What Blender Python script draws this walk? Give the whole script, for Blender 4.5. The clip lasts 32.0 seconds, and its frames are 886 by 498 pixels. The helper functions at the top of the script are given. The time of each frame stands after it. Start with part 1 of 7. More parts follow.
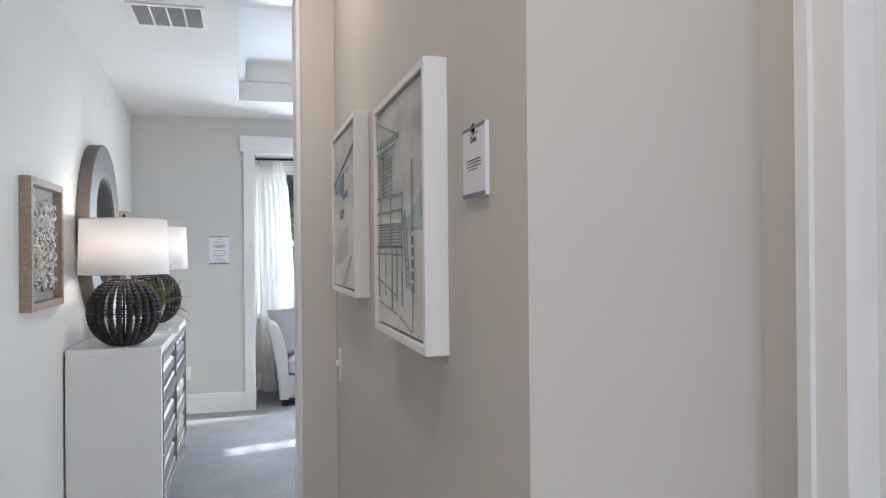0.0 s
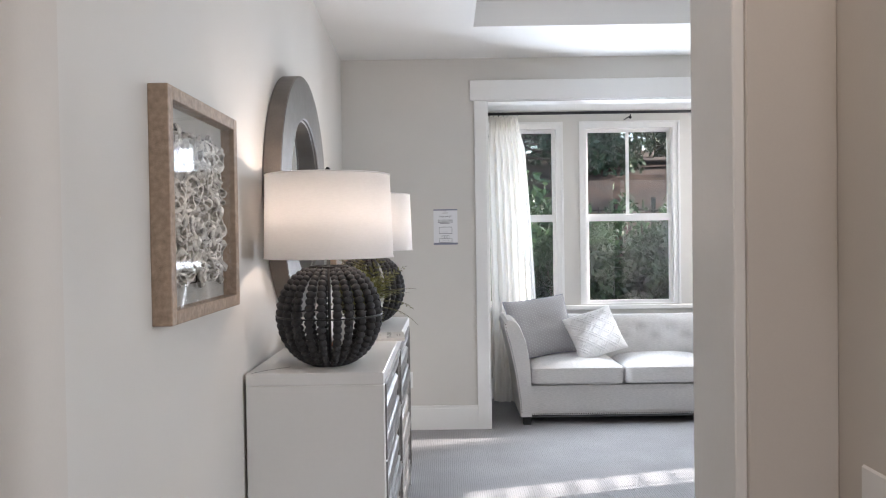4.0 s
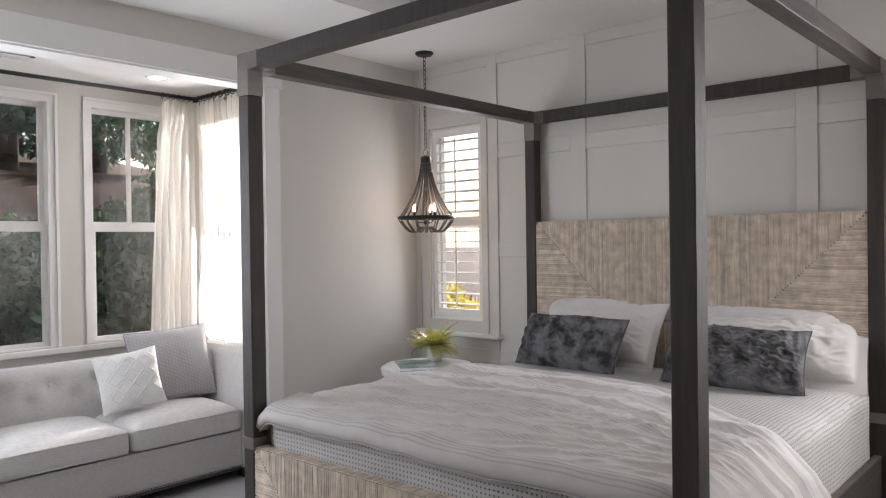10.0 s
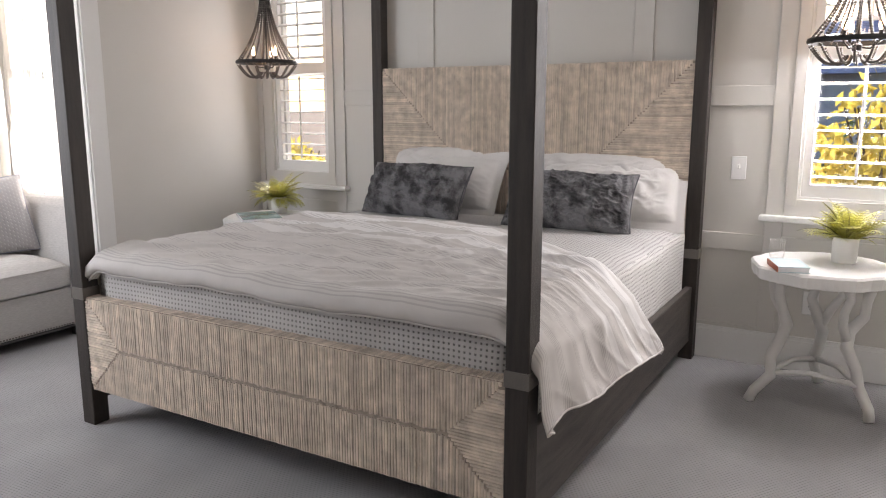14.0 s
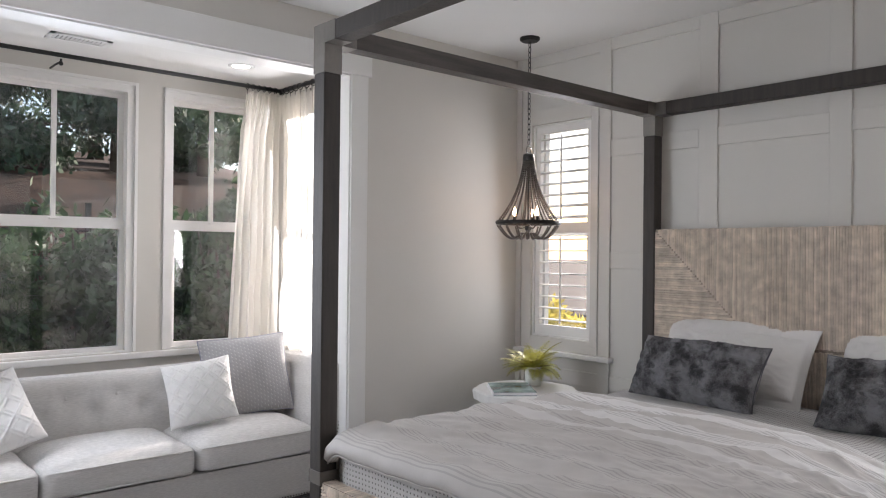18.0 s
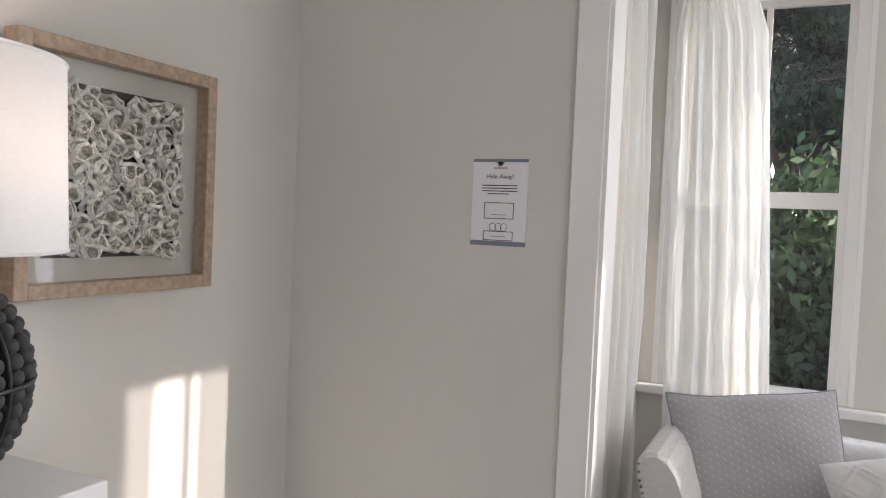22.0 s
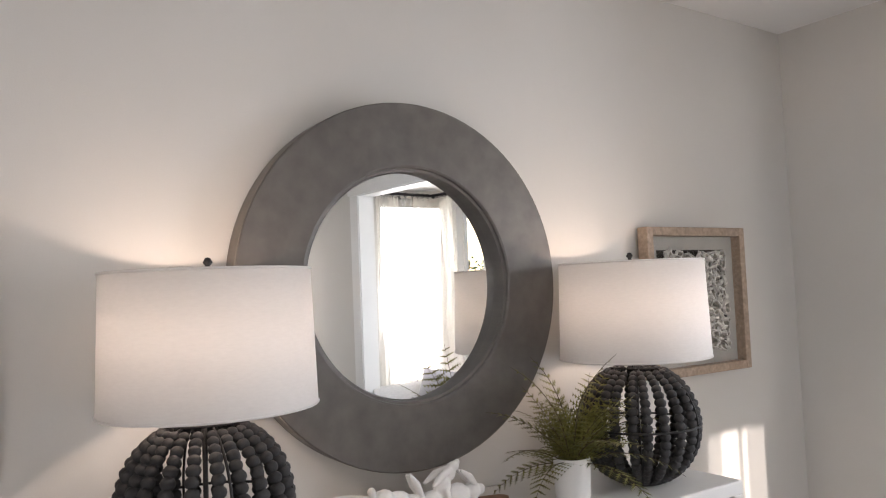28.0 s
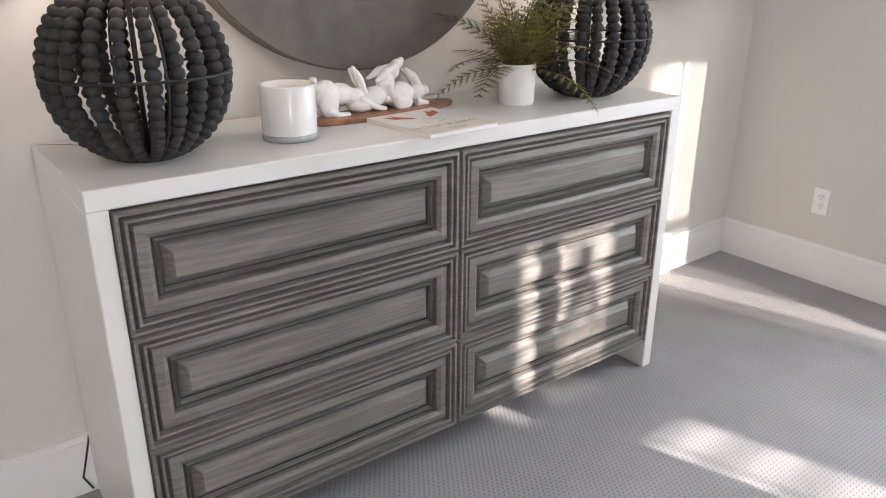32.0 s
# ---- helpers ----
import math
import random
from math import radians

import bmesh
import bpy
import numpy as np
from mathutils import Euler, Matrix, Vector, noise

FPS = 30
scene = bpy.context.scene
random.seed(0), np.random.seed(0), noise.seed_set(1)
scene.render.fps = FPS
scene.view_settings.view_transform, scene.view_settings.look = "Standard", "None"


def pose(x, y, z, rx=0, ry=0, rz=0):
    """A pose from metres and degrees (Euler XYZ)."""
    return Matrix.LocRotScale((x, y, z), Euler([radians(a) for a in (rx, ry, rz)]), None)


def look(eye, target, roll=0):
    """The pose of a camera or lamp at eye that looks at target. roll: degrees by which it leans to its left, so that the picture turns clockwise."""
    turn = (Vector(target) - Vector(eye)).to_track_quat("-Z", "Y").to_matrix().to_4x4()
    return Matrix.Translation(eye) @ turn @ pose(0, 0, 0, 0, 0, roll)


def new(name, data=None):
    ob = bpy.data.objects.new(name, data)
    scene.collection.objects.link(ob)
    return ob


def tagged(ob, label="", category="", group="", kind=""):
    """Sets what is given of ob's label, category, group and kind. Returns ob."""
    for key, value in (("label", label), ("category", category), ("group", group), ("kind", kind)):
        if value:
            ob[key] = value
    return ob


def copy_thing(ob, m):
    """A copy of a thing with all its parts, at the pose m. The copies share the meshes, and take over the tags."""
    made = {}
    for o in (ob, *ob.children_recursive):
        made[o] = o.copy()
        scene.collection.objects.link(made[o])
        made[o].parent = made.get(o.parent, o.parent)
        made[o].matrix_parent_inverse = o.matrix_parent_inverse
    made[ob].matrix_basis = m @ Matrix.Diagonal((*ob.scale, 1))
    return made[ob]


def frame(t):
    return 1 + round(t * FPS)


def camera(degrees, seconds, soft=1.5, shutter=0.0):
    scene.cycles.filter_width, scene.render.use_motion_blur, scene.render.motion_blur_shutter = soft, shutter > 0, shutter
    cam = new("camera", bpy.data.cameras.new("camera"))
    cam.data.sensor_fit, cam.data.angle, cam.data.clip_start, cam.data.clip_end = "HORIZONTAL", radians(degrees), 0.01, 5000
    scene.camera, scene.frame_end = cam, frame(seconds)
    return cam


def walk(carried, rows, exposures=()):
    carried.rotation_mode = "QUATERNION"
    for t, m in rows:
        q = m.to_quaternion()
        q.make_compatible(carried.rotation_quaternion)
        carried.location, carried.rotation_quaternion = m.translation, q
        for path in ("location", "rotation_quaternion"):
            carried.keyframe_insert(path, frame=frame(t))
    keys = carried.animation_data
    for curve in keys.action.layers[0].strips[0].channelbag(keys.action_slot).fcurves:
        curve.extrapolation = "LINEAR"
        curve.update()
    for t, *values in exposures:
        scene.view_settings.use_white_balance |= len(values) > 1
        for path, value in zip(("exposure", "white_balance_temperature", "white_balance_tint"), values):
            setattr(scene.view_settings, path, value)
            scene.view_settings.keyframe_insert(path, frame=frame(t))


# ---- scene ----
cam = camera(60.8, 32.0, 1.1)
PATH = [
    (0, (0.915, 0.145, 1.479), (1.429, 2.078, 1.486), -0.5),
    (0.5, (0.957, 0.379, 1.477), (1.672, 2.247, 1.448), -0.4),
    (1, (0.981, 0.53, 1.459), (1.68, 2.402, 1.393), -0.4),
    (1.5, (0.983, 0.685, 1.459), (1.469, 2.624, 1.395), 0.0),
    (2, (0.878, 0.865, 1.457), (1.186, 2.841, 1.405), 0.0),
    (2.5, (0.741, 1.1, 1.462), (0.904, 3.093, 1.417), -0.3),
    (3, (0.687, 1.406, 1.447), (0.73, 3.405, 1.407), -0.9),
    (3.5, (0.721, 1.618, 1.426), (0.693, 3.618, 1.393), -1.0),
    (5.5, (0.621, 2.809, 1.537), (0.825, 4.798, 1.494), -0.2),
    (6, (0.602, 2.962, 1.448), (0.906, 4.939, 1.439), -0.4),
    (6.5, (0.663, 3.098, 1.47), (1.098, 5.051, 1.445), -0.2),
    (7, (0.768, 3.257, 1.464), (1.373, 5.163, 1.445), -0.7),
    (7.5, (0.815, 3.337, 1.47), (1.622, 5.166, 1.449), -0.8),
    (8, (0.83, 3.437, 1.454), (1.84, 5.163, 1.439), -0.8),
    (8.5, (0.82, 3.499, 1.455), (2.007, 5.109, 1.435), -1.0),
    (9, (0.811, 3.532, 1.451), (2.132, 5.033, 1.428), -1.0),
    (9.5, (0.806, 3.53, 1.44), (2.223, 4.941, 1.422), -1.0),
    (10, (0.802, 3.531, 1.45), (2.297, 4.859, 1.432), -0.8),
    (10.5, (0.816, 3.523, 1.45), (2.374, 4.776, 1.431), -0.7),
    (11, (0.829, 3.501, 1.443), (2.437, 4.69, 1.42), -0.5),
    (11.5, (0.843, 3.492, 1.443), (2.49, 4.626, 1.402), -0.5),
    (12, (0.855, 3.491, 1.437), (2.529, 4.582, 1.359), -0.5),
    (12.5, (0.849, 3.501, 1.43), (2.54, 4.56, 1.288), -0.7),
    (13, (0.857, 3.507, 1.398), (2.554, 4.542, 1.178), -0.6),
    (13.5, (0.84, 3.533, 1.353), (2.543, 4.536, 1.045), -0.4),
    (15.5, (0.872, 3.517, 1.338), (2.541, 4.521, 0.883), 0.2),
    (16, (0.856, 3.547, 1.368), (2.518, 4.604, 1.023), 0.4),
    (16.5, (0.846, 3.599, 1.402), (2.476, 4.738, 1.188), 0.5),
    (17, (0.953, 3.662, 1.427), (2.511, 4.912, 1.326), 0.7),
    (17.5, (1.081, 3.792, 1.43), (2.541, 5.158, 1.409), 0.9),
    (18, (1.193, 3.911, 1.428), (2.503, 5.422, 1.439), 0.6),
    (18.5, (1.293, 4.152, 1.457), (2.383, 5.83, 1.462), 0.6),
    (19, (1.317, 4.341, 1.509), (2.14, 6.164, 1.484), 0.3),
    (19.5, (1.411, 4.508, 1.465), (1.963, 6.431, 1.446), 0.0),
    (20, (1.518, 4.673, 1.441), (1.812, 6.651, 1.426), -0.4),
    (20.5, (1.5, 4.888, 1.439), (1.552, 6.888, 1.412), -0.4),
    (21, (1.457, 5.089, 1.443), (1.293, 7.082, 1.414), -0.6),
    (21.5, (1.461, 5.24, 1.442), (0.984, 7.181, 1.404), 0.5),
    (22, (1.541, 5.362, 1.446), (0.685, 7.168, 1.372), 2.5),
    (22.5, (1.556, 5.292, 1.477), (0.676, 7.084, 1.355), 2.3),
    (23, (1.556, 5.075, 1.482), (0.71, 6.883, 1.375), 0.7),
    (23.5, (1.592, 4.923, 1.512), (0.698, 6.71, 1.426), -0.0),
    (24, (1.695, 4.792, 1.524), (0.684, 6.516, 1.441), 0.1),
    (24.5, (1.781, 4.647, 1.531), (0.605, 6.262, 1.431), 0.3),
    (25, (1.781, 4.553, 1.548), (0.471, 6.061, 1.438), 0.2),
    (25.5, (1.742, 4.417, 1.546), (0.321, 5.822, 1.451), -0.2),
    (26, (1.765, 4.279, 1.53), (0.247, 5.581, 1.466), 0.2),
    (26.5, (1.804, 4.202, 1.547), (0.224, 5.429, 1.527), -0.1),
    (28.5, (2.019, 4.198, 1.618), (0.345, 5.285, 1.734), -2.5),
    (29, (1.993, 4.202, 1.579), (0.321, 5.3, 1.569), -2.0),
    (29.5, (1.99, 4.204, 1.538), (0.33, 5.309, 1.376), -1.3),
    (30, (1.969, 4.21, 1.503), (0.341, 5.328, 1.189), -0.6),
    (30.5, (1.946, 4.203, 1.468), (0.361, 5.338, 1.024), -0.2),
    (31, (1.947, 4.205, 1.45), (0.399, 5.339, 0.89), 0.2),
    (31.5, (1.946, 4.211, 1.426), (0.435, 5.347, 0.771), 0.3),
    (32, (1.965, 4.215, 1.39), (0.478, 5.339, 0.665), 0.3),
]
EXPOSURES = [(0.0, 1.93, 5700, 9), (1.0, 1.95, 5800, 10), (2.0, 2.05, 5800, 10), (3.0, 1.9, 5900, 11), (5.0, 1.57, 6400, 15), (6.0, 1.36, 6450, 15), (7.0, 1.22, 6500, 15), (9.0, 1.03, 6550, 16), (11.0, 1.03, 6700, 17), (13.0, 1.14, 6900, 18), (16.0, 1.5, 6700, 17), (17.0, 1.25, 6700, 16), (18.0, 1.06, 6500, 16), (20.0, 1.01, 6300, 15), (22.0, 1.35, 6600, 16), (24.0, 1.26, 6700, 17), (25.0, 1.19, 6800, 17), (26.0, 1.39, 6650, 17), (29.0, 1.31, 6600, 16), (30.2, 1.38, 6500, 15), (31.0, 1.62, 6500, 15), (32.0, 1.8, 6500, 15)]
walk(cam, [(t, look(eye, target, roll)) for t, eye, target, roll in PATH], EXPOSURES)

# ---- light ----
SUN_DIR = Vector((-1.0, -0.285, -0.36)).normalized()
world = bpy.data.worlds.new("world")
scene.world = world
world.use_nodes = True
wn = world.node_tree.nodes
sky = wn.new("ShaderNodeTexSky")
sky.sky_type = "NISHITA"
sky.sun_disc = False
sky.sun_elevation = math.asin(-SUN_DIR.z)
sky.sun_rotation = math.atan2(-SUN_DIR.x, -SUN_DIR.y)
world.node_tree.links.new(sky.outputs[0], wn["Background"].inputs[0])
wn["Background"].inputs[1].default_value = 0.13
sun = new("sun", bpy.data.lights.new("sun", "SUN"))
sun.data.energy, sun.data.angle, sun.data.color = 5.0, radians(0.6), (1.0, 0.93, 0.84)
sun.rotation_mode = "QUATERNION"
sun.rotation_quaternion = SUN_DIR.to_track_quat("-Z", "Y")


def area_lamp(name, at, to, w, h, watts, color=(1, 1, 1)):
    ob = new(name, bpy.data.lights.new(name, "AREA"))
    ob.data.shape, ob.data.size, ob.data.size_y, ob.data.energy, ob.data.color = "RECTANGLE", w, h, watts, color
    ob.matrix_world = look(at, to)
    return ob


def bulb_lamp(name, at, watts, color=(1.0, 0.8, 0.6), radius=0.04):
    ob = new(name, bpy.data.lights.new(name, "POINT"))
    ob.data.energy, ob.data.color, ob.data.shadow_soft_size = watts, color, radius
    ob.location = at
    return ob


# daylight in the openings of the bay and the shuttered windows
area_lamp("bay_daylight", (1.47, 8.53, 1.6), (1.47, 0, 1.3), 0.55, 1.45, 1.7, (0.84, 0.925, 1.0))
area_lamp("bay_daylight", (2.29, 8.53, 1.6), (2.29, 0, 1.3), 0.75, 1.45, 1.7, (0.84, 0.925, 1.0))
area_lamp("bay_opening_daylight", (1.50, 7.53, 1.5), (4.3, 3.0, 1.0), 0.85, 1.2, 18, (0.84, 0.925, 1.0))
area_lamp("bay_side_daylight", (3.63, 8.05, 1.6), (0, 7.5, 1.3), 0.6, 1.5, 5, (0.92, 0.96, 1.0))
area_lamp("shutter_daylight", (4.93, 7.11, 1.6), (0, 6.0, 1.2), 0.46, 1.35, 2.6, (0.94, 0.97, 1.0))
area_lamp("shutter_daylight", (4.93, 3.66, 1.6), (2.2, 4.0, 0.0), 0.46, 1.35, 24, (0.94, 0.97, 1.0))

# ---- materials ----
def mat(name, color, rough=0.6, metal=0.0, vary=0.06, scale=3.0, bump=0.0, bump_scale=200.0, stretch=None, coat=0.0, trans=0.0, second=None):
    """A painted or woven surface: colour that varies at two scales, and a fine relief."""
    m = bpy.data.materials.new(name)
    m.use_nodes = True
    nt = m.node_tree
    b = nt.nodes["Principled BSDF"]
    b.inputs["Roughness"].default_value = rough
    b.inputs["Metallic"].default_value = metal
    b.inputs["Coat Weight"].default_value = coat
    tc = nt.nodes.new("ShaderNodeTexCoord")
    mp = nt.nodes.new("ShaderNodeMapping")
    nt.links.new(tc.outputs["Object"], mp.inputs["Vector"])
    if stretch:
        mp.inputs["Scale"].default_value = stretch
    n1 = nt.nodes.new("ShaderNodeTexNoise")
    n1.inputs["Scale"].default_value = scale
    n1.inputs["Detail"].default_value = 5
    n2 = nt.nodes.new("ShaderNodeTexNoise")
    n2.inputs["Scale"].default_value = bump_scale
    n2.inputs["Detail"].default_value = 3
    for n in (n1, n2):
        nt.links.new(mp.outputs[0], n.inputs["Vector"])
    add = nt.nodes.new("ShaderNodeMath")
    add.operation = "MULTIPLY_ADD"
    add.inputs[1].default_value = 0.35
    nt.links.new(n2.outputs[0], add.inputs[0])
    nt.links.new(n1.outputs[0], add.inputs[2])
    ramp = nt.nodes.new("ShaderNodeValToRGB")
    lo = [max(0.0, c * (1 - 2 * vary)) for c in color]
    hi = list(second) if second else [min(1.0, c * (1 + 1.4 * vary)) for c in color]
    ramp.color_ramp.elements[0].position, ramp.color_ramp.elements[1].position = 0.42, 0.92
    ramp.color_ramp.elements[0].color, ramp.color_ramp.elements[1].color = (*lo, 1), (*hi, 1)
    nt.links.new(add.outputs[0], ramp.inputs[0])
    nt.links.new(ramp.outputs[0], b.inputs["Base Color"])
    if bump:
        bp = nt.nodes.new("ShaderNodeBump")
        bp.inputs["Strength"].default_value = bump
        bp.inputs["Distance"].default_value = 0.004
        nt.links.new(n2.outputs[0], bp.inputs["Height"])
        nt.links.new(bp.outputs[0], b.inputs["Normal"])
    if trans:
        tr = nt.nodes.new("ShaderNodeBsdfTranslucent")
        mix = nt.nodes.new("ShaderNodeMixShader")
        mix.inputs[0].default_value = trans
        nt.links.new(ramp.outputs[0], tr.inputs["Color"])
        nt.links.new(b.outputs[0], mix.inputs[1])
        nt.links.new(tr.outputs[0], mix.inputs[2])
        nt.links.new(mix.outputs[0], nt.nodes["Material Output"].inputs[0])
    return m


def grid_mat(name, color, dark, pitch, amount, rough=0.95, bump=0.6, axes="xy", offset=0.0):
    """A woven surface: rows of knots with darker gaps, by sines along two axes."""
    m = mat(name, color, rough, 0, 0.07, 2.5, 0, 300)
    nt = m.node_tree
    b = nt.nodes["Principled BSDF"]
    tc, sep = nt.nodes.new("ShaderNodeTexCoord"), nt.nodes.new("ShaderNodeSeparateXYZ")
    nz = nt.nodes.new("ShaderNodeTexNoise")
    nz.inputs["Scale"].default_value = 9
    warp = nt.nodes.new("ShaderNodeMixRGB")
    warp.inputs[0].default_value = 0.004
    nt.links.new(tc.outputs["Object"], nz.inputs["Vector"])
    nt.links.new(tc.outputs["Object"], warp.inputs[1])
    nt.links.new(nz.outputs["Color"], warp.inputs[2])
    nt.links.new(warp.outputs[0], sep.inputs[0])
    s = []
    for k, ax in enumerate(axes):
        mul = nt.nodes.new("ShaderNodeMath")
        mul.operation = "MULTIPLY_ADD"
        mul.inputs[1].default_value = 2 * math.pi / (pitch if isinstance(pitch, float) else pitch[k])
        nt.links.new(sep.outputs["xyz".index(ax)], mul.inputs[0])
        if k and offset:
            o = nt.nodes.new("ShaderNodeMath")
            o.operation = "MULTIPLY"
            o.inputs[1].default_value = offset
            nt.links.new(s[0].inputs[0].links[0].from_socket, o.inputs[0])
            nt.links.new(o.outputs[0], mul.inputs[2])
        si = nt.nodes.new("ShaderNodeMath")
        si.operation = "SINE"
        nt.links.new(mul.outputs[0], si.inputs[0])
        s.append(si)
    pr = nt.nodes.new("ShaderNodeMath")
    pr.operation = "MINIMUM" if len(s) > 1 else "ADD"
    nt.links.new(s[0].outputs[0], pr.inputs[0])
    if len(s) > 1:
        nt.links.new(s[1].outputs[0], pr.inputs[1])
    rg = nt.nodes.new("ShaderNodeMapRange")
    rg.inputs["From Min"].default_value, rg.inputs["From Max"].default_value = 0.1, 0.8
    nt.links.new(pr.outputs[0], rg.inputs["Value"])
    mx = nt.nodes.new("ShaderNodeMixRGB")
    f = nt.nodes.new("ShaderNodeMath")
    f.operation = "MULTIPLY"
    f.inputs[1].default_value = amount
    nt.links.new(rg.outputs[0], f.inputs[0])
    nt.links.new(f.outputs[0], mx.inputs[0])
    nt.links.new(b.inputs["Base Color"].links[0].from_socket, mx.inputs[1])
    mx.inputs[2].default_value = (*dark, 1)
    nt.links.new(mx.outputs[0], b.inputs["Base Color"])
    inv = nt.nodes.new("ShaderNodeMath")
    inv.operation = "SUBTRACT"
    inv.inputs[0].default_value = 1.0
    nt.links.new(rg.outputs[0], inv.inputs[1])
    bp = nt.nodes.new("ShaderNodeBump")
    bp.inputs["Strength"].default_value, bp.inputs["Distance"].default_value = bump, 0.004
    nt.links.new(inv.outputs[0], bp.inputs["Height"])
    nt.links.new(bp.outputs[0], b.inputs["Normal"])
    return m


def emit_mat(name, color, strength):
    m = bpy.data.materials.new(name)
    m.use_nodes = True
    b = m.node_tree.nodes["Principled BSDF"]
    b.inputs["Base Color"].default_value = (*color, 1)
    b.inputs["Emission Color"].default_value = (*color, 1)
    b.inputs["Emission Strength"].default_value = strength
    return m


def pane_mat(name, least=0.05, most=0.35):
    """A thin window pane: clear, with a faint mirror on it."""
    m = bpy.data.materials.new(name)
    m.use_nodes = True
    nt = m.node_tree
    nt.nodes.clear()
    out, tr, gl, mix, fr, pw = (nt.nodes.new(k) for k in ("ShaderNodeOutputMaterial", "ShaderNodeBsdfTransparent", "ShaderNodeBsdfGlossy", "ShaderNodeMixShader", "ShaderNodeLayerWeight", "ShaderNodeMath"))
    gl.inputs["Roughness"].default_value = 0.02
    fr.inputs[0].default_value = 0.5
    pw.operation, pw.inputs[1].default_value, pw.inputs[2].default_value = "MULTIPLY_ADD", most, 0.0
    sq = nt.nodes.new("ShaderNodeMath")
    sq.operation, sq.inputs[1].default_value = "POWER", 3.0
    nt.links.new(fr.outputs["Facing"], sq.inputs[0])
    nt.links.new(sq.outputs[0], pw.inputs[0])
    pw.inputs[2].default_value = least
    nt.links.new(pw.outputs[0], mix.inputs[0])
    nt.links.new(tr.outputs[0], mix.inputs[1])
    nt.links.new(gl.outputs[0], mix.inputs[2])
    nt.links.new(mix.outputs[0], out.inputs[0])
    return m


def tint_by(m, node, socket, lo, hi):
    """Multiply a material's base colour by a random value of each piece."""
    nt = m.node_tree
    b = nt.nodes["Principled BSDF"]
    g, rg, mx = nt.nodes.new(node), nt.nodes.new("ShaderNodeMapRange"), nt.nodes.new("ShaderNodeMixRGB")
    rg.inputs["To Min"].default_value, rg.inputs["To Max"].default_value = lo, hi
    mx.blend_type, mx.inputs[0].default_value = "MULTIPLY", 1.0
    nt.links.new(g.outputs[socket], rg.inputs["Value"])
    nt.links.new(b.inputs["Base Color"].links[0].from_socket, mx.inputs[1])
    nt.links.new(rg.outputs[0], mx.inputs[2])
    nt.links.new(mx.outputs[0], b.inputs["Base Color"])
    return m


def island_vary(m, lo, hi):
    return tint_by(m, "ShaderNodeNewGeometry", "Random Per Island", lo, hi)


def random_vary(m, lo, hi):
    return tint_by(m, "ShaderNodeObjectInfo", "Random", lo, hi)


def creased(m, scale, strength, depth, stretch=(1, 1, 1)):
    """Add ridged folds to the relief of a cloth."""
    nt = m.node_tree
    b = nt.nodes["Principled BSDF"]
    tc, mp, n, bp = (nt.nodes.new(k) for k in ("ShaderNodeTexCoord", "ShaderNodeMapping", "ShaderNodeTexNoise", "ShaderNodeBump"))
    mp.inputs["Scale"].default_value, mp.inputs["Rotation"].default_value = stretch, (0, 0, 0.6)
    n.noise_type = "RIDGED_MULTIFRACTAL"
    n.inputs["Scale"].default_value, n.inputs["Detail"].default_value, n.inputs["Distortion"].default_value = scale, 3, 0.4
    bp.inputs["Strength"].default_value, bp.inputs["Distance"].default_value = strength, depth
    nt.links.new(tc.outputs["Object"], mp.inputs["Vector"])
    nt.links.new(mp.outputs[0], n.inputs["Vector"])
    nt.links.new(n.outputs[0], bp.inputs["Height"])
    if b.inputs["Normal"].is_linked:
        nt.links.new(b.inputs["Normal"].links[0].from_socket, bp.inputs["Normal"])
    nt.links.new(bp.outputs[0], b.inputs["Normal"])
    return m


def sheer(m, amount):
    """Let some light pass straight through the weave."""
    nt = m.node_tree
    out = nt.nodes["Material Output"]
    t, mix = nt.nodes.new("ShaderNodeBsdfTransparent"), nt.nodes.new("ShaderNodeMixShader")
    mix.inputs[0].default_value = amount
    nt.links.new(out.inputs[0].links[0].from_socket, mix.inputs[1])
    nt.links.new(t.outputs[0], mix.inputs[2])
    nt.links.new(mix.outputs[0], out.inputs[0])
    return m


M_WALL = mat("greige_wall_paint", (0.62, 0.60, 0.565), 0.75, 0, 0.02, 1.2, 0.05, 260)
M_HALL = mat("hall_wall_paint", (0.60, 0.565, 0.52), 0.75, 0, 0.02, 1.2, 0.03, 260)
M_CEIL = mat("ceiling_paint", (0.78, 0.775, 0.76), 0.9, 0, 0.015, 1.0, 0.1, 200)
M_WHITE = mat("white_trim_paint", (0.78, 0.775, 0.76), 0.35, 0, 0.015, 2.0, 0.03, 90)
M_CARPET = grid_mat("loop_carpet", (0.33, 0.325, 0.328), (0.14, 0.138, 0.14), (0.0125, 0.0165), 0.6, 1.0, 0.8, "xy", 0.5)
M_LINEN = mat("oatmeal_linen", (0.61, 0.595, 0.58), 0.95, 0, 0.07, 40, 0.5, 700, (1.0, 1.0, 6.0))
M_LINEN_DARK = mat("linen_underside", (0.1, 0.1, 0.1), 0.95)
M_DARK = mat("dark_stained_oak", (0.032, 0.025, 0.021), 0.6, 0, 0.25, 5, 0.25, 60, (9.0, 9.0, 0.8))
M_RAIL = mat("grey_brown_oak", (0.06, 0.05, 0.044), 0.5, 0, 0.3, 4, 0.25, 50, (0.8, 9.0, 9.0))
M_BRACKET = mat("brushed_pewter", (0.2, 0.185, 0.17), 0.4, 0.6, 0.1, 8, 0.05, 200)
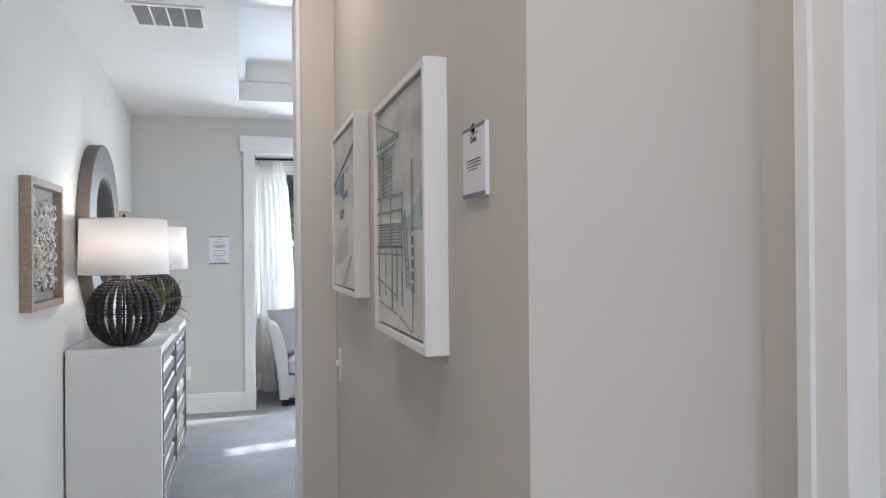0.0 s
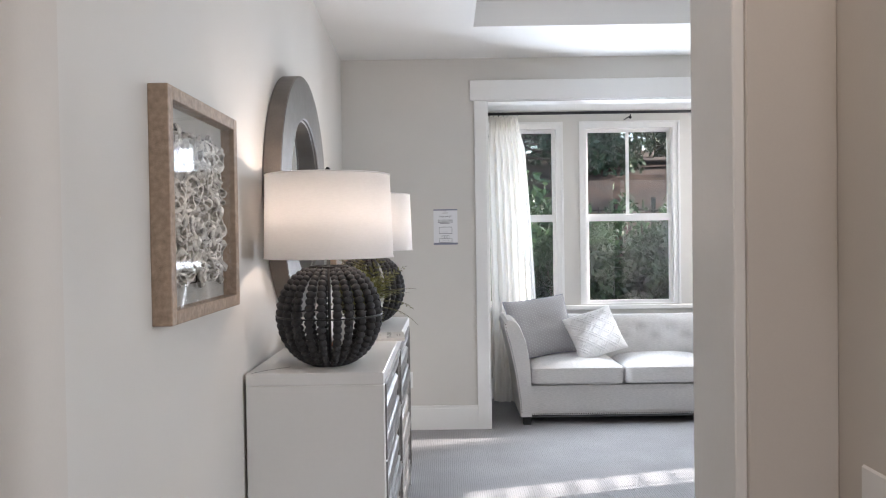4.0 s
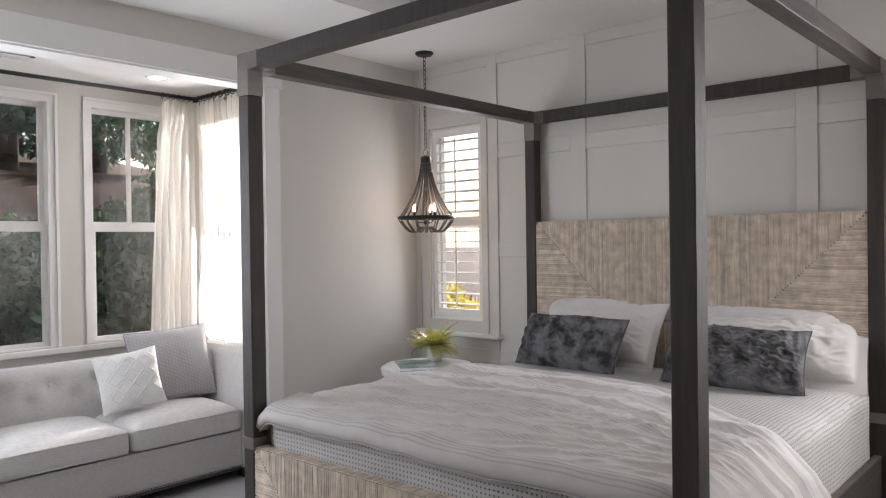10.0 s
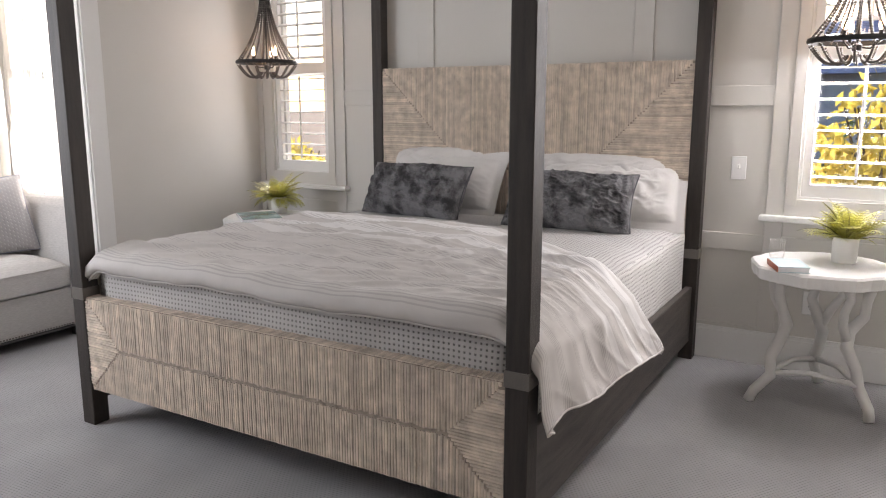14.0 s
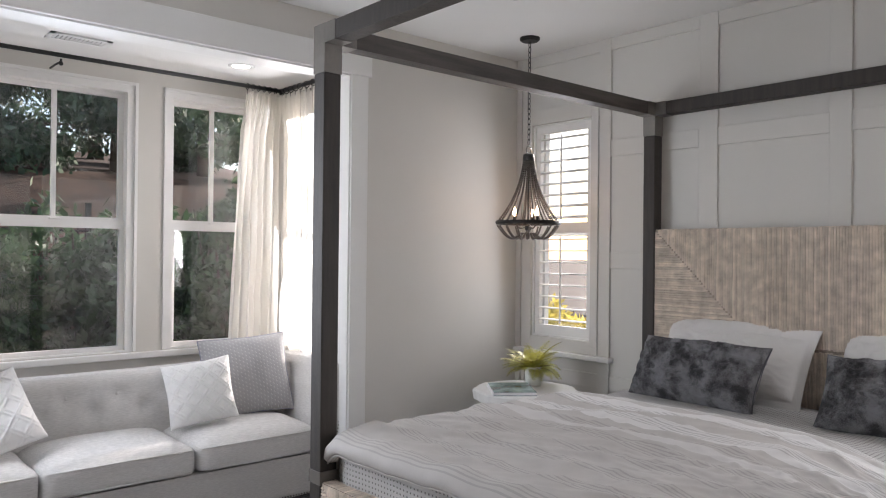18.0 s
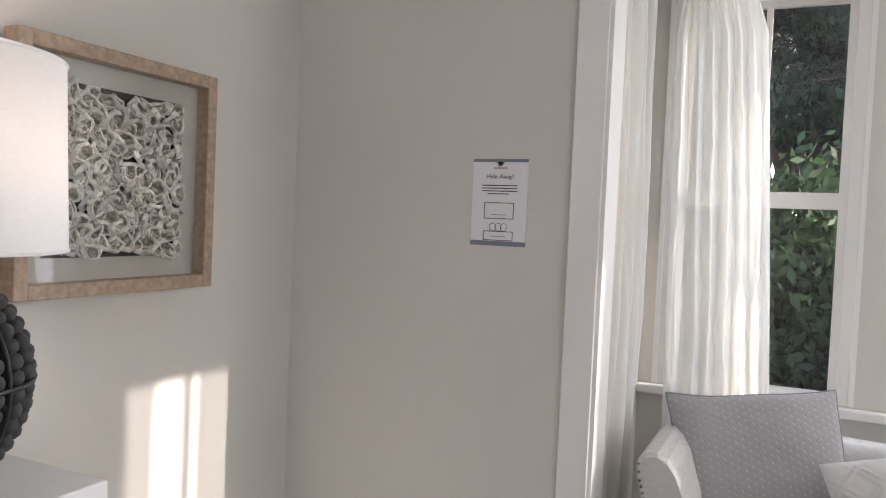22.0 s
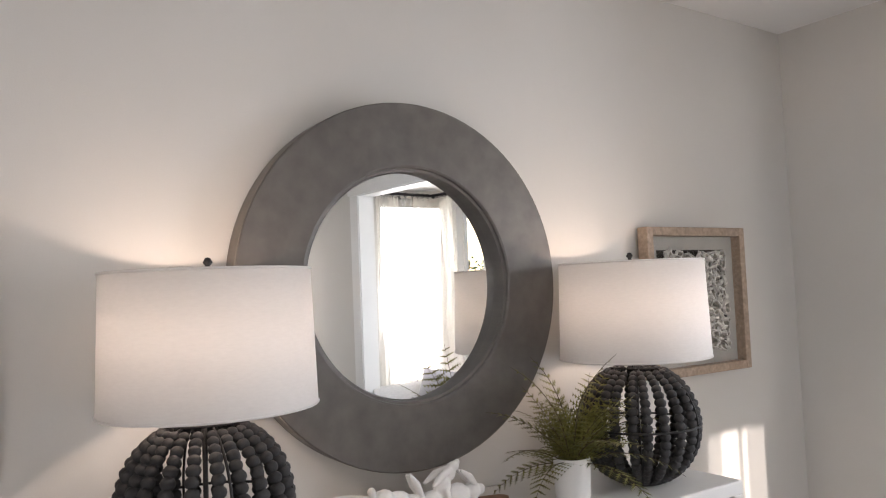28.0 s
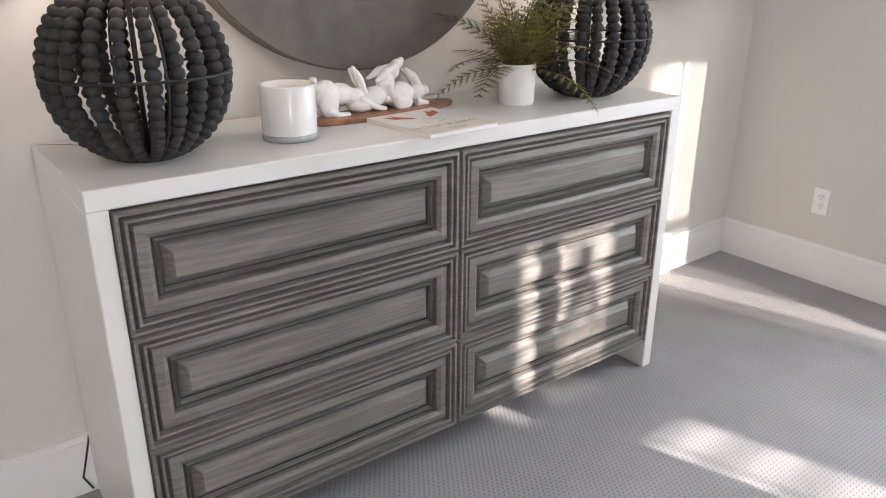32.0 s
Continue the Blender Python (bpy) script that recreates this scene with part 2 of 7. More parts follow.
M_ROPE = island_vary(mat("seagrass_rope", (0.66, 0.565, 0.475), 0.9, 0, 0.16, 18, 0.5, 300), 0.83, 1.12)
M_ROPE_CORE = mat("rope_core", (0.34, 0.285, 0.24), 0.95, 0, 0.2, 30)
M_GLAZE = mat("dark_glaze_in_grooves", (0.045, 0.041, 0.038), 0.5, 0, 0.2, 20, 0.2, 60)
M_DRAWER = mat("grey_washed_oak", (0.15, 0.138, 0.128), 0.36, 0, 0.16, 5, 0.35, 60, (14.0, 1.1, 22.0), 0.0, 0.0, (0.235, 0.218, 0.202))
M_LACQUER = mat("white_lacquer", (0.72, 0.71, 0.69), 0.3, 0, 0.015, 2, 0.02, 60)
M_BEAD = mat("charcoal_wooden_bead", (0.028, 0.027, 0.028), 0.75, 0, 0.15, 60, 0.2, 300)
M_IRON = mat("black_iron", (0.018, 0.017, 0.017), 0.45, 0.3, 0.1, 30, 0.1, 200)
M_SHADE = mat("white_linen_shade", (0.88, 0.865, 0.85), 0.9, 0, 0.015, 60, 0.2, 900, (1, 1, 4), 0, 0.4)
M_ZINC = mat("brushed_grey_wood_frame", (0.125, 0.114, 0.104), 0.42, 0.15, 0.12, 4, 0.06, 120, (1.0, 4.0, 4.0))
M_ZINC_EDGE = mat("frame_edge", (0.16, 0.135, 0.115), 0.45, 0.1, 0.2, 5)
M_MIRROR = mat("mirror_silver", (0.92, 0.93, 0.92), 0.01, 1.0, 0.0, 1.0)
M_OAKFRAME = mat("pale_oak", (0.38, 0.285, 0.21), 0.55, 0, 0.16, 22, 0.25, 140, (3, 3, 3))
M_BACKING = mat("taupe_backing_card", (0.42, 0.405, 0.37), 0.9, 0, 0.05, 10, 0.2, 300)
M_SHELL = random_vary(mat("oyster_shell", (0.74, 0.69, 0.58), 0.3, 0, 0.3, 24, 0.3, 120, None, 0, 0, (0.94, 0.91, 0.85)), 0.7, 1.15)
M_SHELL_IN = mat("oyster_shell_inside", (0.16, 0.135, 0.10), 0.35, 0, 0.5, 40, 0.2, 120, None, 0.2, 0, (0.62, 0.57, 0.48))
M_SHELLSHADE = mat("dark_shell_ground", (0.05, 0.042, 0.034), 0.9, 0, 0.3, 20)
M_CERAMIC = mat("white_ceramic", (0.74, 0.73, 0.71), 0.5, 0, 0.02, 10, 0.05, 200)
M_WALNUT = mat("walnut_board", (0.27, 0.12, 0.065), 0.4, 0, 0.2, 6, 0.1, 60, (8, 1, 8))
M_WAX = mat("candle_wax", (0.74, 0.735, 0.72), 0.22, 0, 0.03, 9, 0.02, 40, None, 0.3)
M_GLASSFOOT = mat("thick_glass_foot", (0.36, 0.365, 0.36), 0.08, 0, 0.15, 40, 0, 100, None, 0.6)
M_PANE = pane_mat("window_pane", 0.05)
M_GLAZING = pane_mat("picture_glass", 0.008, 0.12)
M_FERN = mat("fern_leaf", (0.165, 0.16, 0.04), 0.5, 0, 0.3, 30, 0.2, 200, None, 0, 0.25)
M_FERN_Y = mat("yellow_green_fern", (0.50, 0.48, 0.10), 0.5, 0, 0.25, 30, 0.2, 200, None, 0, 0.3)
M_STEM = mat("fern_stem", (0.07, 0.05, 0.025), 0.7)
M_PAPER = mat("card_paper", (0.76, 0.76, 0.78), 0.6, 0, 0.01, 4)
M_INKBLUE = mat("blue_grey_ink", (0.2, 0.215, 0.28), 0.6)
M_INK = mat("dark_ink", (0.05, 0.05, 0.06), 0.6)
M_RUST = mat("rust_print", (0.38, 0.12, 0.06), 0.6)
M_COVER = mat("cream_book_cover", (0.68, 0.65, 0.60), 0.35, 0, 0.02, 8)
M_TEAL = mat("teal_book_cover", (0.09, 0.34, 0.36), 0.25, 0, 0.45, 7, 0, 50, None, 0.2, 0, (0.5, 0.68, 0.66))
M_PALEBLUE = mat("pale_blue_book_cover", (0.40, 0.52, 0.55), 0.4, 0, 0.1, 6)
M_CURTAIN = sheer(mat("sheer_cream_curtain", (0.92, 0.895, 0.85), 0.9, 0, 0.02, 20, 0.3, 500, (1, 1, 0.2), 0, 0.62), 0.2)
M_THIN = sheer(mat("thin_sheer_curtain", (0.92, 0.90, 0.87), 0.9, 0, 0.02, 20, 0.2, 500, (1, 1, 0.2), 0, 0.7), 0.68)
M_CUSH_GREY = grid_mat("grey_jacquard", (0.37, 0.365, 0.37), (0.55, 0.545, 0.55), (0.020, 0.024), 0.5, 0.95, 0.4, "xz", 0.5)
M_CUSH_WHITE = mat("white_cotton", (0.76, 0.75, 0.74), 0.95, 0, 0.02, 20, 0.4, 500)
M_PILLOW = creased(mat("white_bed_linen", (0.66, 0.645, 0.63), 0.95, 0, 0.03, 6, 0.3, 600), 6, 0.55, 0.012)
M_LUMBAR = creased(mat("charcoal_fringed_cloth", (0.10, 0.098, 0.104), 0.95, 0, 0.3, 13, 1.0, 240, None, 0, 0, (0.21, 0.21, 0.22)), 16, 0.9, 0.016)
for n in M_LUMBAR.node_tree.nodes:
    if n.type == "VALTORGB":
        n.color_ramp.elements[0].position, n.color_ramp.elements[1].position = 0.56, 0.80
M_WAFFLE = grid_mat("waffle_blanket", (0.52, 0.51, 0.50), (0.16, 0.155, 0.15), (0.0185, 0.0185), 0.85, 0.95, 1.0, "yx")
# darker copy of the weave for the ends, their shade in the colour
M_WAFFLE_DIM = grid_mat("waffle_blanket_dim_end", (0.48, 0.47, 0.46), (0.15, 0.145, 0.14), (0.0185, 0.0185), 0.9, 0.95, 1.0, "yz")
M_SHUTTER = mat("shutter_white", (0.8, 0.795, 0.78), 0.35, 0, 0.01, 3)
M_PEWTER_BEAD = mat("grey_wooden_beads", (0.085, 0.07, 0.062), 0.55, 0, 0.3, 60)
M_BULB = emit_mat("warm_bulb", (1.0, 0.62, 0.33), 14)
M_CAN = emit_mat("recessed_lamp_lens", (1.0, 0.9, 0.78), 9)
M_PLASTIC = mat("white_plastic", (0.8, 0.8, 0.79), 0.35, 0, 0.01, 4)
M_SLOT = mat("dark_slot", (0.03, 0.03, 0.03), 0.7)
M_SKYGREY = mat("painted_canvas_sky", (0.58, 0.595, 0.61), 0.85, 0, 0.2, 7, 0.04, 300, (1, 1, 1.6), 0, 0, (0.74, 0.735, 0.72))
M_SAND = mat("painted_canvas_sand", (0.70, 0.68, 0.65), 0.85, 0, 0.06, 9, 0.04, 300)
M_PAINTBLUE = mat("painted_blue_grey", (0.20, 0.25, 0.34), 0.85, 0, 0.2, 30)
M_PAINTGREEN = mat("painted_sea_green", (0.27, 0.37, 0.345), 0.85, 0, 0.2, 30)
M_SKYLIGHT = mat("painted_cloud_light", (0.66, 0.655, 0.64), 0.85, 0, 0.15, 20)
M_SEAHAZE = mat("painted_sea_haze", (0.42, 0.51, 0.51), 0.85, 0, 0.15, 20)
M_HEDGE = island_vary(mat("hedge_leaf", (0.055, 0.125, 0.06), 0.45, 0, 0.45, 1.2, 0, 40, None, 0, 0.3, (0.115, 0.21, 0.095)), 0.55, 1.35)
M_CONIFER = island_vary(mat("conifer_leaf", (0.06, 0.135, 0.085), 0.5, 0, 0.45, 1.0, 0, 40, None, 0, 0.25, (0.11, 0.20, 0.11)), 0.55, 1.35)
M_TWIG = mat("bare_shrub_twig", (0.24, 0.2, 0.18), 0.9, 0, 0.3, 8)
M_YELLOW = mat("yellow_foliage", (0.70, 0.52, 0.05), 0.6, 0, 0.25, 5, 0, 40, None, 0, 0.6, (0.82, 0.72, 0.2))
M_MULCH = mat("bark_mulch", (0.075, 0.044, 0.032), 0.95, 0, 0.4, 2.5, 1.0, 25, None, 0, 0, (0.13, 0.075, 0.052))
M_BARK = mat("bark", (0.09, 0.07, 0.055), 0.9, 0, 0.3, 10, 0.6, 40)
M_SIDING = mat("neighbour_siding", (0.34, 0.37, 0.43), 0.7, 0, 0.08, 3)
M_ROOF = mat("roof_shingle", (0.14, 0.19, 0.33), 0.8, 0, 0.2, 6)


def duvet_material():
    m = mat("striped_duvet", (0.55, 0.525, 0.505), 0.95, 0, 0.03, 12, 0.3, 500)
    nt = m.node_tree
    b = nt.nodes["Principled BSDF"]
    tc, sep = nt.nodes.new("ShaderNodeTexCoord"), nt.nodes.new("ShaderNodeSeparateXYZ")
    uv = nt.nodes.new("ShaderNodeUVMap")
    nt.links.new(uv.outputs[0], sep.inputs[0])
    ramp = nt.nodes.new("ShaderNodeValToRGB")
    cr = ramp.color_ramp
    cr.interpolation = "CONSTANT"
    cr.elements[0].position, cr.elements[0].color = 0.0, (0.0, 0, 0, 1)
    cr.elements[1].position, cr.elements[1].color = 0.56, (0.3, 0.3, 0.3, 1)
    for p, v in ((0.61, 0), (0.70, 0.55), (0.78, 0), (0.86, 0.7), (0.945, 0.15), (0.975, 0.6)):
        e = cr.elements.new(p)
        e.color = (v, v, v, 1)
    nt.links.new(sep.outputs[0], ramp.inputs[0])
    mx = nt.nodes.new("ShaderNodeMixRGB")
    nt.links.new(ramp.outputs[0], mx.inputs[0])
    nt.links.new(b.inputs["Base Color"].links[0].from_socket, mx.inputs[1])
    mx.inputs[2].default_value = (0.87, 0.865, 0.86, 1)
    mul, si, rg, mx2 = (nt.nodes.new(k) for k in ("ShaderNodeMath", "ShaderNodeMath", "ShaderNodeMapRange", "ShaderNodeMixRGB"))
    mul.operation, mul.inputs[1].default_value = "MULTIPLY", 640
    si.operation = "SINE"
    nt.links.new(sep.outputs[0], mul.inputs[0])
    nt.links.new(mul.outputs[0], si.inputs[0])
    rg.inputs["From Min"].default_value, rg.inputs["From Max"].default_value, rg.inputs["To Max"].default_value = 0.1, 0.6, 0.5
    nt.links.new(si.outputs[0], rg.inputs["Value"])
    g1, g2, g3, g4 = (nt.nodes.new(k) for k in ("ShaderNodeMath", "ShaderNodeMath", "ShaderNodeMapRange", "ShaderNodeMath"))
    g1.operation, g1.inputs[1].default_value, g2.operation, g4.operation = "MULTIPLY", 52, "SINE", "MULTIPLY"
    g3.inputs["From Min"].default_value, g3.inputs["From Max"].default_value = 0.35, 0.5
    nt.links.new(sep.outputs[0], g1.inputs[0])
    nt.links.new(g1.outputs[0], g2.inputs[0])
    nt.links.new(g2.outputs[0], g3.inputs["Value"])
    nt.links.new(g3.outputs[0], g4.inputs[0])
    nt.links.new(rg.outputs[0], g4.inputs[1])
    nt.links.new(g4.outputs[0], mx2.inputs[0])
    nt.links.new(mx.outputs[0], mx2.inputs[1])
    mx2.inputs[2].default_value = (0.33, 0.315, 0.305, 1)
    nt.links.new(mx2.outputs[0], b.inputs["Base Color"])
    return m


M_DUVET = creased(duvet_material(), 6.5, 0.8, 0.02, (1.0, 0.5, 1.0))


# ---- builders ----
def add_box(bm, x0, x1, y0, y1, z0, z1, bevel=0.0, seg=1):
    r = bmesh.ops.create_cube(bm, size=1, matrix=Matrix.Translation(((x0 + x1) / 2, (y0 + y1) / 2, (z0 + z1) / 2)) @ Matrix.Diagonal((x1 - x0, y1 - y0, z1 - z0, 1)))
    if bevel:
        es = {e for v in r["verts"] for e in v.link_edges}
        bmesh.ops.bevel(bm, geom=list(es), offset=bevel, segments=seg, profile=0.5, affect="EDGES")
    return bm


def box(x0, x1, y0, y1, z0, z1, bevel=0.0, seg=1):
    return add_box(bmesh.new(), x0, x1, y0, y1, z0, z1, bevel, seg)


def boxes(*bb, bevel=0.0):
    bm = bmesh.new()
    for b in bb:
        add_box(bm, *b, bevel)
    return bm


def lathe(profile, seg=32, bm=None, at=(0, 0, 0), axis="z"):
    """Turns (radius, height) pairs round an axis; radius 0 closes an end."""
    bm = bm or bmesh.new()
    rings = []
    for r, h in profile:
        ring = []
        for k in range(seg if r > 1e-6 else 1):
            a = 2 * math.pi * k / seg
            p = (r * math.cos(a), r * math.sin(a), h)
            if axis == "x":
                p = (p[2], p[0], p[1])
            ring.append(bm.verts.new((p[0] + at[0], p[1] + at[1], p[2] + at[2])))
        rings.append(ring)
    for a, b in zip(rings, rings[1:]):
        for k in range(seg):
            q = [a[k % len(a)], a[(k + 1) % len(a)], b[(k + 1) % len(b)], b[k % len(b)]]
            q = list(dict.fromkeys(q))
            if len(q) > 2:
                bm.faces.new(q)
    return bm


def tube(points, radius, seg=8, bm=None, closed=False):
    """A round bar along points; radius is a number or one a point."""
    bm = bm or bmesh.new()
    pts = [Vector(p) for p in points]
    n = len(pts)
    rads = radius if isinstance(radius, (list, tuple)) else [radius] * n
    rings, up = [], Vector((0, 0, 1))
    for i, p in enumerate(pts):
        a = pts[(i - 1) % n] if (closed or i) else p
        b = pts[(i + 1) % n] if (closed or i < n - 1) else p
        d = (b - a).normalized()
        if abs(d.dot(up)) > 0.95:
            up = Vector((1, 0, 0)) if abs(d.x) < 0.9 else Vector((0, 1, 0))
        u = d.cross(up).normalized()
        v = d.cross(u)
        up = -v if v.dot(up) < 0 else v
        v = up
        u = d.cross(v).normalized()
        rings.append([bm.verts.new(p + rads[i] * (math.cos(t) * u + math.sin(t) * v)) for t in (2 * math.pi * k / seg for k in range(seg))])
    for a, b in list(zip(rings, rings[1:])) + ([(rings[-1], rings[0])] if closed else []):
        for k in range(seg):
            bm.faces.new((a[k], a[(k + 1) % seg], b[(k + 1) % seg], b[k]))
    if not closed:
        bm.faces.new(rings[0][::-1])
        bm.faces.new(rings[-1])
    return bm


def ball(bm, at, r, sub=1):
    s = r if isinstance(r, (tuple, list)) else (r, r, r)
    bmesh.ops.create_icosphere(bm, subdivisions=sub, radius=1, matrix=Matrix.Translation(at) @ Matrix.Diagonal((*s, 1)))
    return bm


def mesh_of(name, bm, material, smooth=False):
    bmesh.ops.recalc_face_normals(bm, faces=bm.faces)
    me = bpy.data.meshes.new(name)
    bm.to_mesh(me)
    bm.free()
    for m in material if isinstance(material, (list, tuple)) else (material,):
        me.materials.append(m)
    if smooth:
        me.polygons.foreach_set("use_smooth", [True] * len(me.polygons))
    return me


def thing(name, label, category, at=(0, 0, 0), group="", turn=0.0):
    ob = tagged(new(name), label, category, group)
    ob.matrix_basis = pose(*at, 0, 0, turn)
    return ob


def part(name, bm, material, parent, label="", smooth=False, m=None):
    me = bm if isinstance(bm, bpy.types.Mesh) else mesh_of(name, bm, material, smooth)
    ob = new(name, me)
    ob.parent = parent
    if m is not None:
        ob.matrix_basis = m
    return tagged(ob, label)


def structure(name, bm, material, label, category, smooth=False):
    return tagged(new(name, mesh_of(name, bm, material, smooth)), label, category, "", "structure")


def raw_mesh(name, verts, faces, material, smooth=False):
    me = bpy.data.meshes.new(name)
    me.from_pydata(verts, [], faces)
    me.materials.append(material)
    if smooth:
        me.polygons.foreach_set("use_smooth", [True] * len(me.polygons))
    me.update()
    return me


def text_part(words, size, m, material, parent, name="lettering"):
    cu = bpy.data.curves.new("lettering", "FONT")
    cu.body, cu.size, cu.align_x, cu.extrude = words, size, "CENTER", 0.0003
    tmp = new("lettering_curve", cu)
    bpy.context.view_layer.update()
    me = bpy.data.meshes.new_from_object(tmp)
    bpy.data.objects.remove(tmp)
    me.materials.clear()
    me.materials.append(material)
    return part(name, me, material, parent, m=m)

# ---- the shell of the rooms ----
H = 2.755          # soffit height
XE, YN, YS = 4.99, 7.51, 3.10
BX0, BX1, BY = 0.955, 3.70, 8.55   # bay: side walls and window wall
BZ = 2.53
W_L, W_R = (6.865, 7.365), (3.405, 3.905)   # shutter windows along the east wall
WZ0, WZ1 = 0.885, 2.29

structure("floor", box(-1.5, 5.2, -1.6, 8.75, -0.12, 0), M_CARPET, "grey patterned loop carpet covering the floor", "carpet")


def west_wall():
    """The dresser wall: its last stretch leans back a little towards the bay corner."""
    bm = bmesh.new()
    plan = [(0, 2.99), (0, 5.9), (-0.055, YN + 0.02), (-0.055, YN + 0.15), (-0.25, YN + 0.15), (-0.25, 2.99)]
    lo = [bm.verts.new((x, y, 0)) for x, y in plan]
    hi = [bm.verts.new((x, y, H)) for x, y in plan]
    n = len(plan)
    for k in range(n):
        bm.faces.new((lo[k], lo[(k + 1) % n], hi[(k + 1) % n], hi[k]))
    bm.faces.new(hi), bm.faces.new(lo[::-1])
    return bm


structure("wall_west", west_wall(), M_WALL, "pale greige painted bedroom wall", "wall")
structure("wall_north", boxes((-0.2, 1.02, YN, YN + 0.14, 0, H), (3.60, XE + 0.15, YN, YN + 0.14, 0, H), (1.02, 3.60, YN, YN + 0.14, 2.44, H)), M_WALL, "pale greige painted wall with a wide bay opening", "wall")


def east_wall():
    bb = [(XE, XE + 0.15, YS - 0.15, W_R[0], 0, H), (XE, XE + 0.15, W_R[1], W_L[0], 0, H), (XE, XE + 0.15, W_L[1], YN, 0, H)]
    for w in (W_L, W_R):
        bb += [(XE, XE + 0.15, w[0], w[1], 0, WZ0), (XE, XE + 0.15, w[0], w[1], WZ1, H)]
    wall = structure("wall_east", boxes(*bb), M_WALL, "greige board-and-batten panelled wall behind the bed", "wall")
    t = 0.014
    def strip(name, y0, y1, z0, z1, d=t):
        part(name, box(XE - d, XE, y0, y1, z0, z1, 0.002), M_WALL, wall)
    cols = [(4.662, 4.768), (5.34, 5.442), (6.022, 6.134)]
    edges = [YS, W_R[0] - 0.14, W_R[1] + 0.14, W_L[0] - 0.14, W_L[1] + 0.11, YN]
    for y0, y1 in cols:
        strip("batten", y0, y1, 0.18, H)
    for y0, y1 in ((YS, YS + 0.08), (YN - 0.045, YN)):
        strip("batten", y0, y1, 0.18, H)
    # rails between the uprights, at four heights
    spans = [(W_R[1] + 0.14, cols[0][0]), (cols[0][1], cols[1][0]), (cols[1][1], cols[2][0]), (cols[2][1], W_L[0] - 0.14)]
    ends = [(YS + 0.08, W_R[0] - 0.14), (W_L[1] + 0.09, YN - 0.045)]
    for y0, y1 in spans + ends:
        for z0, z1 in ((0.18, 0.2), (0.60, 0.69), (1.345, 1.445), (2.028, 2.128), (2.68, H)):
            strip("rail", y0, y1, z0, z1, t - 0.002)
    for w in (W_L, W_R):
        a = 0.14
        strip("batten", w[0] - a, w[0] - 0.055, 0.18, H)
        strip("batten", w[1] + 0.055, w[1] + (0.09 if w is W_L else a), 0.18, H)
        strip("rail", w[0] - 0.055, w[1] + 0.055, 0.60, 0.69, t - 0.002)
        strip("rail", w[0] - 0.055, w[1] + 0.055, 2.68, H, t - 0.002)
        for nm, b in (("casing", (w[0] - 0.055, w[0], WZ0 - 0.03, WZ1 + 0.1)), ("casing", (w[1], w[1] + 0.055, WZ0 - 0.03, WZ1 + 0.1)), ("casing", (w[0], w[1], WZ1, WZ1 + 0.1))):
            strip(nm, *b, 0.024)
        part("window_sill", box(XE - 0.06, XE, w[0] - 0.165, w[1] + (0.12 if w is W_L else 0.165), WZ0 - 0.115, WZ0 - 0.085, 0.006, 2), M_WHITE, wall)
        strip("apron", w[0] - 0.055, w[1] + 0.055, WZ0 - 0.085, WZ0, 0.02)
    return wall


east_wall()
structure("wall_south", boxes((1.12, XE + 0.15, YS - 0.15, YS, 0, H)), M_WALL, "plain greige wall closing the bedroom", "wall")
structure("door_header", boxes((-0.15, 1.12, YS - 0.15, YS, 2.45, H)), M_WALL, "greige wall above the bedroom doorway", "wall")

# ceiling with a tray over the middle of the room
TX0, TX1, TY0, TY1, TH = 0.90, 4.06, 4.2, 6.66, 0.30
structure("ceiling", boxes(
    (-0.25, TX0, YS - 0.15, YN + 0.14, H, H + 0.45), (TX1, XE + 0.15, YS - 0.15, YN + 0.14, H, H + 0.45),
    (TX0, TX1, YS - 0.15, TY0, H, H + 0.45), (TX0, TX1, TY1, YN + 0.14, H, H + 0.45), (TX0, TX1, TY0, TY1, H + TH, H + 0.45),
    (TX0, TX0 + 0.05, TY0, TY1, H + 0.16, H + TH), (TX1 - 0.05, TX1, TY0, TY1, H + 0.16, H + TH), (TX0 + 0.05, TX1 - 0.05, TY0, TY0 + 0.05, H + 0.16, H + TH), (TX0 + 0.05, TX1 - 0.05, TY1 - 0.05, TY1, H + 0.16, H + TH)),
    M_CEIL, "white ceiling with a recessed tray", "ceiling")
structure("bay_ceiling", box(BX0 - 0.15, BX1 + 0.15, YN + 0.02, BY + 0.15, BZ, BZ + 0.1), M_CEIL, "white lowered ceiling of the window bay", "ceiling")

# bay walls with three front windows and one in each side
BW = ((1.03, 1.73), (1.908, 2.756), (2.95, 3.60))
BWZ0, BWZ1 = 0.82, 2.412
SWY = (7.80, 8.40)


def bay_walls():
    o = 0.17
    xs = [BX0 - 0.15] + [v for w in BW for v in w] + [BX1 + 0.15]
    bb = [(BX0 - 0.15, BX1 + 0.15, BY, BY + o, -0.1, BWZ0), (BX0 - 0.15, BX1 + 0.15, BY, BY + o, BWZ1, BZ)]
    bb += [(xs[i], xs[i + 1], BY, BY + o, BWZ0, BWZ1) for i in (0, 2, 4, 6)]
    for x0, x1 in ((BX0 - 0.15, BX0), (BX1, BX1 + 0.15)):
        bb += [(x0, x1, YN + 0.14, BY, -0.1, BWZ0), (x0, x1, YN + 0.14, BY, BWZ1, BZ), (x0, x1, YN + 0.14, SWY[0], BWZ0, BWZ1), (x0, x1, SWY[1], BY, BWZ0, BWZ1)]
    structure("bay_wall", boxes(*bb), M_WALL, "pale painted wall of the window bay", "wall")


bay_walls()


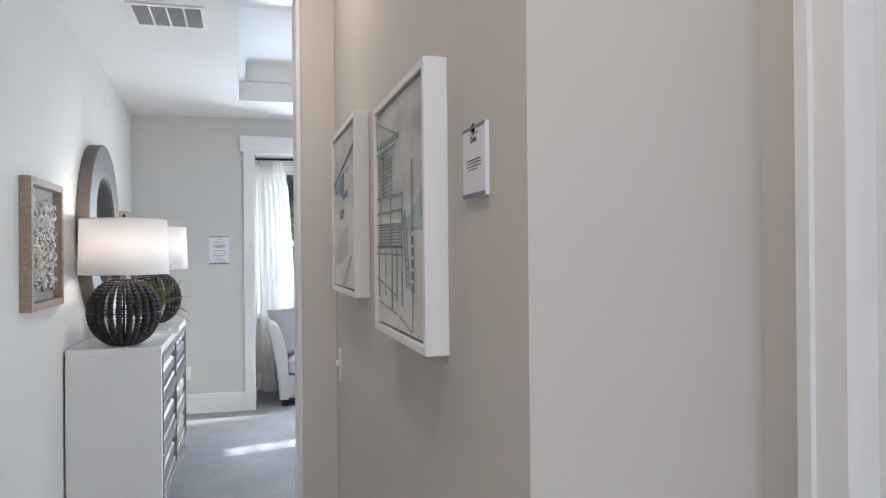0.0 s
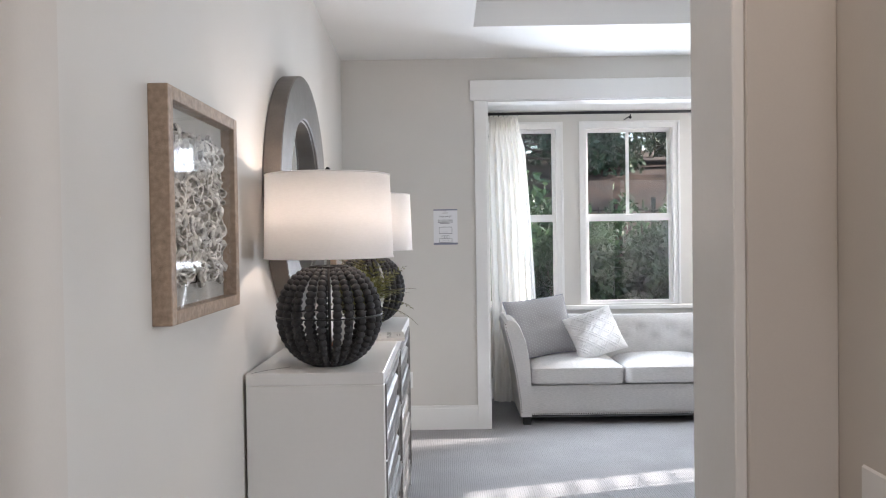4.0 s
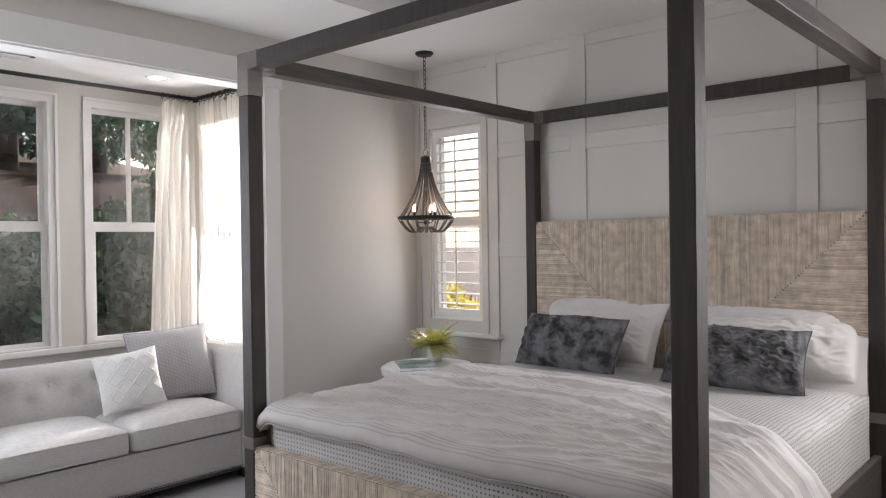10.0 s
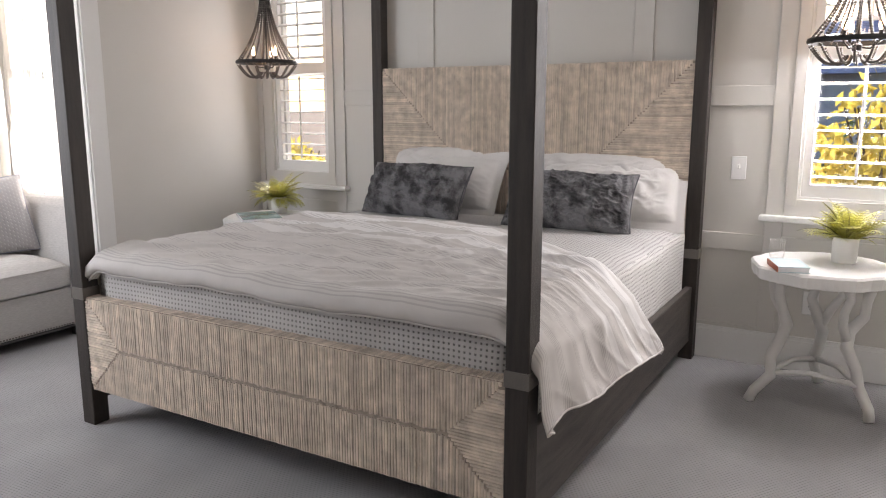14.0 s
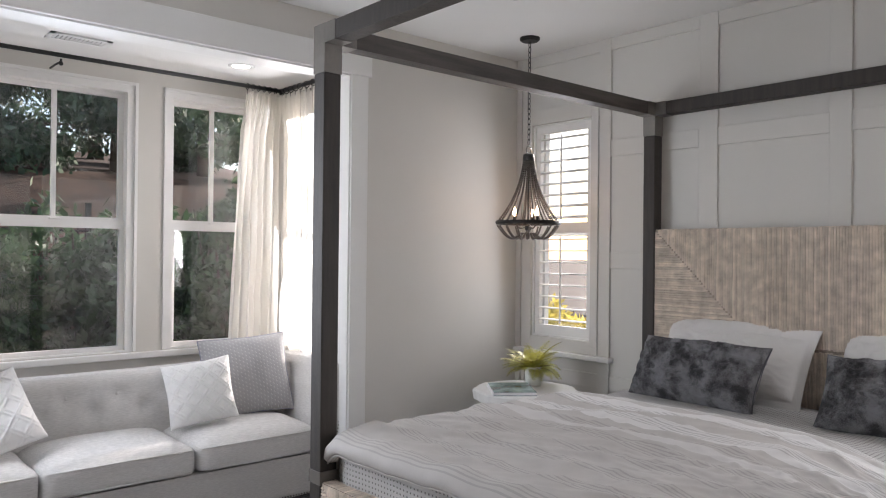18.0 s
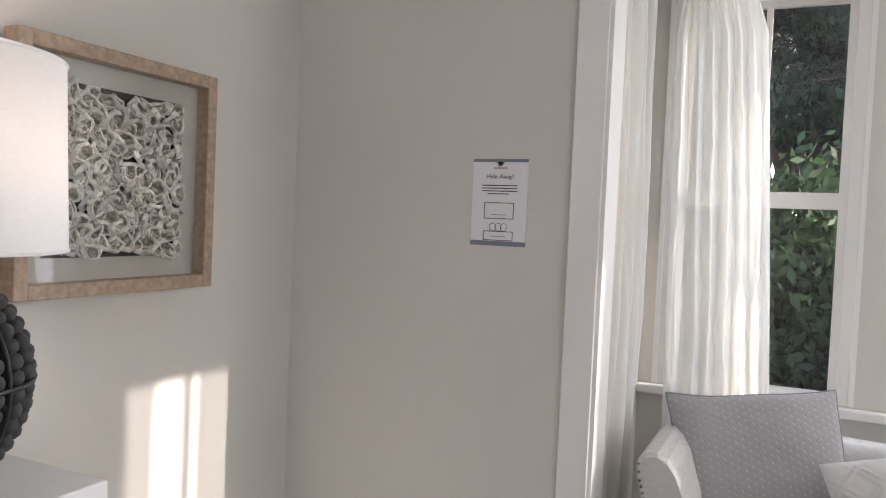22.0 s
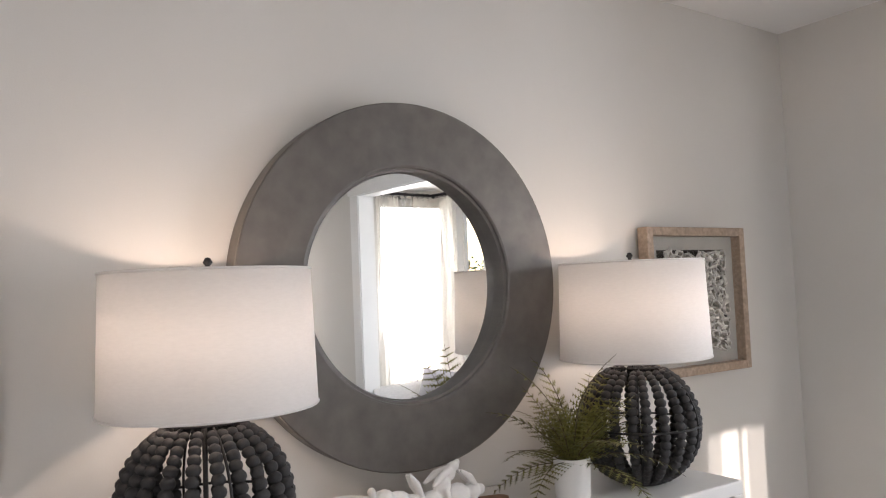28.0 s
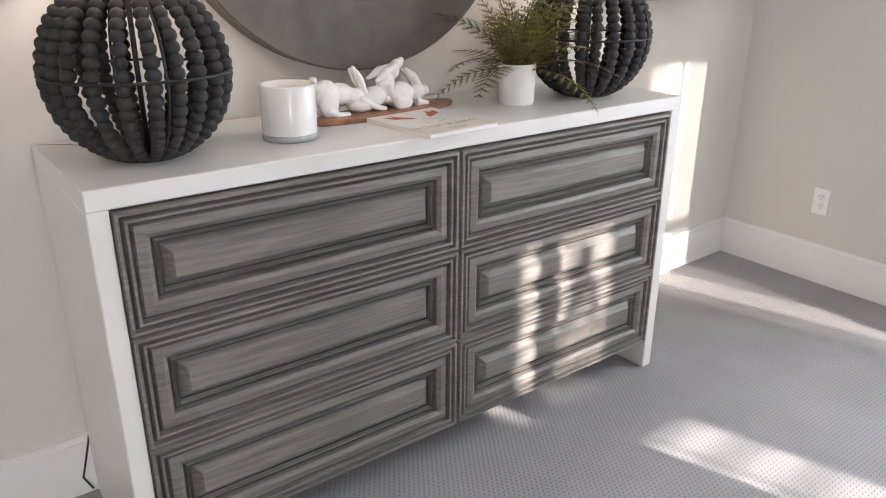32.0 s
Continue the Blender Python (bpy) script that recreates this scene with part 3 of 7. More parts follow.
def sash_window(name, width, z0, z1, m, label):
    """A double-hung window in its own plane: x across, z up, y into the wall."""
    win = tagged(new(name), label, "window", "bay windows", "structure")
    win.matrix_basis = m
    fw, mid = 0.042, (z0 + z1) / 2 - 0.038
    part("window_frame", boxes((0, fw, 0.0, 0.12, z0, z1), (width - fw, width, 0.0, 0.12, z0, z1), (fw, width - fw, 0, 0.12, z1 - fw, z1), (fw, width - fw, 0, 0.12, z0, z0 + 0.008)), M_WHITE, win)
    t = 0.028
    for nm, a, b, y in (("upper_sash", mid, z1 - fw, 0.07), ("lower_sash", z0 + 0.008, mid + 0.02, 0.035)):
        x0, x1 = fw, width - fw
        part(nm, boxes((x0, x0 + t, y, y + 0.03, a, b), (x1 - t, x1, y, y + 0.03, a, b), (x0 + t, x1 - t, y, y + 0.03, b - (t if nm[0] == "u" else 0.045), b), (x0 + t, x1 - t, y, y + 0.03, a, a + (0.04 if nm[0] == "u" else 0.026))), M_WHITE, win)
        g = part("pane", box(x0 + t, x1 - t, y + 0.013, y + 0.017, a + 0.02, b - 0.02), M_PANE, win)
        g.visible_shadow = False
        if nm[0] == "u":
            part("muntin", box(width / 2 - 0.012, width / 2 + 0.012, y + 0.002, y + 0.028, a + 0.04, b - t), M_WHITE, win)
        else:
            part("sash_lock", box(width / 2 - 0.03, width / 2 + 0.03, y - 0.012, y + 0.02, b, b + 0.012, 0.003), M_WHITE, win)
    c = 0.018
    part("stop_bead", boxes((-c, 0, -0.012, 0.02, z0, z1 + c), (width, width + c, -0.012, 0.02, z0, z1 + c), (0, width, -0.012, 0.02, z1, z1 + c)), M_WHITE, win)
    return win


for i, (x0, x1) in enumerate(BW):
    sash_window("window_%d" % (i + 1), x1 - x0, BWZ0, BWZ1, pose(x0, BY, 0), "white double-hung bay window with a single muntin")
sash_window("window_4", SWY[1] - SWY[0], BWZ0, BWZ1, pose(BX1, SWY[1], 0, 0, 0, -90), "white double-hung side window of the bay")
sash_window("window_5", SWY[1] - SWY[0], BWZ0, BWZ1, pose(BX0, SWY[0], 0, 0, 0, 90), "white double-hung side window of the bay")
structure("window_sill", box(BX0, BX1, BY - 0.045, BY, 0.778, 0.815, 0.006, 2), M_WHITE, "long white painted stool under the bay windows", "window sill")


def bay_casing():
    c = structure("trim", boxes((0.93, 1.02, YN - 0.02, YN, 0, 2.44), (3.60, 3.715, YN - 0.02, YN, 0, 2.44), bevel=0.002), M_WHITE, "wide white casing round the bay opening", "casing")
    part("head_casing", box(0.90, 3.735, YN - 0.028, YN, 2.44, 2.588, 0.003), M_WHITE, c)
    part("jamb_liner", boxes((1.02, 1.032, YN - 0.012, YN + 0.14, 0, 2.43), (3.588, 3.60, YN - 0.012, YN + 0.14, 0, 2.43), (1.02, 3.60, YN - 0.012, YN + 0.14, 2.43, 2.44)), M_WHITE, c)


bay_casing()


def baseboard(name, x0, x1, y0, y1, h=0.178):
    bm = boxes((x0, x1, y0, y1, 0, h - 0.02), bevel=0.0)
    xa, xb, ya, yb = (x0, x1 - 0.005, y0, y1) if x1 - x0 < y1 - y0 and x0 < 2 else (x0 + (0.005 if x1 - x0 < y1 - y0 else 0), x1, y0 + (0.005 if x1 - x0 > y1 - y0 else 0), y1)
    add_box(bm, xa, xb, ya, yb, h - 0.02, h)
    return structure(name, bm, M_WHITE, "tall white painted baseboard", "baseboard")


baseboard("baseboard_west", 0, 0.018, YS, 6.2)
base = baseboard("baseboard_corner", 0, 0.018, 0, 1.31)
base.matrix_basis = pose(-0.012, 6.2, 0, 0, 0, 1.96)
baseboard("baseboard_north", -0.05, 0.93, YN - 0.018, YN)
baseboard("baseboard_north_east", 3.715, XE, YN - 0.018, YN)
baseboard("baseboard_east", XE - 0.02, XE, YS, YN - 0.018)
baseboard("baseboard_bay", BX0, BX1, BY - 0.018, BY)

# hall before the bedroom
structure("wall_hall_east", boxes((1.25, 1.41, 1.003, YS - 0.15, 0, H)), M_HALL, "warm beige hall wall hung with pictures", "wall")
structure("wall_hall_return", boxes((1.41, 2.3, 1.003, 1.16, 0, H)), M_HALL, "warm beige hall wall return", "wall")
structure("wall_hall_side", boxes((1.58, 1.73, -1.6, -0.05, 0, H), (1.58, 1.73, 0.86, 1.003, 0, H), (1.58, 1.73, -0.05, 0.86, 2.06, H)), M_HALL, "warm beige hall wall beside a door", "wall")
structure("wall_hall_west", boxes((-0.15, 0.03, -1.6, 2.86, 0, H)), M_HALL, "warm beige hall wall above panelling", "wall")
structure("wall_hall_south", boxes((-0.15, 1.70, -1.75, -1.6, 0, H)), M_HALL, "plain wall closing the hall", "wall")
structure("hall_ceiling", box(-0.15, 2.3, -1.75, YS - 0.15, H, H + 0.1), M_CEIL, "white hall ceiling", "ceiling")


def hall_door():
    d = structure("door_1", box(1.65, 1.69, -0.04, 0.85, 0.01, 2.04, 0.003), M_WHITE, "closed white panelled hall door", "door")
    for z0, z1 in ((0.2, 0.95), (1.1, 1.9)):
        part("door_panel", box(1.638, 1.652, 0.1, 0.70, z0, z1, 0.006), M_WHITE, d)
    c = structure("door_casing", boxes((1.558, 1.58, 0.835, 0.905, 0, 2.06), (1.551, 1.58, 0.883, 0.905, 0, 2.06), (1.558, 1.58, -0.10, -0.02, 0, 2.06), (1.558, 1.58, -0.10, 0.905, 2.06, 2.16)), M_WHITE, "white casing of the hall door", "casing")
    part("jamb", boxes((1.575, 1.70, 0.845, 0.862, 0, 2.06)), M_WHITE, c)
    part("door_stop", boxes((1.61, 1.65, 0.83, 0.846, 0, 2.05)), M_WHITE, c)


hall_door()


def wainscot():
    w = structure("wainscot", box(0.03, 0.042, -1.6, 2.86, 0, 1.83), M_HALL, "beige grooved board panelling with a moulded cap", "panelling")
    y = 2.79
    for k in range(14):
        part("board", box(0.042, 0.056, y - 0.084, y, 0.2, 1.67, 0.004), M_HALL, w)
        y -= 0.09
    part("top_rail", box(0.042, 0.062, 0.0, 2.86, 1.68, 1.82, 0.003), M_HALL, w)
    part("cap", boxes((0.03, 0.085, 0.0, 2.86, 1.86, 1.885), (0.03, 0.07, 0.0, 2.86, 1.82, 1.86), bevel=0.005), M_HALL, w)
    part("end_stile", box(0.042, 0.062, 2.795, 2.86, 0.0, 1.68, 0.003), M_HALL, w)


wainscot()


def doorway():
    c = structure("doorway_casing", boxes((0.0, 0.09, 2.84, 2.862, 0, 2.45), (1.125, 1.25, YS - 0.17, YS - 0.148, 0, 2.45), bevel=0.002), M_HALL, "painted casing of the bedroom doorway", "casing")
    part("jamb", boxes((0.0, 0.09, 2.862, YS + 0.01, 0, 2.45), bevel=0.002), M_HALL, c)
    part("jamb", boxes((1.108, 1.125, YS - 0.165, YS + 0.012, 0, 2.45), bevel=0.002), M_WHITE, c)
    part("jamb", boxes((0.09, 1.108, YS - 0.15, YS, 2.43, 2.45)), M_WHITE, c)


doorway()

# ---- fixtures ----
def wall_plate(name, label, m, kind):
    p = thing(name, label, "light switch" if kind == "switch" else "power outlet")
    p.matrix_basis = m      # local: x across, z up, -y out of the wall
    part("plate", box(-0.037, 0.037, -0.006, 0, -0.06, 0.06, 0.003), M_PLASTIC, p)
    if kind == "switch":
        part("toggle", box(-0.006, 0.006, -0.018, -0.006, -0.004, 0.018, 0.002), M_PLASTIC, p)
        for z in (-0.03, 0.03):
            part("screw", lathe([(0, -0.0065), (0.003, -0.0065), (0.003, -0.006)], 8), M_BRACKET, p, m=pose(0, 0, z, 90))
    else:
        for z in (-0.021, 0.021):
            part("socket", lathe([(0.0165, 0), (0.0165, 0.0085), (0.0155, 0.0095), (0, 0.0095)], 20), M_PLASTIC, p, m=pose(0, 0, z, 90))
            part("slot", boxes((-0.0075, -0.0055, -0.0102, -0.009, z + 0.001, z + 0.009), (0.0055, 0.0075, -0.0102, -0.009, z + 0.002, z + 0.009), (-0.002, 0.002, -0.0102, -0.009, z - 0.010, z - 0.006)), M_SLOT, p)
    return p


wall_plate("power_outlet", "white duplex outlet on the greige wall by the dresser", pose(0.41, YN, 0.372), "outlet")
wall_plate("power_outlet", "white duplex outlet low on the panelled wall", pose(XE - 0.001, 3.80, 0.36, 0, 0, -90), "outlet")
wall_plate("light_switch", "white toggle switch on the panelled wall beside the bed", pose(XE, 4.19, 1.03, 0, 0, -90), "switch")
wall_plate("light_switch", "white toggle switch on the beige hall wall", pose(1.25, 2.83, 1.08, 0, 0, -90), "switch")


def ceiling_register(at, w, l, n, label):
    v = thing("ceiling_vent", label, "air vent", at)
    part("frame", boxes((-w / 2, -w / 2 + 0.025, -l / 2, l / 2, -0.008, 0), (w / 2 - 0.025, w / 2, -l / 2, l / 2, -0.008, 0), (-w / 2, w / 2, -l / 2, -l / 2 + 0.025, -0.008, 0), (-w / 2, w / 2, l / 2 - 0.025, l / 2, -0.008, 0)), M_PLASTIC, v)
    part("backing", box(-w / 2 + 0.02, w / 2 - 0.02, -l / 2 + 0.02, l / 2 - 0.02, -0.0015, -0.0005), M_SLOT, v)
    slat = mesh_of("slat", box(-0.006, 0.006, -l / 2 + 0.025, l / 2 - 0.025, -0.001, 0.001), M_PLASTIC)
    for k in range(n):
        part("slat", slat, None, v, m=pose(-w / 2 + 0.025 + (k + 0.5) * (w - 0.05) / n, 0, -0.006, 0, 25, 0))
    return v



def return_grille(at, w):
    """A square grille: fine level blades in four bays."""
    v = thing("return_air_grille", "white return air grille with fine blades in the ceiling", "air vent", at)
    h, f = w / 2, 0.026
    part("frame", boxes((-h, -h + f, -h, h, -0.009, 0), (h - f, h, -h, h, -0.009, 0), (-h + f, h - f, -h, -h + f, -0.009, 0), (-h + f, h - f, h - f, h, -0.009, 0)), M_PLASTIC, v)
    part("backing", box(-h + 0.02, h - 0.02, -h + 0.02, h - 0.02, -0.0015, -0.0005), M_SLOT, v)
    for k in (1, 2, 3):
        x = -h + f + k * (w - 2 * f) / 4
        part("divider", box(x - 0.005, x + 0.005, -h + f, h - f, -0.011, -0.002), M_PLASTIC, v)
    blade = mesh_of("blade", box(-h + f, h - f, -0.0055, 0.0055, -0.0006, 0.0006), M_PLASTIC)
    n = 26
    for k in range(n):
        part("blade", blade, None, v, m=pose(0, -h + f + (k + 0.5) * (w - 2 * f) / n, -0.006, 38, 0, 0))
    return v


return_grille((0.545, 4.42, H), 0.39)
ceiling_register((2.33, 8.15, BZ), 0.30, 0.13, 12, "white air register in the bay ceiling")


def can_light(x, y):
    c = thing("recessed_light", "lit recessed ceiling light with white trim", "ceiling light", (x, y, BZ), "bay ceiling lights")
    part("trim_ring", lathe([(0.05, -0.001), (0.055, -0.006), (0.075, -0.005), (0.078, 0.0)], 32), M_PLASTIC, c, smooth=True)
    part("lens", lathe([(0, -0.002), (0.05, -0.002)], 32), M_CAN, c)


can_light(1.45, 8.08)
can_light(3.22, 8.10)

# ---- curtains and rods ----
ROD_Z, RY, RX0, RX1 = 2.472, 8.33, 1.03, 3.615


def curtain_rod():
    r = thing("curtain_rod", "black iron curtain rod bent round the bay", "curtain rod", (0, 0, 0))
    part("rod", tube([(RX0, RY, ROD_Z), (RX1, RY, ROD_Z)], 0.0125, 12), M_IRON, r, smooth=True)
    part("rod", tube([(RX1, RY, ROD_Z), (RX1, YN + 0.15, ROD_Z)], 0.0125, 12), M_IRON, r, smooth=True)
    part("rod", tube([(RX0, RY, ROD_Z), (RX0, YN + 0.15, ROD_Z)], 0.0125, 12), M_IRON, r, smooth=True)
    for x in (RX0, RX1):
        part("elbow", ball(bmesh.new(), (x, RY, ROD_Z), 0.019, 2), M_IRON, r, smooth=True)
    for x, y, tx, ty in ((2.29, RY, 2.29, BY), (RX1, 7.95, BX1, 7.95), (RX0, 7.95, BX0, 7.95)):
        b = part("bracket", tube([(x, y, ROD_Z - 0.02), (x, y, ROD_Z - 0.035), ((x + tx) / 2, (y + ty) / 2, ROD_Z - 0.03), (tx, ty, ROD_Z - 0.03)], 0.006, 8), M_IRON, r, smooth=True)
        part("finial", ball(bmesh.new(), (x, y, ROD_Z - 0.045), 0.012, 2), M_IRON, r, smooth=True)


curtain_rod()


def curtain(name, p0, p1, low0, low1, folds, label, z0=0.015, seed=1, depth=0.035, cloth=M_CURTAIN):
    """A sheer panel with a pinch-pleated heading: from p0 to p1 in plan at the rod, its edges shifted by low0 and low1 at the hem."""
    rnd = random.Random(seed)
    p0, p1 = Vector((*p0, 0)), Vector((*p1, 0))
    L = (p1 - p0).length
    d = (p1 - p0) / L
    nrm = Vector((-d.y, d.x, 0))
    cu = thing(name, label, "curtain", (p0.x, p0.y, 0), "sheer bay curtains")
    nu, nv = folds * 22, 84
    ph = [rnd.uniform(-1.3, 1.3) for _ in range(folds + 1)]
    amp = [rnd.uniform(0.55, 1.35) for _ in range(folds + 1)]
    verts, faces = [], []
    top = ROD_Z - 0.03
    for j in range(nv + 1):
        f = (j / nv) ** 1.25
        drop = f * (top - z0)
        z = top - drop
        head = max(0.0, 1 - max(0.0, drop - 0.10) / 0.16)       # heading, then the pleats open
        open_ = 1 - head
        flare = (drop / (top - z0)) ** 0.75
        a0, a1 = low0 * flare - 0.02 * open_ * (low0 != 0), L + low1 * flare + 0.035 * open_ * (low1 != 0)
        for i in range(nu + 1):
            u = i / nu
            k = (u + 0.11 * noise.noise(Vector((u * 2.6, drop * 0.35, seed * 2.7))) * open_) * folds
            k = min(max(k, 0.0), float(folds))
            c = int(min(k, folds - 1))
            frac = k - c
            am, p = amp[c] * (1 - frac) + amp[c + 1] * frac, ph[c] * (1 - frac) + ph[c + 1] * frac
            w = math.sin(2 * math.pi * k + p * flare) * depth * (0.30 + 0.45 * open_) * am
            w += 0.008 * head * math.sin(6 * math.pi * k)
            w += 0.034 * noise.noise(Vector((u * 3 + 0.4 * drop, drop * 0.8, seed * 7.1))) * open_
            w += 0.016 * (1 - abs(noise.noise(Vector((u * 5 + drop, drop * 1.6, seed * 3.3))))) ** 5 * open_
            w += 0.010 * (1 - abs(noise.noise(Vector((u * 9 - drop * 0.5, drop * 0.6, seed * 5.1))))) ** 4 * open_
            w += 0.004 * noise.noise(Vector((u * 22, drop * 5, seed)))
            uu = u - 0.55 * math.sin(2 * math.pi * k) / (2 * math.pi * folds) * head
            q = d * (a0 + (a1 - a0) * uu) + nrm * w
            verts.append((q.x, q.y, z + (0.010 * math.cos(2 * math.pi * k) if j == 0 else 0)))
    for j in range(nv):
        for i in range(nu):
            a = j * (nu + 1) + i
            faces.append((a, a + 1, a + nu + 2, a + nu + 1))
    part("cloth", raw_mesh("cloth", verts, faces, cloth, True), None, cu)
    bm = bmesh.new()
    for k in range(folds):
        q = d * ((k + 0.5) / folds * L)
        for e in (-0.008, 0.0, 0.008):
            g = q + d * e
            tube([(g.x + nrm.x * 0.018, g.y + nrm.y * 0.018, top - 0.004), (g.x + nrm.x * 0.028, g.y + nrm.y * 0.028, top - 0.06), (g.x + nrm.x * 0.02, g.y + nrm.y * 0.02, top - 0.11)], [0.005, 0.008, 0.003], 6, bm)
    part("pinch_pleats", bm, M_CURTAIN, cu, smooth=True)
    ring = mesh_of("ring", tube([(0.019 * math.cos(t), 0, 0.019 * math.sin(t)) for t in (2 * math.pi * k / 16 for k in range(16))], 0.003, 6, closed=True), M_IRON, True)
    for k in range(folds + 1):
        q = d * (k / folds * L)
        part("ring", ring, None, cu, m=pose(q.x, q.y, ROD_Z - 0.004, 0, 0, math.degrees(math.atan2(d.y, d.x)) + 90))
        part("hook", tube([(q.x, q.y, ROD_Z - 0.022), (q.x, q.y, ROD_Z - 0.05)], 0.0018, 5), M_IRON, cu)
    return cu


curtain("curtain", (1.09, RY), (1.33, RY), 0.03, 0.14, 6, "cream sheer curtain gathered beside the bay window", seed=3)
curtain("curtain", (RX0, 7.68), (RX0, 8.06), 0.0, 0.04, 5, "cream sheer curtain against the side of the bay", seed=5, depth=0.03)
curtain("curtain", (3.375, RY), (3.61, RY), -0.13, 0.0, 6, "cream sheer curtain gathered at the bay corner", seed=8)
curtain("curtain", (RX1, 8.33), (RX1, 8.095), 0.0, 0.0, 4, "cream sheer curtain bright with sunlight", seed=11, depth=0.022)
curtain("curtain", (RX1, 8.095), (RX1, 7.935), 0.0, 0.0, 2, "single thin layer of cream sheer over the side window", seed=17, depth=0.015, cloth=M_THIN)
curtain("curtain", (RX1, 7.935), (RX1, 7.69), 0.0, 0.0, 4, "cream sheer curtain bright with sunlight at the bay edge", seed=13, depth=0.022)

# ---- shutters ----
def shutter_window(y0, y1, label):
    s = thing("plantation_shutter", label, "window shutter", (XE, (y0 + y1) / 2, 0), "bedroom shutters")
    w = y1 - y0
    fr, st = 0.012, 0.038
    part("frame", boxes((0.0, 0.06, -w / 2, -w / 2 + fr, WZ0, WZ1), (0.0, 0.06, w / 2 - fr, w / 2, WZ0, WZ1), (0, 0.06, -w / 2 + fr, w / 2 - fr, WZ0, WZ0 + fr), (0, 0.06, -w / 2 + fr, w / 2 - fr, WZ1 - fr, WZ1)), M_SHUTTER, s)
    mid = 1.60
    a, b = -w / 2 + fr + 0.002, w / 2 - fr - 0.002
    for nm, b6 in zip(("stile", "stile", "bottom_rail", "top_rail", "middle_rail"), ((0.012, 0.042, a, a + st, WZ0 + fr, WZ1 - fr), (0.012, 0.042, b - st, b, WZ0 + fr, WZ1 - fr), (0.012, 0.042, a + st, b - st, WZ0 + fr, WZ0 + 0.075), (0.012, 0.042, a + st, b - st, WZ1 - 0.06, WZ1 - fr), (0.012, 0.042, a + st, b - st, mid - 0.035, mid + 0.035))):
        part(nm, box(*b6), M_SHUTTER, s)
    sec = [(0.032 * math.cos(t), 0.0045 * math.sin(t)) for t in (2 * math.pi * k / 10 for k in range(10))]
    bm = bmesh.new()
    ra = [bm.verts.new((x, a + st + 0.001, z)) for x, z in sec]
    rb = [bm.verts.new((x, b - st - 0.001, z)) for x, z in sec]
    for k in range(10):
        bm.faces.new((ra[k], ra[(k + 1) % 10], rb[(k + 1) % 10], rb[k]))
    bm.faces.new(ra), bm.faces.new(rb[::-1])
    louver = mesh_of("louver", bm, M_SHUTTER, True)
    for z0, z1, tilt in ((WZ0 + 0.075, mid - 0.035, -3), (mid + 0.035, WZ1 - 0.06, -22)):
        n = round((z1 - z0) / 0.074)
        for k in range(n):
            part("louver", louver, None, s, m=pose(0.027, 0, z0 + (k + 0.5) * (z1 - z0) / n, 0, tilt, 0))
        part("tilt_rod", box(-0.016, -0.006, -0.006, 0.006, z0 + 0.02, z1 - 0.02, 0.002), M_SHUTTER, s)
    g = part("pane", box(0.105, 0.109, -w / 2 + 0.03, w / 2 - 0.03, WZ0 + 0.03, WZ1 - 0.03), M_PANE, s)
    g.visible_shadow = False
    part("window_frame", boxes((0.09, 0.13, -w / 2, -w / 2 + 0.03, WZ0, WZ1), (0.09, 0.13, w / 2 - 0.03, w / 2, WZ0, WZ1), (0.09, 0.13, -w / 2, w / 2, 1.55, 1.60), (0.09, 0.13, -w / 2, w / 2, WZ0, WZ0 + 0.03), (0.09, 0.13, -w / 2, w / 2, WZ1 - 0.03, WZ1)), M_WHITE, s)
    return s


shutter_window(*W_L, "white louvred shutter with tilted slats in the window")
shutter_window(*W_R, "white louvred shutter with open slats before yellow foliage")

# ---- dresser and what stands on it ----
def moulded_front(w, h, prof):
    """A drawer front in the y-z plane: mitred mouldings, as (inset, height) pairs; x is out."""
    bm = bmesh.new()
    loops = []
    for k, (d, e) in enumerate(prof):
        e = 2.0 * e if k else e
        loops.append([bm.verts.new(p) for p in ((e, d, d), (e, w - d, d), (e, w - d, h - d), (e, d, h - d))])
    for a, b in zip(loops, loops[1:]):
        for k in range(4):
            fc = bm.faces.new((a[k], a[(k + 1) % 4], b[(k + 1) % 4], b[k]))
            fc.material_index = 1 if a[0].co.x == b[0].co.x and b[0].co.y - a[0].co.y < 0.006 and a[0].co.x < 0.014 else 0
    bm.faces.new(loops[-1])
    return bm


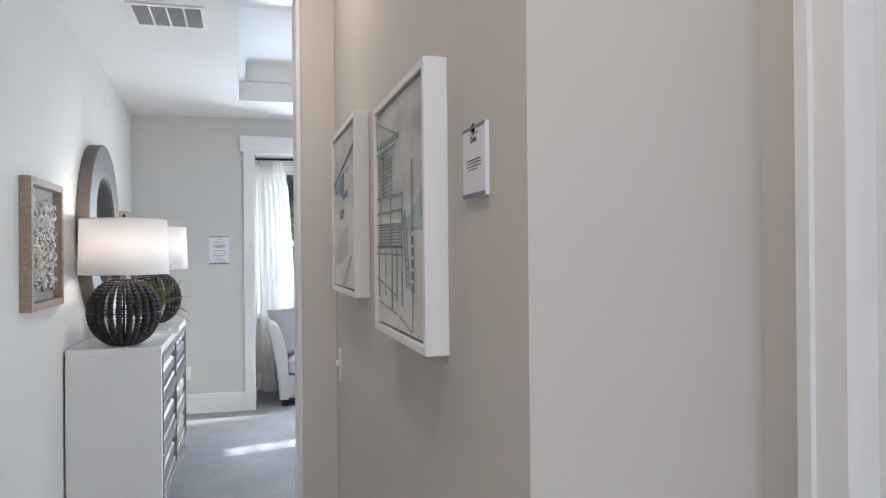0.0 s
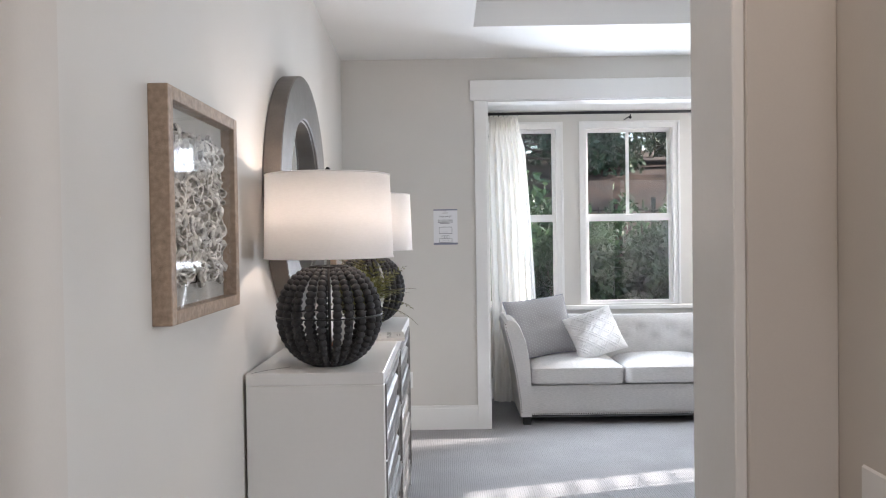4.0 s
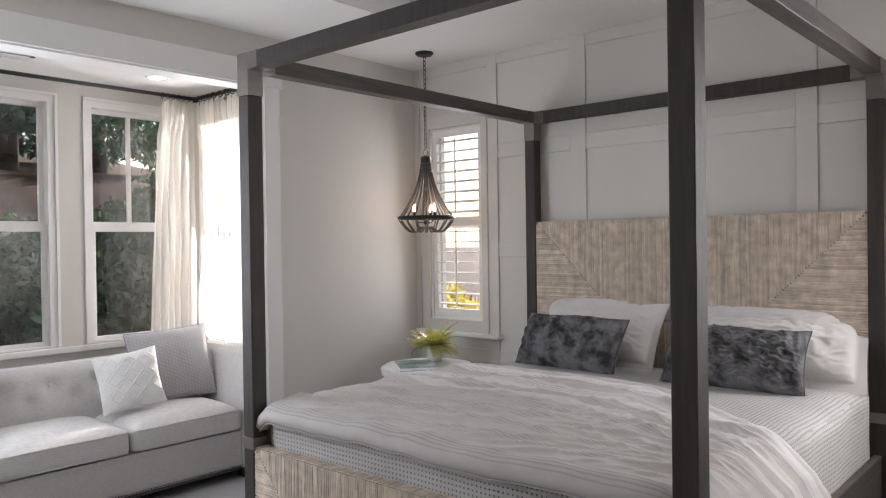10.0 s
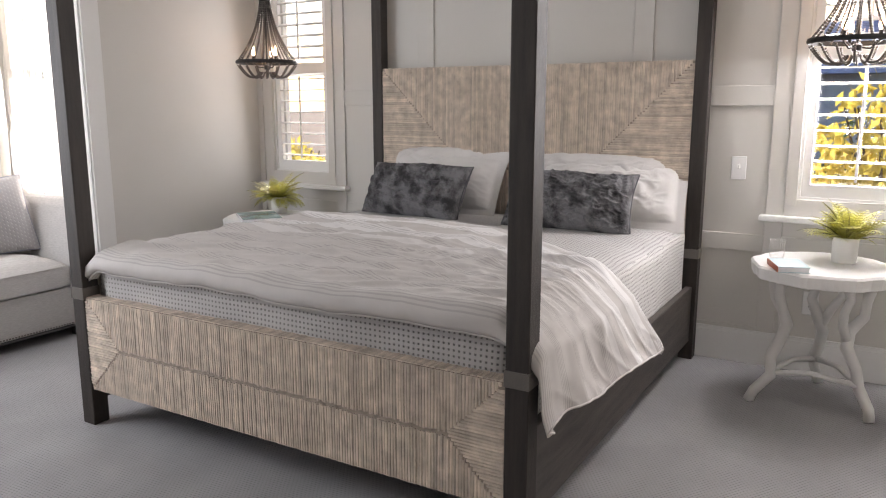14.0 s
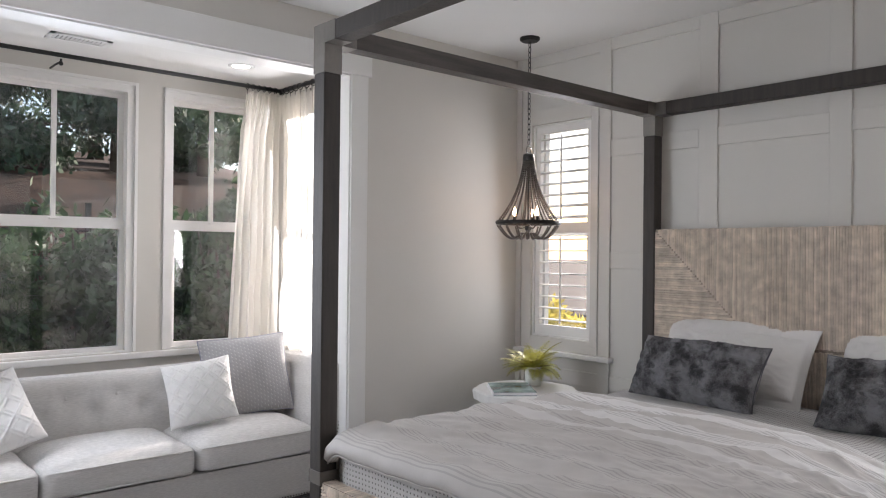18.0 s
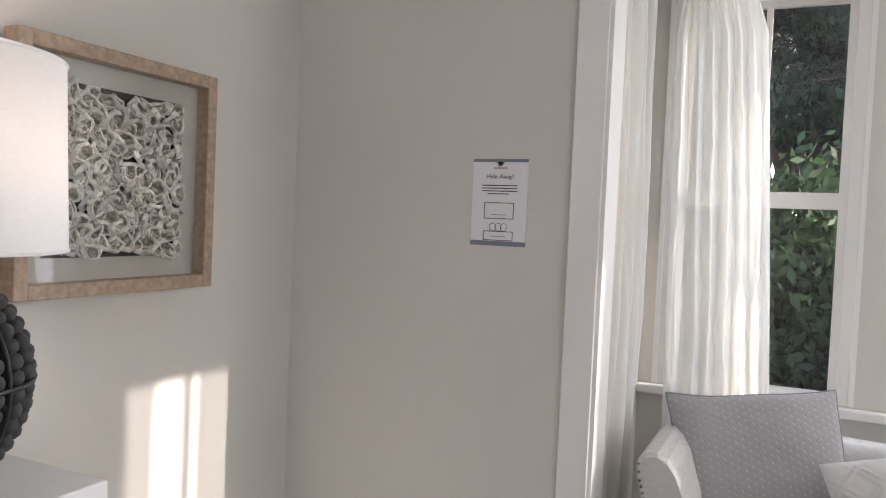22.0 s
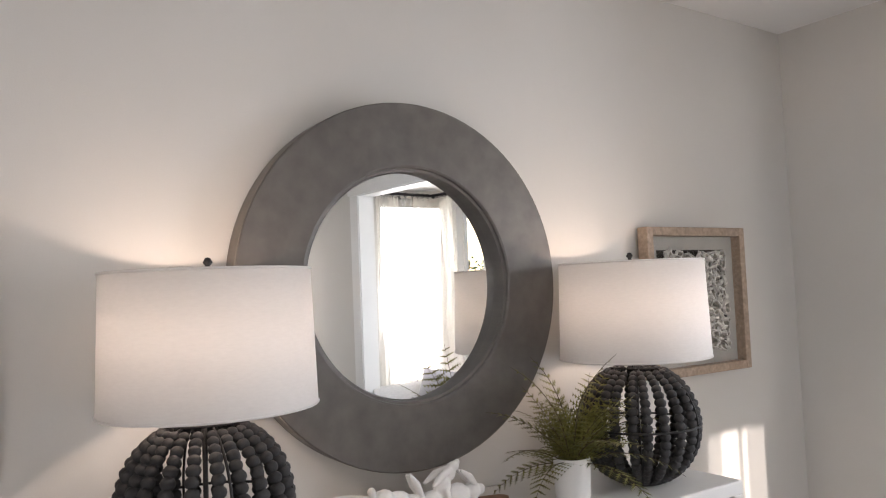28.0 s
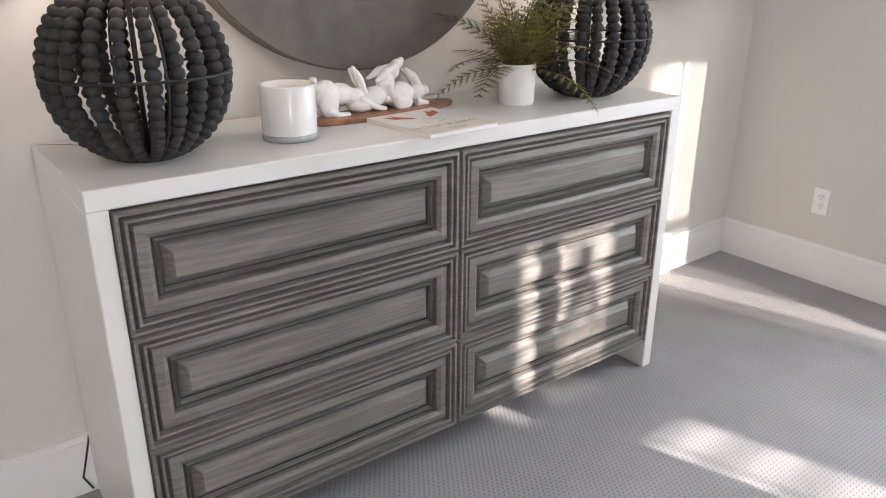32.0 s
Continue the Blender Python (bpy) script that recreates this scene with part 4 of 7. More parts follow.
def dresser():
    X0, Y0, L, D, HT, T = 0.010, 4.488, 1.795, 0.478, 0.976, 0.043
    d = thing("dresser", "white waterfall dresser with six grey-washed moulded drawers", "dresser", (X0, Y0, 0))
    part("top", box(0, D, 0, L, HT - T, HT, 0.003), M_LACQUER, d)
    part("side_panel", box(0, D, 0, T, 0, HT - T, 0.003), M_LACQUER, d)
    part("side_panel", box(0, D, L - T, L, 0, HT - T, 0.003), M_LACQUER, d)
    part("carcass", box(0.01, D - 0.045, T, L - T, 0.11, HT - T), M_DRAWER, d)
    prof = [(0, -0.02), (0, 0.006), (0.003, 0.010), (0.010, 0.010), (0.013, 0.003), (0.017, 0.003), (0.020, 0.009), (0.026, 0.009), (0.029, 0.001), (0.033, 0.001),
            (0.037, 0.006), (0.056, 0.0075), (0.066, 0.004), (0.069, -0.002), (0.074, -0.002), (0.077, 0.003), (0.081, 0.003), (0.084, -0.005), (0.088, -0.005), (0.108, 0.006)]
    y0, y1, z0, z1 = T + 0.003, L - T - 0.003, 0.108, HT - T - 0.006
    cols, rows = 2, 3
    w, h = (y1 - y0 - 0.006) / cols, (z1 - z0 - 0.008) / rows
    me = mesh_of("drawer", moulded_front(w, h, prof), [M_DRAWER, M_GLAZE])
    for c in range(cols):
        for r in range(rows):
            part("drawer", me, None, d, "grey-washed oak drawer front with mitred mouldings", m=pose(D - 0.015, y0 + c * (w + 0.006), z0 + r * (h + 0.004)))
    part("bumper", lathe([(0, 0), (0.011, 0), (0.011, 0.008), (0, 0.009)], 16), M_PLASTIC, d, "small white plastic bumper", True, pose(D - 0.01, T + 0.004, 0.87, -90, 0, 0))
    return d


dresser()


def table_lamp(at, label):
    lamp = thing("table_lamp", label, "table lamp", at, "lamps on the dresser")
    R, C, N = 0.180, 0.183, 22
    rnd = random.Random(17)
    bead = mesh_of("bead", ball(bmesh.new(), (0, 0, 0), 1.0, 2), M_BEAD, True)
    row = []
    a, k = -1.16, 0
    while a < 1.17:
        rb = 0.0095 + 0.0072 * math.cos(a)
        rr, zz = R * math.cos(a) ** 0.9, C + 0.184 * math.sin(a)
        row.append((rr, zz, rb))
        a += 1.5 * rb / 0.182
    cord = mesh_of("bead_string", tube([(r, 0, z) for r, z, q in row], 0.003, 5), M_IRON, True)
    for k in range(N):
        st = part("bead_string", cord, None, lamp, m=pose(0, 0, 0, 0, 0, 360 * (k + 0.5) / N + rnd.uniform(-2.4, 2.4)))
        for r, z, q in row:
            s = q * rnd.uniform(0.95, 1.05)
            part("bead", bead, None, st, m=pose(r, rnd.uniform(-0.001, 0.001), z) @ Matrix.Diagonal((s, s, s * 0.93, 1)))
    arc = [((R + 0.012) * math.cos(t), 0, C + 0.188 * math.sin(t)) for t in (-1.25 + 2.5 * i / 20 for i in range(21))]
    wire = mesh_of("wire", tube(arc, 0.0032, 6), M_IRON, True)
    for k in range(6):
        part("wire", wire, None, lamp, m=pose(0, 0, 0, 0, 0, 60 * k))
    for r, z in ((R + 0.013, C), (0.07, 0.008), (0.068, 0.362)):
        part("hoop", tube([(r * math.cos(t), r * math.sin(t), z) for t in (2 * math.pi * k / 40 for k in range(40))], 0.0035, 6, closed=True), M_IRON, lamp, smooth=True)
    part("stem", tube([(0, 0, 0.0), (0, 0, 0.42)], 0.006, 10), M_IRON, lamp, smooth=True)
    part("base_plate", lathe([(0, 0), (0.072, 0), (0.072, 0.006), (0, 0.007)], 28), M_IRON, lamp)
    z0, z1, r0, r1 = 0.394, 0.697, 0.238, 0.229
    part("shade", lathe([(r0, z0), (r1, z1), (r1 - 0.003, z1), (r0 - 0.003, z0), (r0, z0)], 64), M_SHADE, lamp, "white linen drum shade", True)
    part("shade_rim", tube([(r1 * math.cos(t), r1 * math.sin(t), z1) for t in (2 * math.pi * k / 48 for k in range(48))], 0.003, 6, closed=True), M_SHADE, lamp, smooth=True)
    part("shade_rim", tube([(r0 * math.cos(t), r0 * math.sin(t), z0) for t in (2 * math.pi * k / 48 for k in range(48))], 0.003, 6, closed=True), M_SHADE, lamp, smooth=True)
    for k in range(3):
        t = 2.094 * k
        part("spider_arm", tube([(0, 0, 0.675), (r1 * math.cos(t), r1 * math.sin(t), 0.675)], 0.002, 6), M_IRON, lamp)
    part("harp", tube([(0.05 * math.sin(t), 0, 0.56 - 0.115 * math.cos(t)) for t in (2 * math.pi * k / 20 for k in range(20))], 0.002, 6, closed=True), M_IRON, lamp, smooth=True)
    part("finial", lathe([(0, 0.70), (0.008, 0.702), (0.005, 0.71), (0.011, 0.718), (0.006, 0.728), (0, 0.73)], 16), M_IRON, lamp, smooth=True)
    part("bulb", lathe([(0, 0.44), (0.014, 0.445), (0.016, 0.47), (0.03, 0.51), (0.026, 0.535), (0, 0.55)], 16), M_WAX, lamp, smooth=True)
    return lamp


TA, TB = (0.275, 4.678, 0.976), (0.285, 6.050, 0.976)
lamp_a = table_lamp(TA, "lit lamp with charcoal bead globe and white drum shade")
copy_thing(lamp_a, pose(*TB, 0, 0, 20))
for piece in lamp_a.children:      # this lamp's shade sits a little askew
    if piece.name.startswith(("shade", "spider_arm", "harp", "finial", "bulb")):
        piece.location.y += 0.016
for at in (TA, TB):
    bulb_lamp("lamp_bulb", (at[0], at[1], at[2] + 0.58), 1.7, (1.0, 0.80, 0.64), 0.03)


def round_mirror():
    m = thing("wall_mirror", "round mirror in a wide brushed grey frame", "mirror", (0.0, 5.362, 1.628))
    part("frame", lathe([(0.544, 0.004), (0.544, 0.071), (0.541, 0.075), (0.358, 0.075), (0.352, 0.072), (0.350, 0.064), (0.342, 0.062), (0.340, 0.018), (0.340, 0.004)], 96, axis="x"), M_ZINC, m)
    part("edge_band", lathe([(0.5455, 0.003), (0.5455, 0.072), (0.5435, 0.072), (0.5435, 0.003), (0.5455, 0.003)], 96, axis="x"), M_ZINC_EDGE, m)
    part("mirror_glass", lathe([(0, 0.003), (0.338, 0.003), (0.338, -0.003), (0, -0.003)], 96, axis="x"), M_MIRROR, m, "clear silvered glass", m=pose(0.034, 0, 0, 0, 0, 2.9))
    for s in (-1, 1):
        part("wall_bracket", box(0.0, 0.005, s * 0.3 - 0.03, s * 0.3 + 0.03, 0.38, 0.42), M_IRON, m)
    return m


round_mirror()


def shell_picture(y0, y1, z0, z1, label, seed):
    rnd = random.Random(seed)
    w, h = y1 - y0, z1 - z0
    p = thing("shell_picture", label, "framed shell art", (0, y0, z0), "shell shadow boxes")
    f, dp = 0.034, 0.05
    for nm, b in (("frame_side", (0, dp, 0, f, 0, h)), ("frame_side", (0, dp, w - f, w, 0, h)), ("frame_top", (0, dp, f, w - f, h - f, h)), ("frame_bottom", (0, dp, f, w - f, 0, f))):
        part(nm, box(*b, 0.002), M_OAKFRAME, p)
    part("backing", box(0.002, 0.008, f, w - f, f, h - f), M_BACKING, p)
    my, mz = 0.105, 0.10
    # added dark sheet: the shade in the gaps between shells, as colour
    part("shell_gap_shade", box(0.008, 0.011, my - 0.012, w - my + 0.012, mz - 0.012, h - mz + 0.012), M_SHELLSHADE, p, "added dark sheet for the shade between the shells")
    shells = []
    for k in range(6):
        bm = bmesh.new()
        n, r = 12, rnd.uniform(0.023, 0.030)
        rings = []
        for q, (rad, up) in enumerate(((0.96, -0.002), (1.0, 0.003), (0.80, 0.012), (0.62, 0.010), (0.42, 0.001))):
            ring = []
            for i in range(n):
                t = 2 * math.pi * i / n
                rr = r * rad * (1 + 0.20 * math.sin(2 * t + k) + 0.10 * math.sin(5 * t + k * 2) + 0.05 * math.sin(9 * t + q))
                ring.append(bm.verts.new((up + 0.004 * math.sin(3 * t + k) + 0.006 * math.cos(t), rr * math.cos(t), 1.45 * rr * math.sin(t))))
            rings.append(ring)
        for a, b in zip(rings, rings[1:]):
            for i in range(n):
                fc = bm.faces.new((a[i], a[(i + 1) % n], b[(i + 1) % n], b[i]))
                # inside colour holds the dark spots and the hollow's shade
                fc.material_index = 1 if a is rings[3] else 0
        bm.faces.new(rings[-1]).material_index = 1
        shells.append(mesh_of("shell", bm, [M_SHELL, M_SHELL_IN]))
    nx, ny = 12, 12
    for i in range(nx):
        for j in range(ny):
            y = my + (i + 0.5 + rnd.uniform(-0.35, 0.35)) * (w - 2 * my) / nx
            z = mz + (j + 0.5 + rnd.uniform(-0.35, 0.35)) * (h - 2 * mz) / ny
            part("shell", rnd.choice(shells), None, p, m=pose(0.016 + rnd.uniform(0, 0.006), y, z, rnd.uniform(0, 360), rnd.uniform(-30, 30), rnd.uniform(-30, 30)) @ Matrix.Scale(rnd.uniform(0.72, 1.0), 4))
    g = part("glazing", box(0.041, 0.043, f, w - f, f, h - f), M_GLAZING, p)
    g.visible_shadow = False
    return p


shell_picture(6.407, 7.0, 1.235, 1.816, "oak shadow box filled with oyster shells by the corner", 4)
shell_picture(3.70, 4.295, 1.235, 1.82, "oak shadow box filled with oyster shells near the doorway", 9)


def frond(length, droop, lean, pairs, leaf, m_leaf, name="frond"):
    """A fern leaf: a bent stem along +x with pairs of toothed leaflets."""
    pts, v, f = [], [], []
    a, p = lean, Vector((0, 0, 0))
    n = pairs
    for i in range(n + 1):
        pts.append(p.copy())
        p = p + Vector((math.cos(a), 0, math.sin(a))) * (length / n)
        a -= droop / n
    for i in range(n):
        t = i / n
        L = leaf * math.sin(math.pi * (0.16 + 0.80 * t)) ** 0.8 * (1 - 0.35 * t)
        d = (pts[i + 1] - pts[i]).normalized()
        up = Vector((-d.z, 0, d.x))
        for s in (-1, 1):
            base = pts[i] + d * (0.004 if s > 0 else 0)
            o = (Vector((0, s, 0)) * 0.9 + d * 0.42 - up * 0.12).normalized()
            for q in range(4):
                c = base + o * L * (0.2 + 0.21 * q)
                ln = L * (0.27 - 0.04 * q)
                for sd in (-1, 1):
                    tip = c + (d * sd * 0.85 + o * 0.55) * ln
                    k = len(v)
                    v += [c - o * ln * 0.28, tip, c + o * ln * 0.42 + up * 0.001]
                    f.append((k, k + 1, k + 2))
            k = len(v)
            wd = d * 0.0035
            v += [base - wd, base + o * L + up * 0.001, base + wd]
            f.append((k, k + 1, k + 2))
    me = raw_mesh(name, v, f, m_leaf)
    return me, pts


def potted_fern(at, label, r, h, n, length, m_leaf, seed, cat="potted plant", lens=1.0, lean=(0.55, 1.2), droop=(0.7, 1.7)):
    rnd = random.Random(seed)
    p = thing("potted_fern", label, cat, at)
    part("pot", lathe([(0, 0), (r * 0.9, 0), (r * 0.94, 0.004), (r, h - 0.003), (r - 0.002, h), (r - 0.006, h), (r - 0.008, h - 0.02), (0, h - 0.022)], 40), M_CERAMIC, p, "plain white ceramic pot", True)
    part("soil", lathe([(0, h - 0.018), (r - 0.009, h - 0.018)], 24), M_MULCH, p)
    kinds = []
    for k in range(5):
        me, pts = frond(length * rnd.uniform(0.75, 1.15), rnd.uniform(*droop), rnd.uniform(*lean), 12, 0.05 * lens, m_leaf)
        st = mesh_of("stalk", tube(pts, [0.0022 * (1 - 0.8 * i / len(pts)) for i in range(len(pts))], 5), M_STEM)
        kinds.append((me, st))
    for i in range(n):
        me, st = kinds[i % 5]
        az = 360 * i / n * 2.4 + rnd.uniform(-20, 20)
        m = pose(0.012 * math.cos(radians(az)), 0.012 * math.sin(radians(az)), h - 0.02, rnd.uniform(-22, 22), rnd.uniform(-26, 24), az) @ Matrix.Scale(rnd.uniform(0.72, 1.1), 4)
        fr = part("frond", me, None, p, m=m)
        part("stalk", st, None, fr)
    return p


potted_fern((0.275, 5.765, 0.976), "green fern in a white ceramic pot on the dresser", 0.056, 0.118, 44, 0.33, M_FERN, 5, lens=1.6, lean=(0.45, 1.4), droop=(0.4, 1.25))


def candle():
    c = thing("candle", "white jar candle with a clear glass base", "candle", (0.305, 5.005, 0.976))
    c.scale = (1.16, 1.16, 1.16)
    part("jar", lathe([(0.0565, 0.014), (0.057, 0.11), (0.055, 0.113), (0.052, 0.11), (0.0515, 0.094)], 40), M_WAX, c, smooth=True)
    part("wax", lathe([(0, 0.094), (0.0518, 0.094)], 40), M_WAX, c)
    part("glass_base", lathe([(0, 0.0), (0.054, 0.0), (0.0568, 0.003), (0.0568, 0.0142), (0, 0.0142)], 40), M_GLASSFOOT, c, "thick clear glass foot", True)
    part("wick", tube([(0, 0, 0.094), (0.002, 0, 0.104)], 0.001, 5), M_INK, c)


candle()


def rabbit_group():
    b = thing("wooden_board", "slim walnut serving board under the rabbits", "wooden board", (0.19, 5.355, 0.976), "", 96)
    bm = lathe([(0, 0), (0.06, 0.0), (0.062, 0.003), (0.062, 0.012), (0.06, 0.015), (0, 0.015)], 40)
    bmesh.ops.scale(bm, vec=(4.0, 1, 1), verts=bm.verts)
    part("board", bm, M_WALNUT, b, smooth=False)

    def rabbit(at, turn, shapes, tubes, label):
        bm = bmesh.new()
        for c, r in shapes:
            ball(bm, c, r, 2)
        for pts, rad in tubes:
            tube(pts, rad, 8, bm)
        ob = tagged(new("rabbit_figurine", mesh_of("rabbit_figurine", bm, M_CERAMIC, True)), label, "figurine", "white rabbits on the board")
        ob.matrix_basis = pose(at[0], at[1] + 0.005, at[2], 0, 0, turn) @ Matrix.Scale(1.22, 4)
        md = ob.modifiers.new("blend", "REMESH")
        md.mode, md.voxel_size, md.use_smooth_shade = "VOXEL", 0.0024, True
        sm = ob.modifiers.new("soften", "SMOOTH")
        sm.iterations, sm.factor = 4, 0.5

    # x runs along the board
    def ear(p, q, r, w=0.010):
        return ([p, tuple((a + b) / 2 + c for a, b, c in zip(p, q, (0, 0, 0.004))), q], [0.005, w, r])

    rabbit((0.185, 5.235, 0.985), 93, [((-0.058, 0, 0.05), (0.031, 0.026, 0.034)), ((-0.025, 0, 0.05), (0.036, 0.021, 0.024)), ((0.012, 0, 0.04), (0.030, 0.018, 0.020)), ((0.052, 0, 0.036), (0.021, 0.014, 0.014)), ((-0.088, 0, 0.082), (0.010, 0.010, 0.011)), ((-0.06, 0.016, 0.03), (0.024, 0.011, 0.028)), ((-0.06, -0.016, 0.03), (0.024, 0.011, 0.028))],
           [([(-0.065, 0.018, 0.02), (-0.04, 0.02, 0.007), (-0.01, 0.02, 0.006)], [0.010, 0.008, 0.006]), ([(-0.065, -0.018, 0.02), (-0.04, -0.02, 0.007), (-0.01, -0.02, 0.006)], [0.010, 0.008, 0.006]), ([(0.02, -0.013, 0.035), (0.055, -0.018, 0.016), (0.088, -0.018, 0.006)], [0.010, 0.007, 0.006]), ([(0.02, 0.013, 0.035), (0.055, 0.018, 0.016), (0.088, 0.018, 0.006)], [0.010, 0.007, 0.006]), ([(-0.08, 0, 0.06), (-0.088, 0, 0.08)], [0.008, 0.007]), ear((0.042, -0.008, 0.044), (0.002, -0.014, 0.108), 0.004), ear((0.042, 0.008, 0.044), (0.012, 0.014, 0.10), 0.004)], "white ceramic rabbit stretching forward with raised haunches")
    rabbit((0.18, 5.34, 0.985), 95, [((-0.055, 0, 0.022), (0.040, 0.022, 0.020)), ((-0.02, 0, 0.034), (0.034, 0.020, 0.024)), ((0.014, 0, 0.058), (0.024, 0.018, 0.030)), ((0.036, 0, 0.086), (0.017, 0.013, 0.018)), ((0.048, 0, 0.100), (0.016, 0.012, 0.013)), ((0.060, 0, 0.108), (0.008, 0.007, 0.008))],
           [([(0.012, -0.013, 0.06), (0.022, -0.017, 0.03), (0.045, -0.017, 0.006)], [0.010, 0.007, 0.006]), ([(0.012, 0.013, 0.06), (0.022, 0.017, 0.03), (0.045, 0.017, 0.006)], [0.010, 0.007, 0.006]), ear((0.036, 0.008, 0.098), (-0.028, 0.014, 0.072), 0.004), ear((0.036, -0.008, 0.098), (-0.024, -0.014, 0.068), 0.004)], "white ceramic rabbit arching its back with lifted head")
    rabbit((0.18, 5.425, 0.985), 97, [((-0.02, 0, 0.032), (0.038, 0.026, 0.032)), ((0.028, 0, 0.034), (0.024, 0.019, 0.022)), ((0.052, 0, 0.034), (0.018, 0.013, 0.014)), ((-0.025, -0.020, 0.016), (0.028, 0.011, 0.016)), ((-0.056, 0, 0.026), (0.010, 0.010, 0.010))],
           [([(0.02, -0.013, 0.012), (0.055, -0.016, 0.006)], [0.009, 0.006]), ([(0.02, 0.013, 0.012), (0.055, 0.016, 0.006)], [0.009, 0.006]), ear((0.04, -0.008, 0.044), (-0.014, -0.012, 0.092), 0.004), ear((0.042, 0.010, 0.044), (-0.004, 0.015, 0.088), 0.004)], "white ceramic rabbit crouching with upright ears")


rabbit_group()


def picture_book():
    b = thing("picture_book", "thin cream paperback with rust drawings on its cover", "book", (0.375, 5.375, 0.976), "", 4)
    hw, hl = 0.135, 0.115     # x towards the front, y along the dresser
    part("page_block", box(-hw + 0.002, hw - 0.002, -hl + 0.002, hl - 0.002, 0.002, 0.010), M_PAPER, b)
    part("cover", box(-hw, hw, -hl, hl, 0.010, 0.0118), M_COVER, b)
    part("back_cover", box(-hw, hw, -hl, hl, 0.0, 0.0018), M_COVER, b)
    part("spine", box(-hw, hw, -hl - 0.001, -hl + 0.001, 0.0, 0.0118), M_COVER, b)
    text_part("YOGA BUNNY", 0.031, pose(0.075, 0.0, 0.0121, 0, 0, 90), M_BACKING, b, "title")
    for k, (y, s) in enumerate(((-0.055, 1), (0.06, -1))):
        pts = [(-0.10, y - 0.03 * s), (-0.085, y - 0.005 * s), (-0.11, y), (-0.08, y + 0.008 * s), (-0.055, y + 0.03 * s), (-0.03, y + 0.035 * s), (-0.05, y), (-0.06, y - 0.02 * s)]
        bm = bmesh.new()
        bm.faces.new([bm.verts.new((px, py, 0.0121)) for px, py in pts])
        part("cover_drawing", bm, M_RUST, b)
    bm = tube([(-0.03, 0.0, 0.012), (0.0, -0.02, 0.012), (0.02, -0.035, 0.012), (0.03, 0.0, 0.012), (0.02, 0.035, 0.012), (0.0, 0.02, 0.012), (-0.03, 0.0, 0.012)], 0.0007, 4)
    part("cover_drawing", bm, M_BACKING, b)
    for k in range(2):
        part("lettering_bar", box(0.1 + 0.012 * k, 0.104 + 0.012 * k, -0.03, 0.03, 0.0118, 0.0121), M_BACKING, b)


picture_book()


def power_cord():
    c = thing("extension_cable", "dark lamp cord hanging behind the dresser", "cable", (0, 0, 0))
    part("cord", tube([(0.14, 4.62, 0.974), (0.07, 4.56, 0.974), (0.03, 4.50, 0.974), (0.012, 4.515, 0.95), (0.012, 4.52, 0.5), (0.012, 4.51, 0.25), (0.02, 4.475, 0.12), (0.03, 4.455, 0.06), (0.024, 4.475, 0.012)], 0.003, 6), M_SLOT, c, smooth=True)


power_cord()


def wall_card(m, w, h, label, kind):
    c = thing("information_card", label, "sign")
    c.matrix_basis = m     # x across, z up, -y towards the viewer
    part("card", box(-w / 2, w / 2, -0.006, 0, 0, h), M_PAPER, c)
    for z0, z1 in ((0, 0.055 * h), (0.965 * h, h)):
        part("border", box(-w / 2, w / 2, -0.007, -0.006, z0, z1), M_INKBLUE, c)
    part("round_mark", lathe([(0, 0), (0.009, 0), (0.009, 0.0012)], 20), M_INKBLUE, c, m=pose(0, -0.006, h * 0.955, 90))
    part("script_bar", box(-0.022, 0.022, -0.0068, -0.006, h * 0.885, h * 0.905), M_BACKING, c)
    text_part("Hide Away!" if kind == "plan" else "Quiet", 0.019 if kind == "plan" else 0.013, pose(0, -0.0064, h * 0.775, 90), M_INK, c, "heading")
    rnd = random.Random(3)
    for k in range(4):
        x = w * (0.32 - (0.1 if k == 3 else 0))
        z = h * (0.69 - 0.032 * k) if kind == "plan" else h * (0.52 - 0.045 * k)
        part("text_line", box(-x, x - (0.05 * w if k == 3 else 0), -0.0066, -0.006, z, z + 0.011 * h), M_INK, c)
    if kind == "plan":
        for z0, z1, inner in ((0.31, 0.50, 0), (0.06, 0.17, 1)):
            a, b, t = w * 0.27, h, 0.0022
            part("floor_plan", boxes((-a, a, -0.0068, -0.006, z0 * b, z0 * b + t), (-a, a, -0.0068, -0.006, z1 * b - t, z1 * b), (-a, -a + t, -0.0068, -0.006, z0 * b, z1 * b), (a - t, a, -0.0068, -0.006, z0 * b, z1 * b), (-a * 0.5, a * 0.5, -0.0066, -0.006, z0 * b + 0.012, z0 * b + 0.0135)), M_INK, c)
        for x in (-0.018, 0.0, 0.018):
            part("floor_plan", tube([(x + 0.010 * math.cos(t), -0.0062, h * 0.215 + 0.012 * math.sin(t)) for t in (2 * math.pi * k / 14 for k in range(14))], 0.0008, 4, closed=True), M_INK, c)
    return c


wall_card(pose(0.707, YN, 1.378), 0.178, 0.263, "white printed card with a floor plan on the wall", "plan")
wall_card(pose(1.25, 1.203, 1.559, 0, 0, -90), 0.108, 0.104, "white printed card on the beige hall wall", "text")


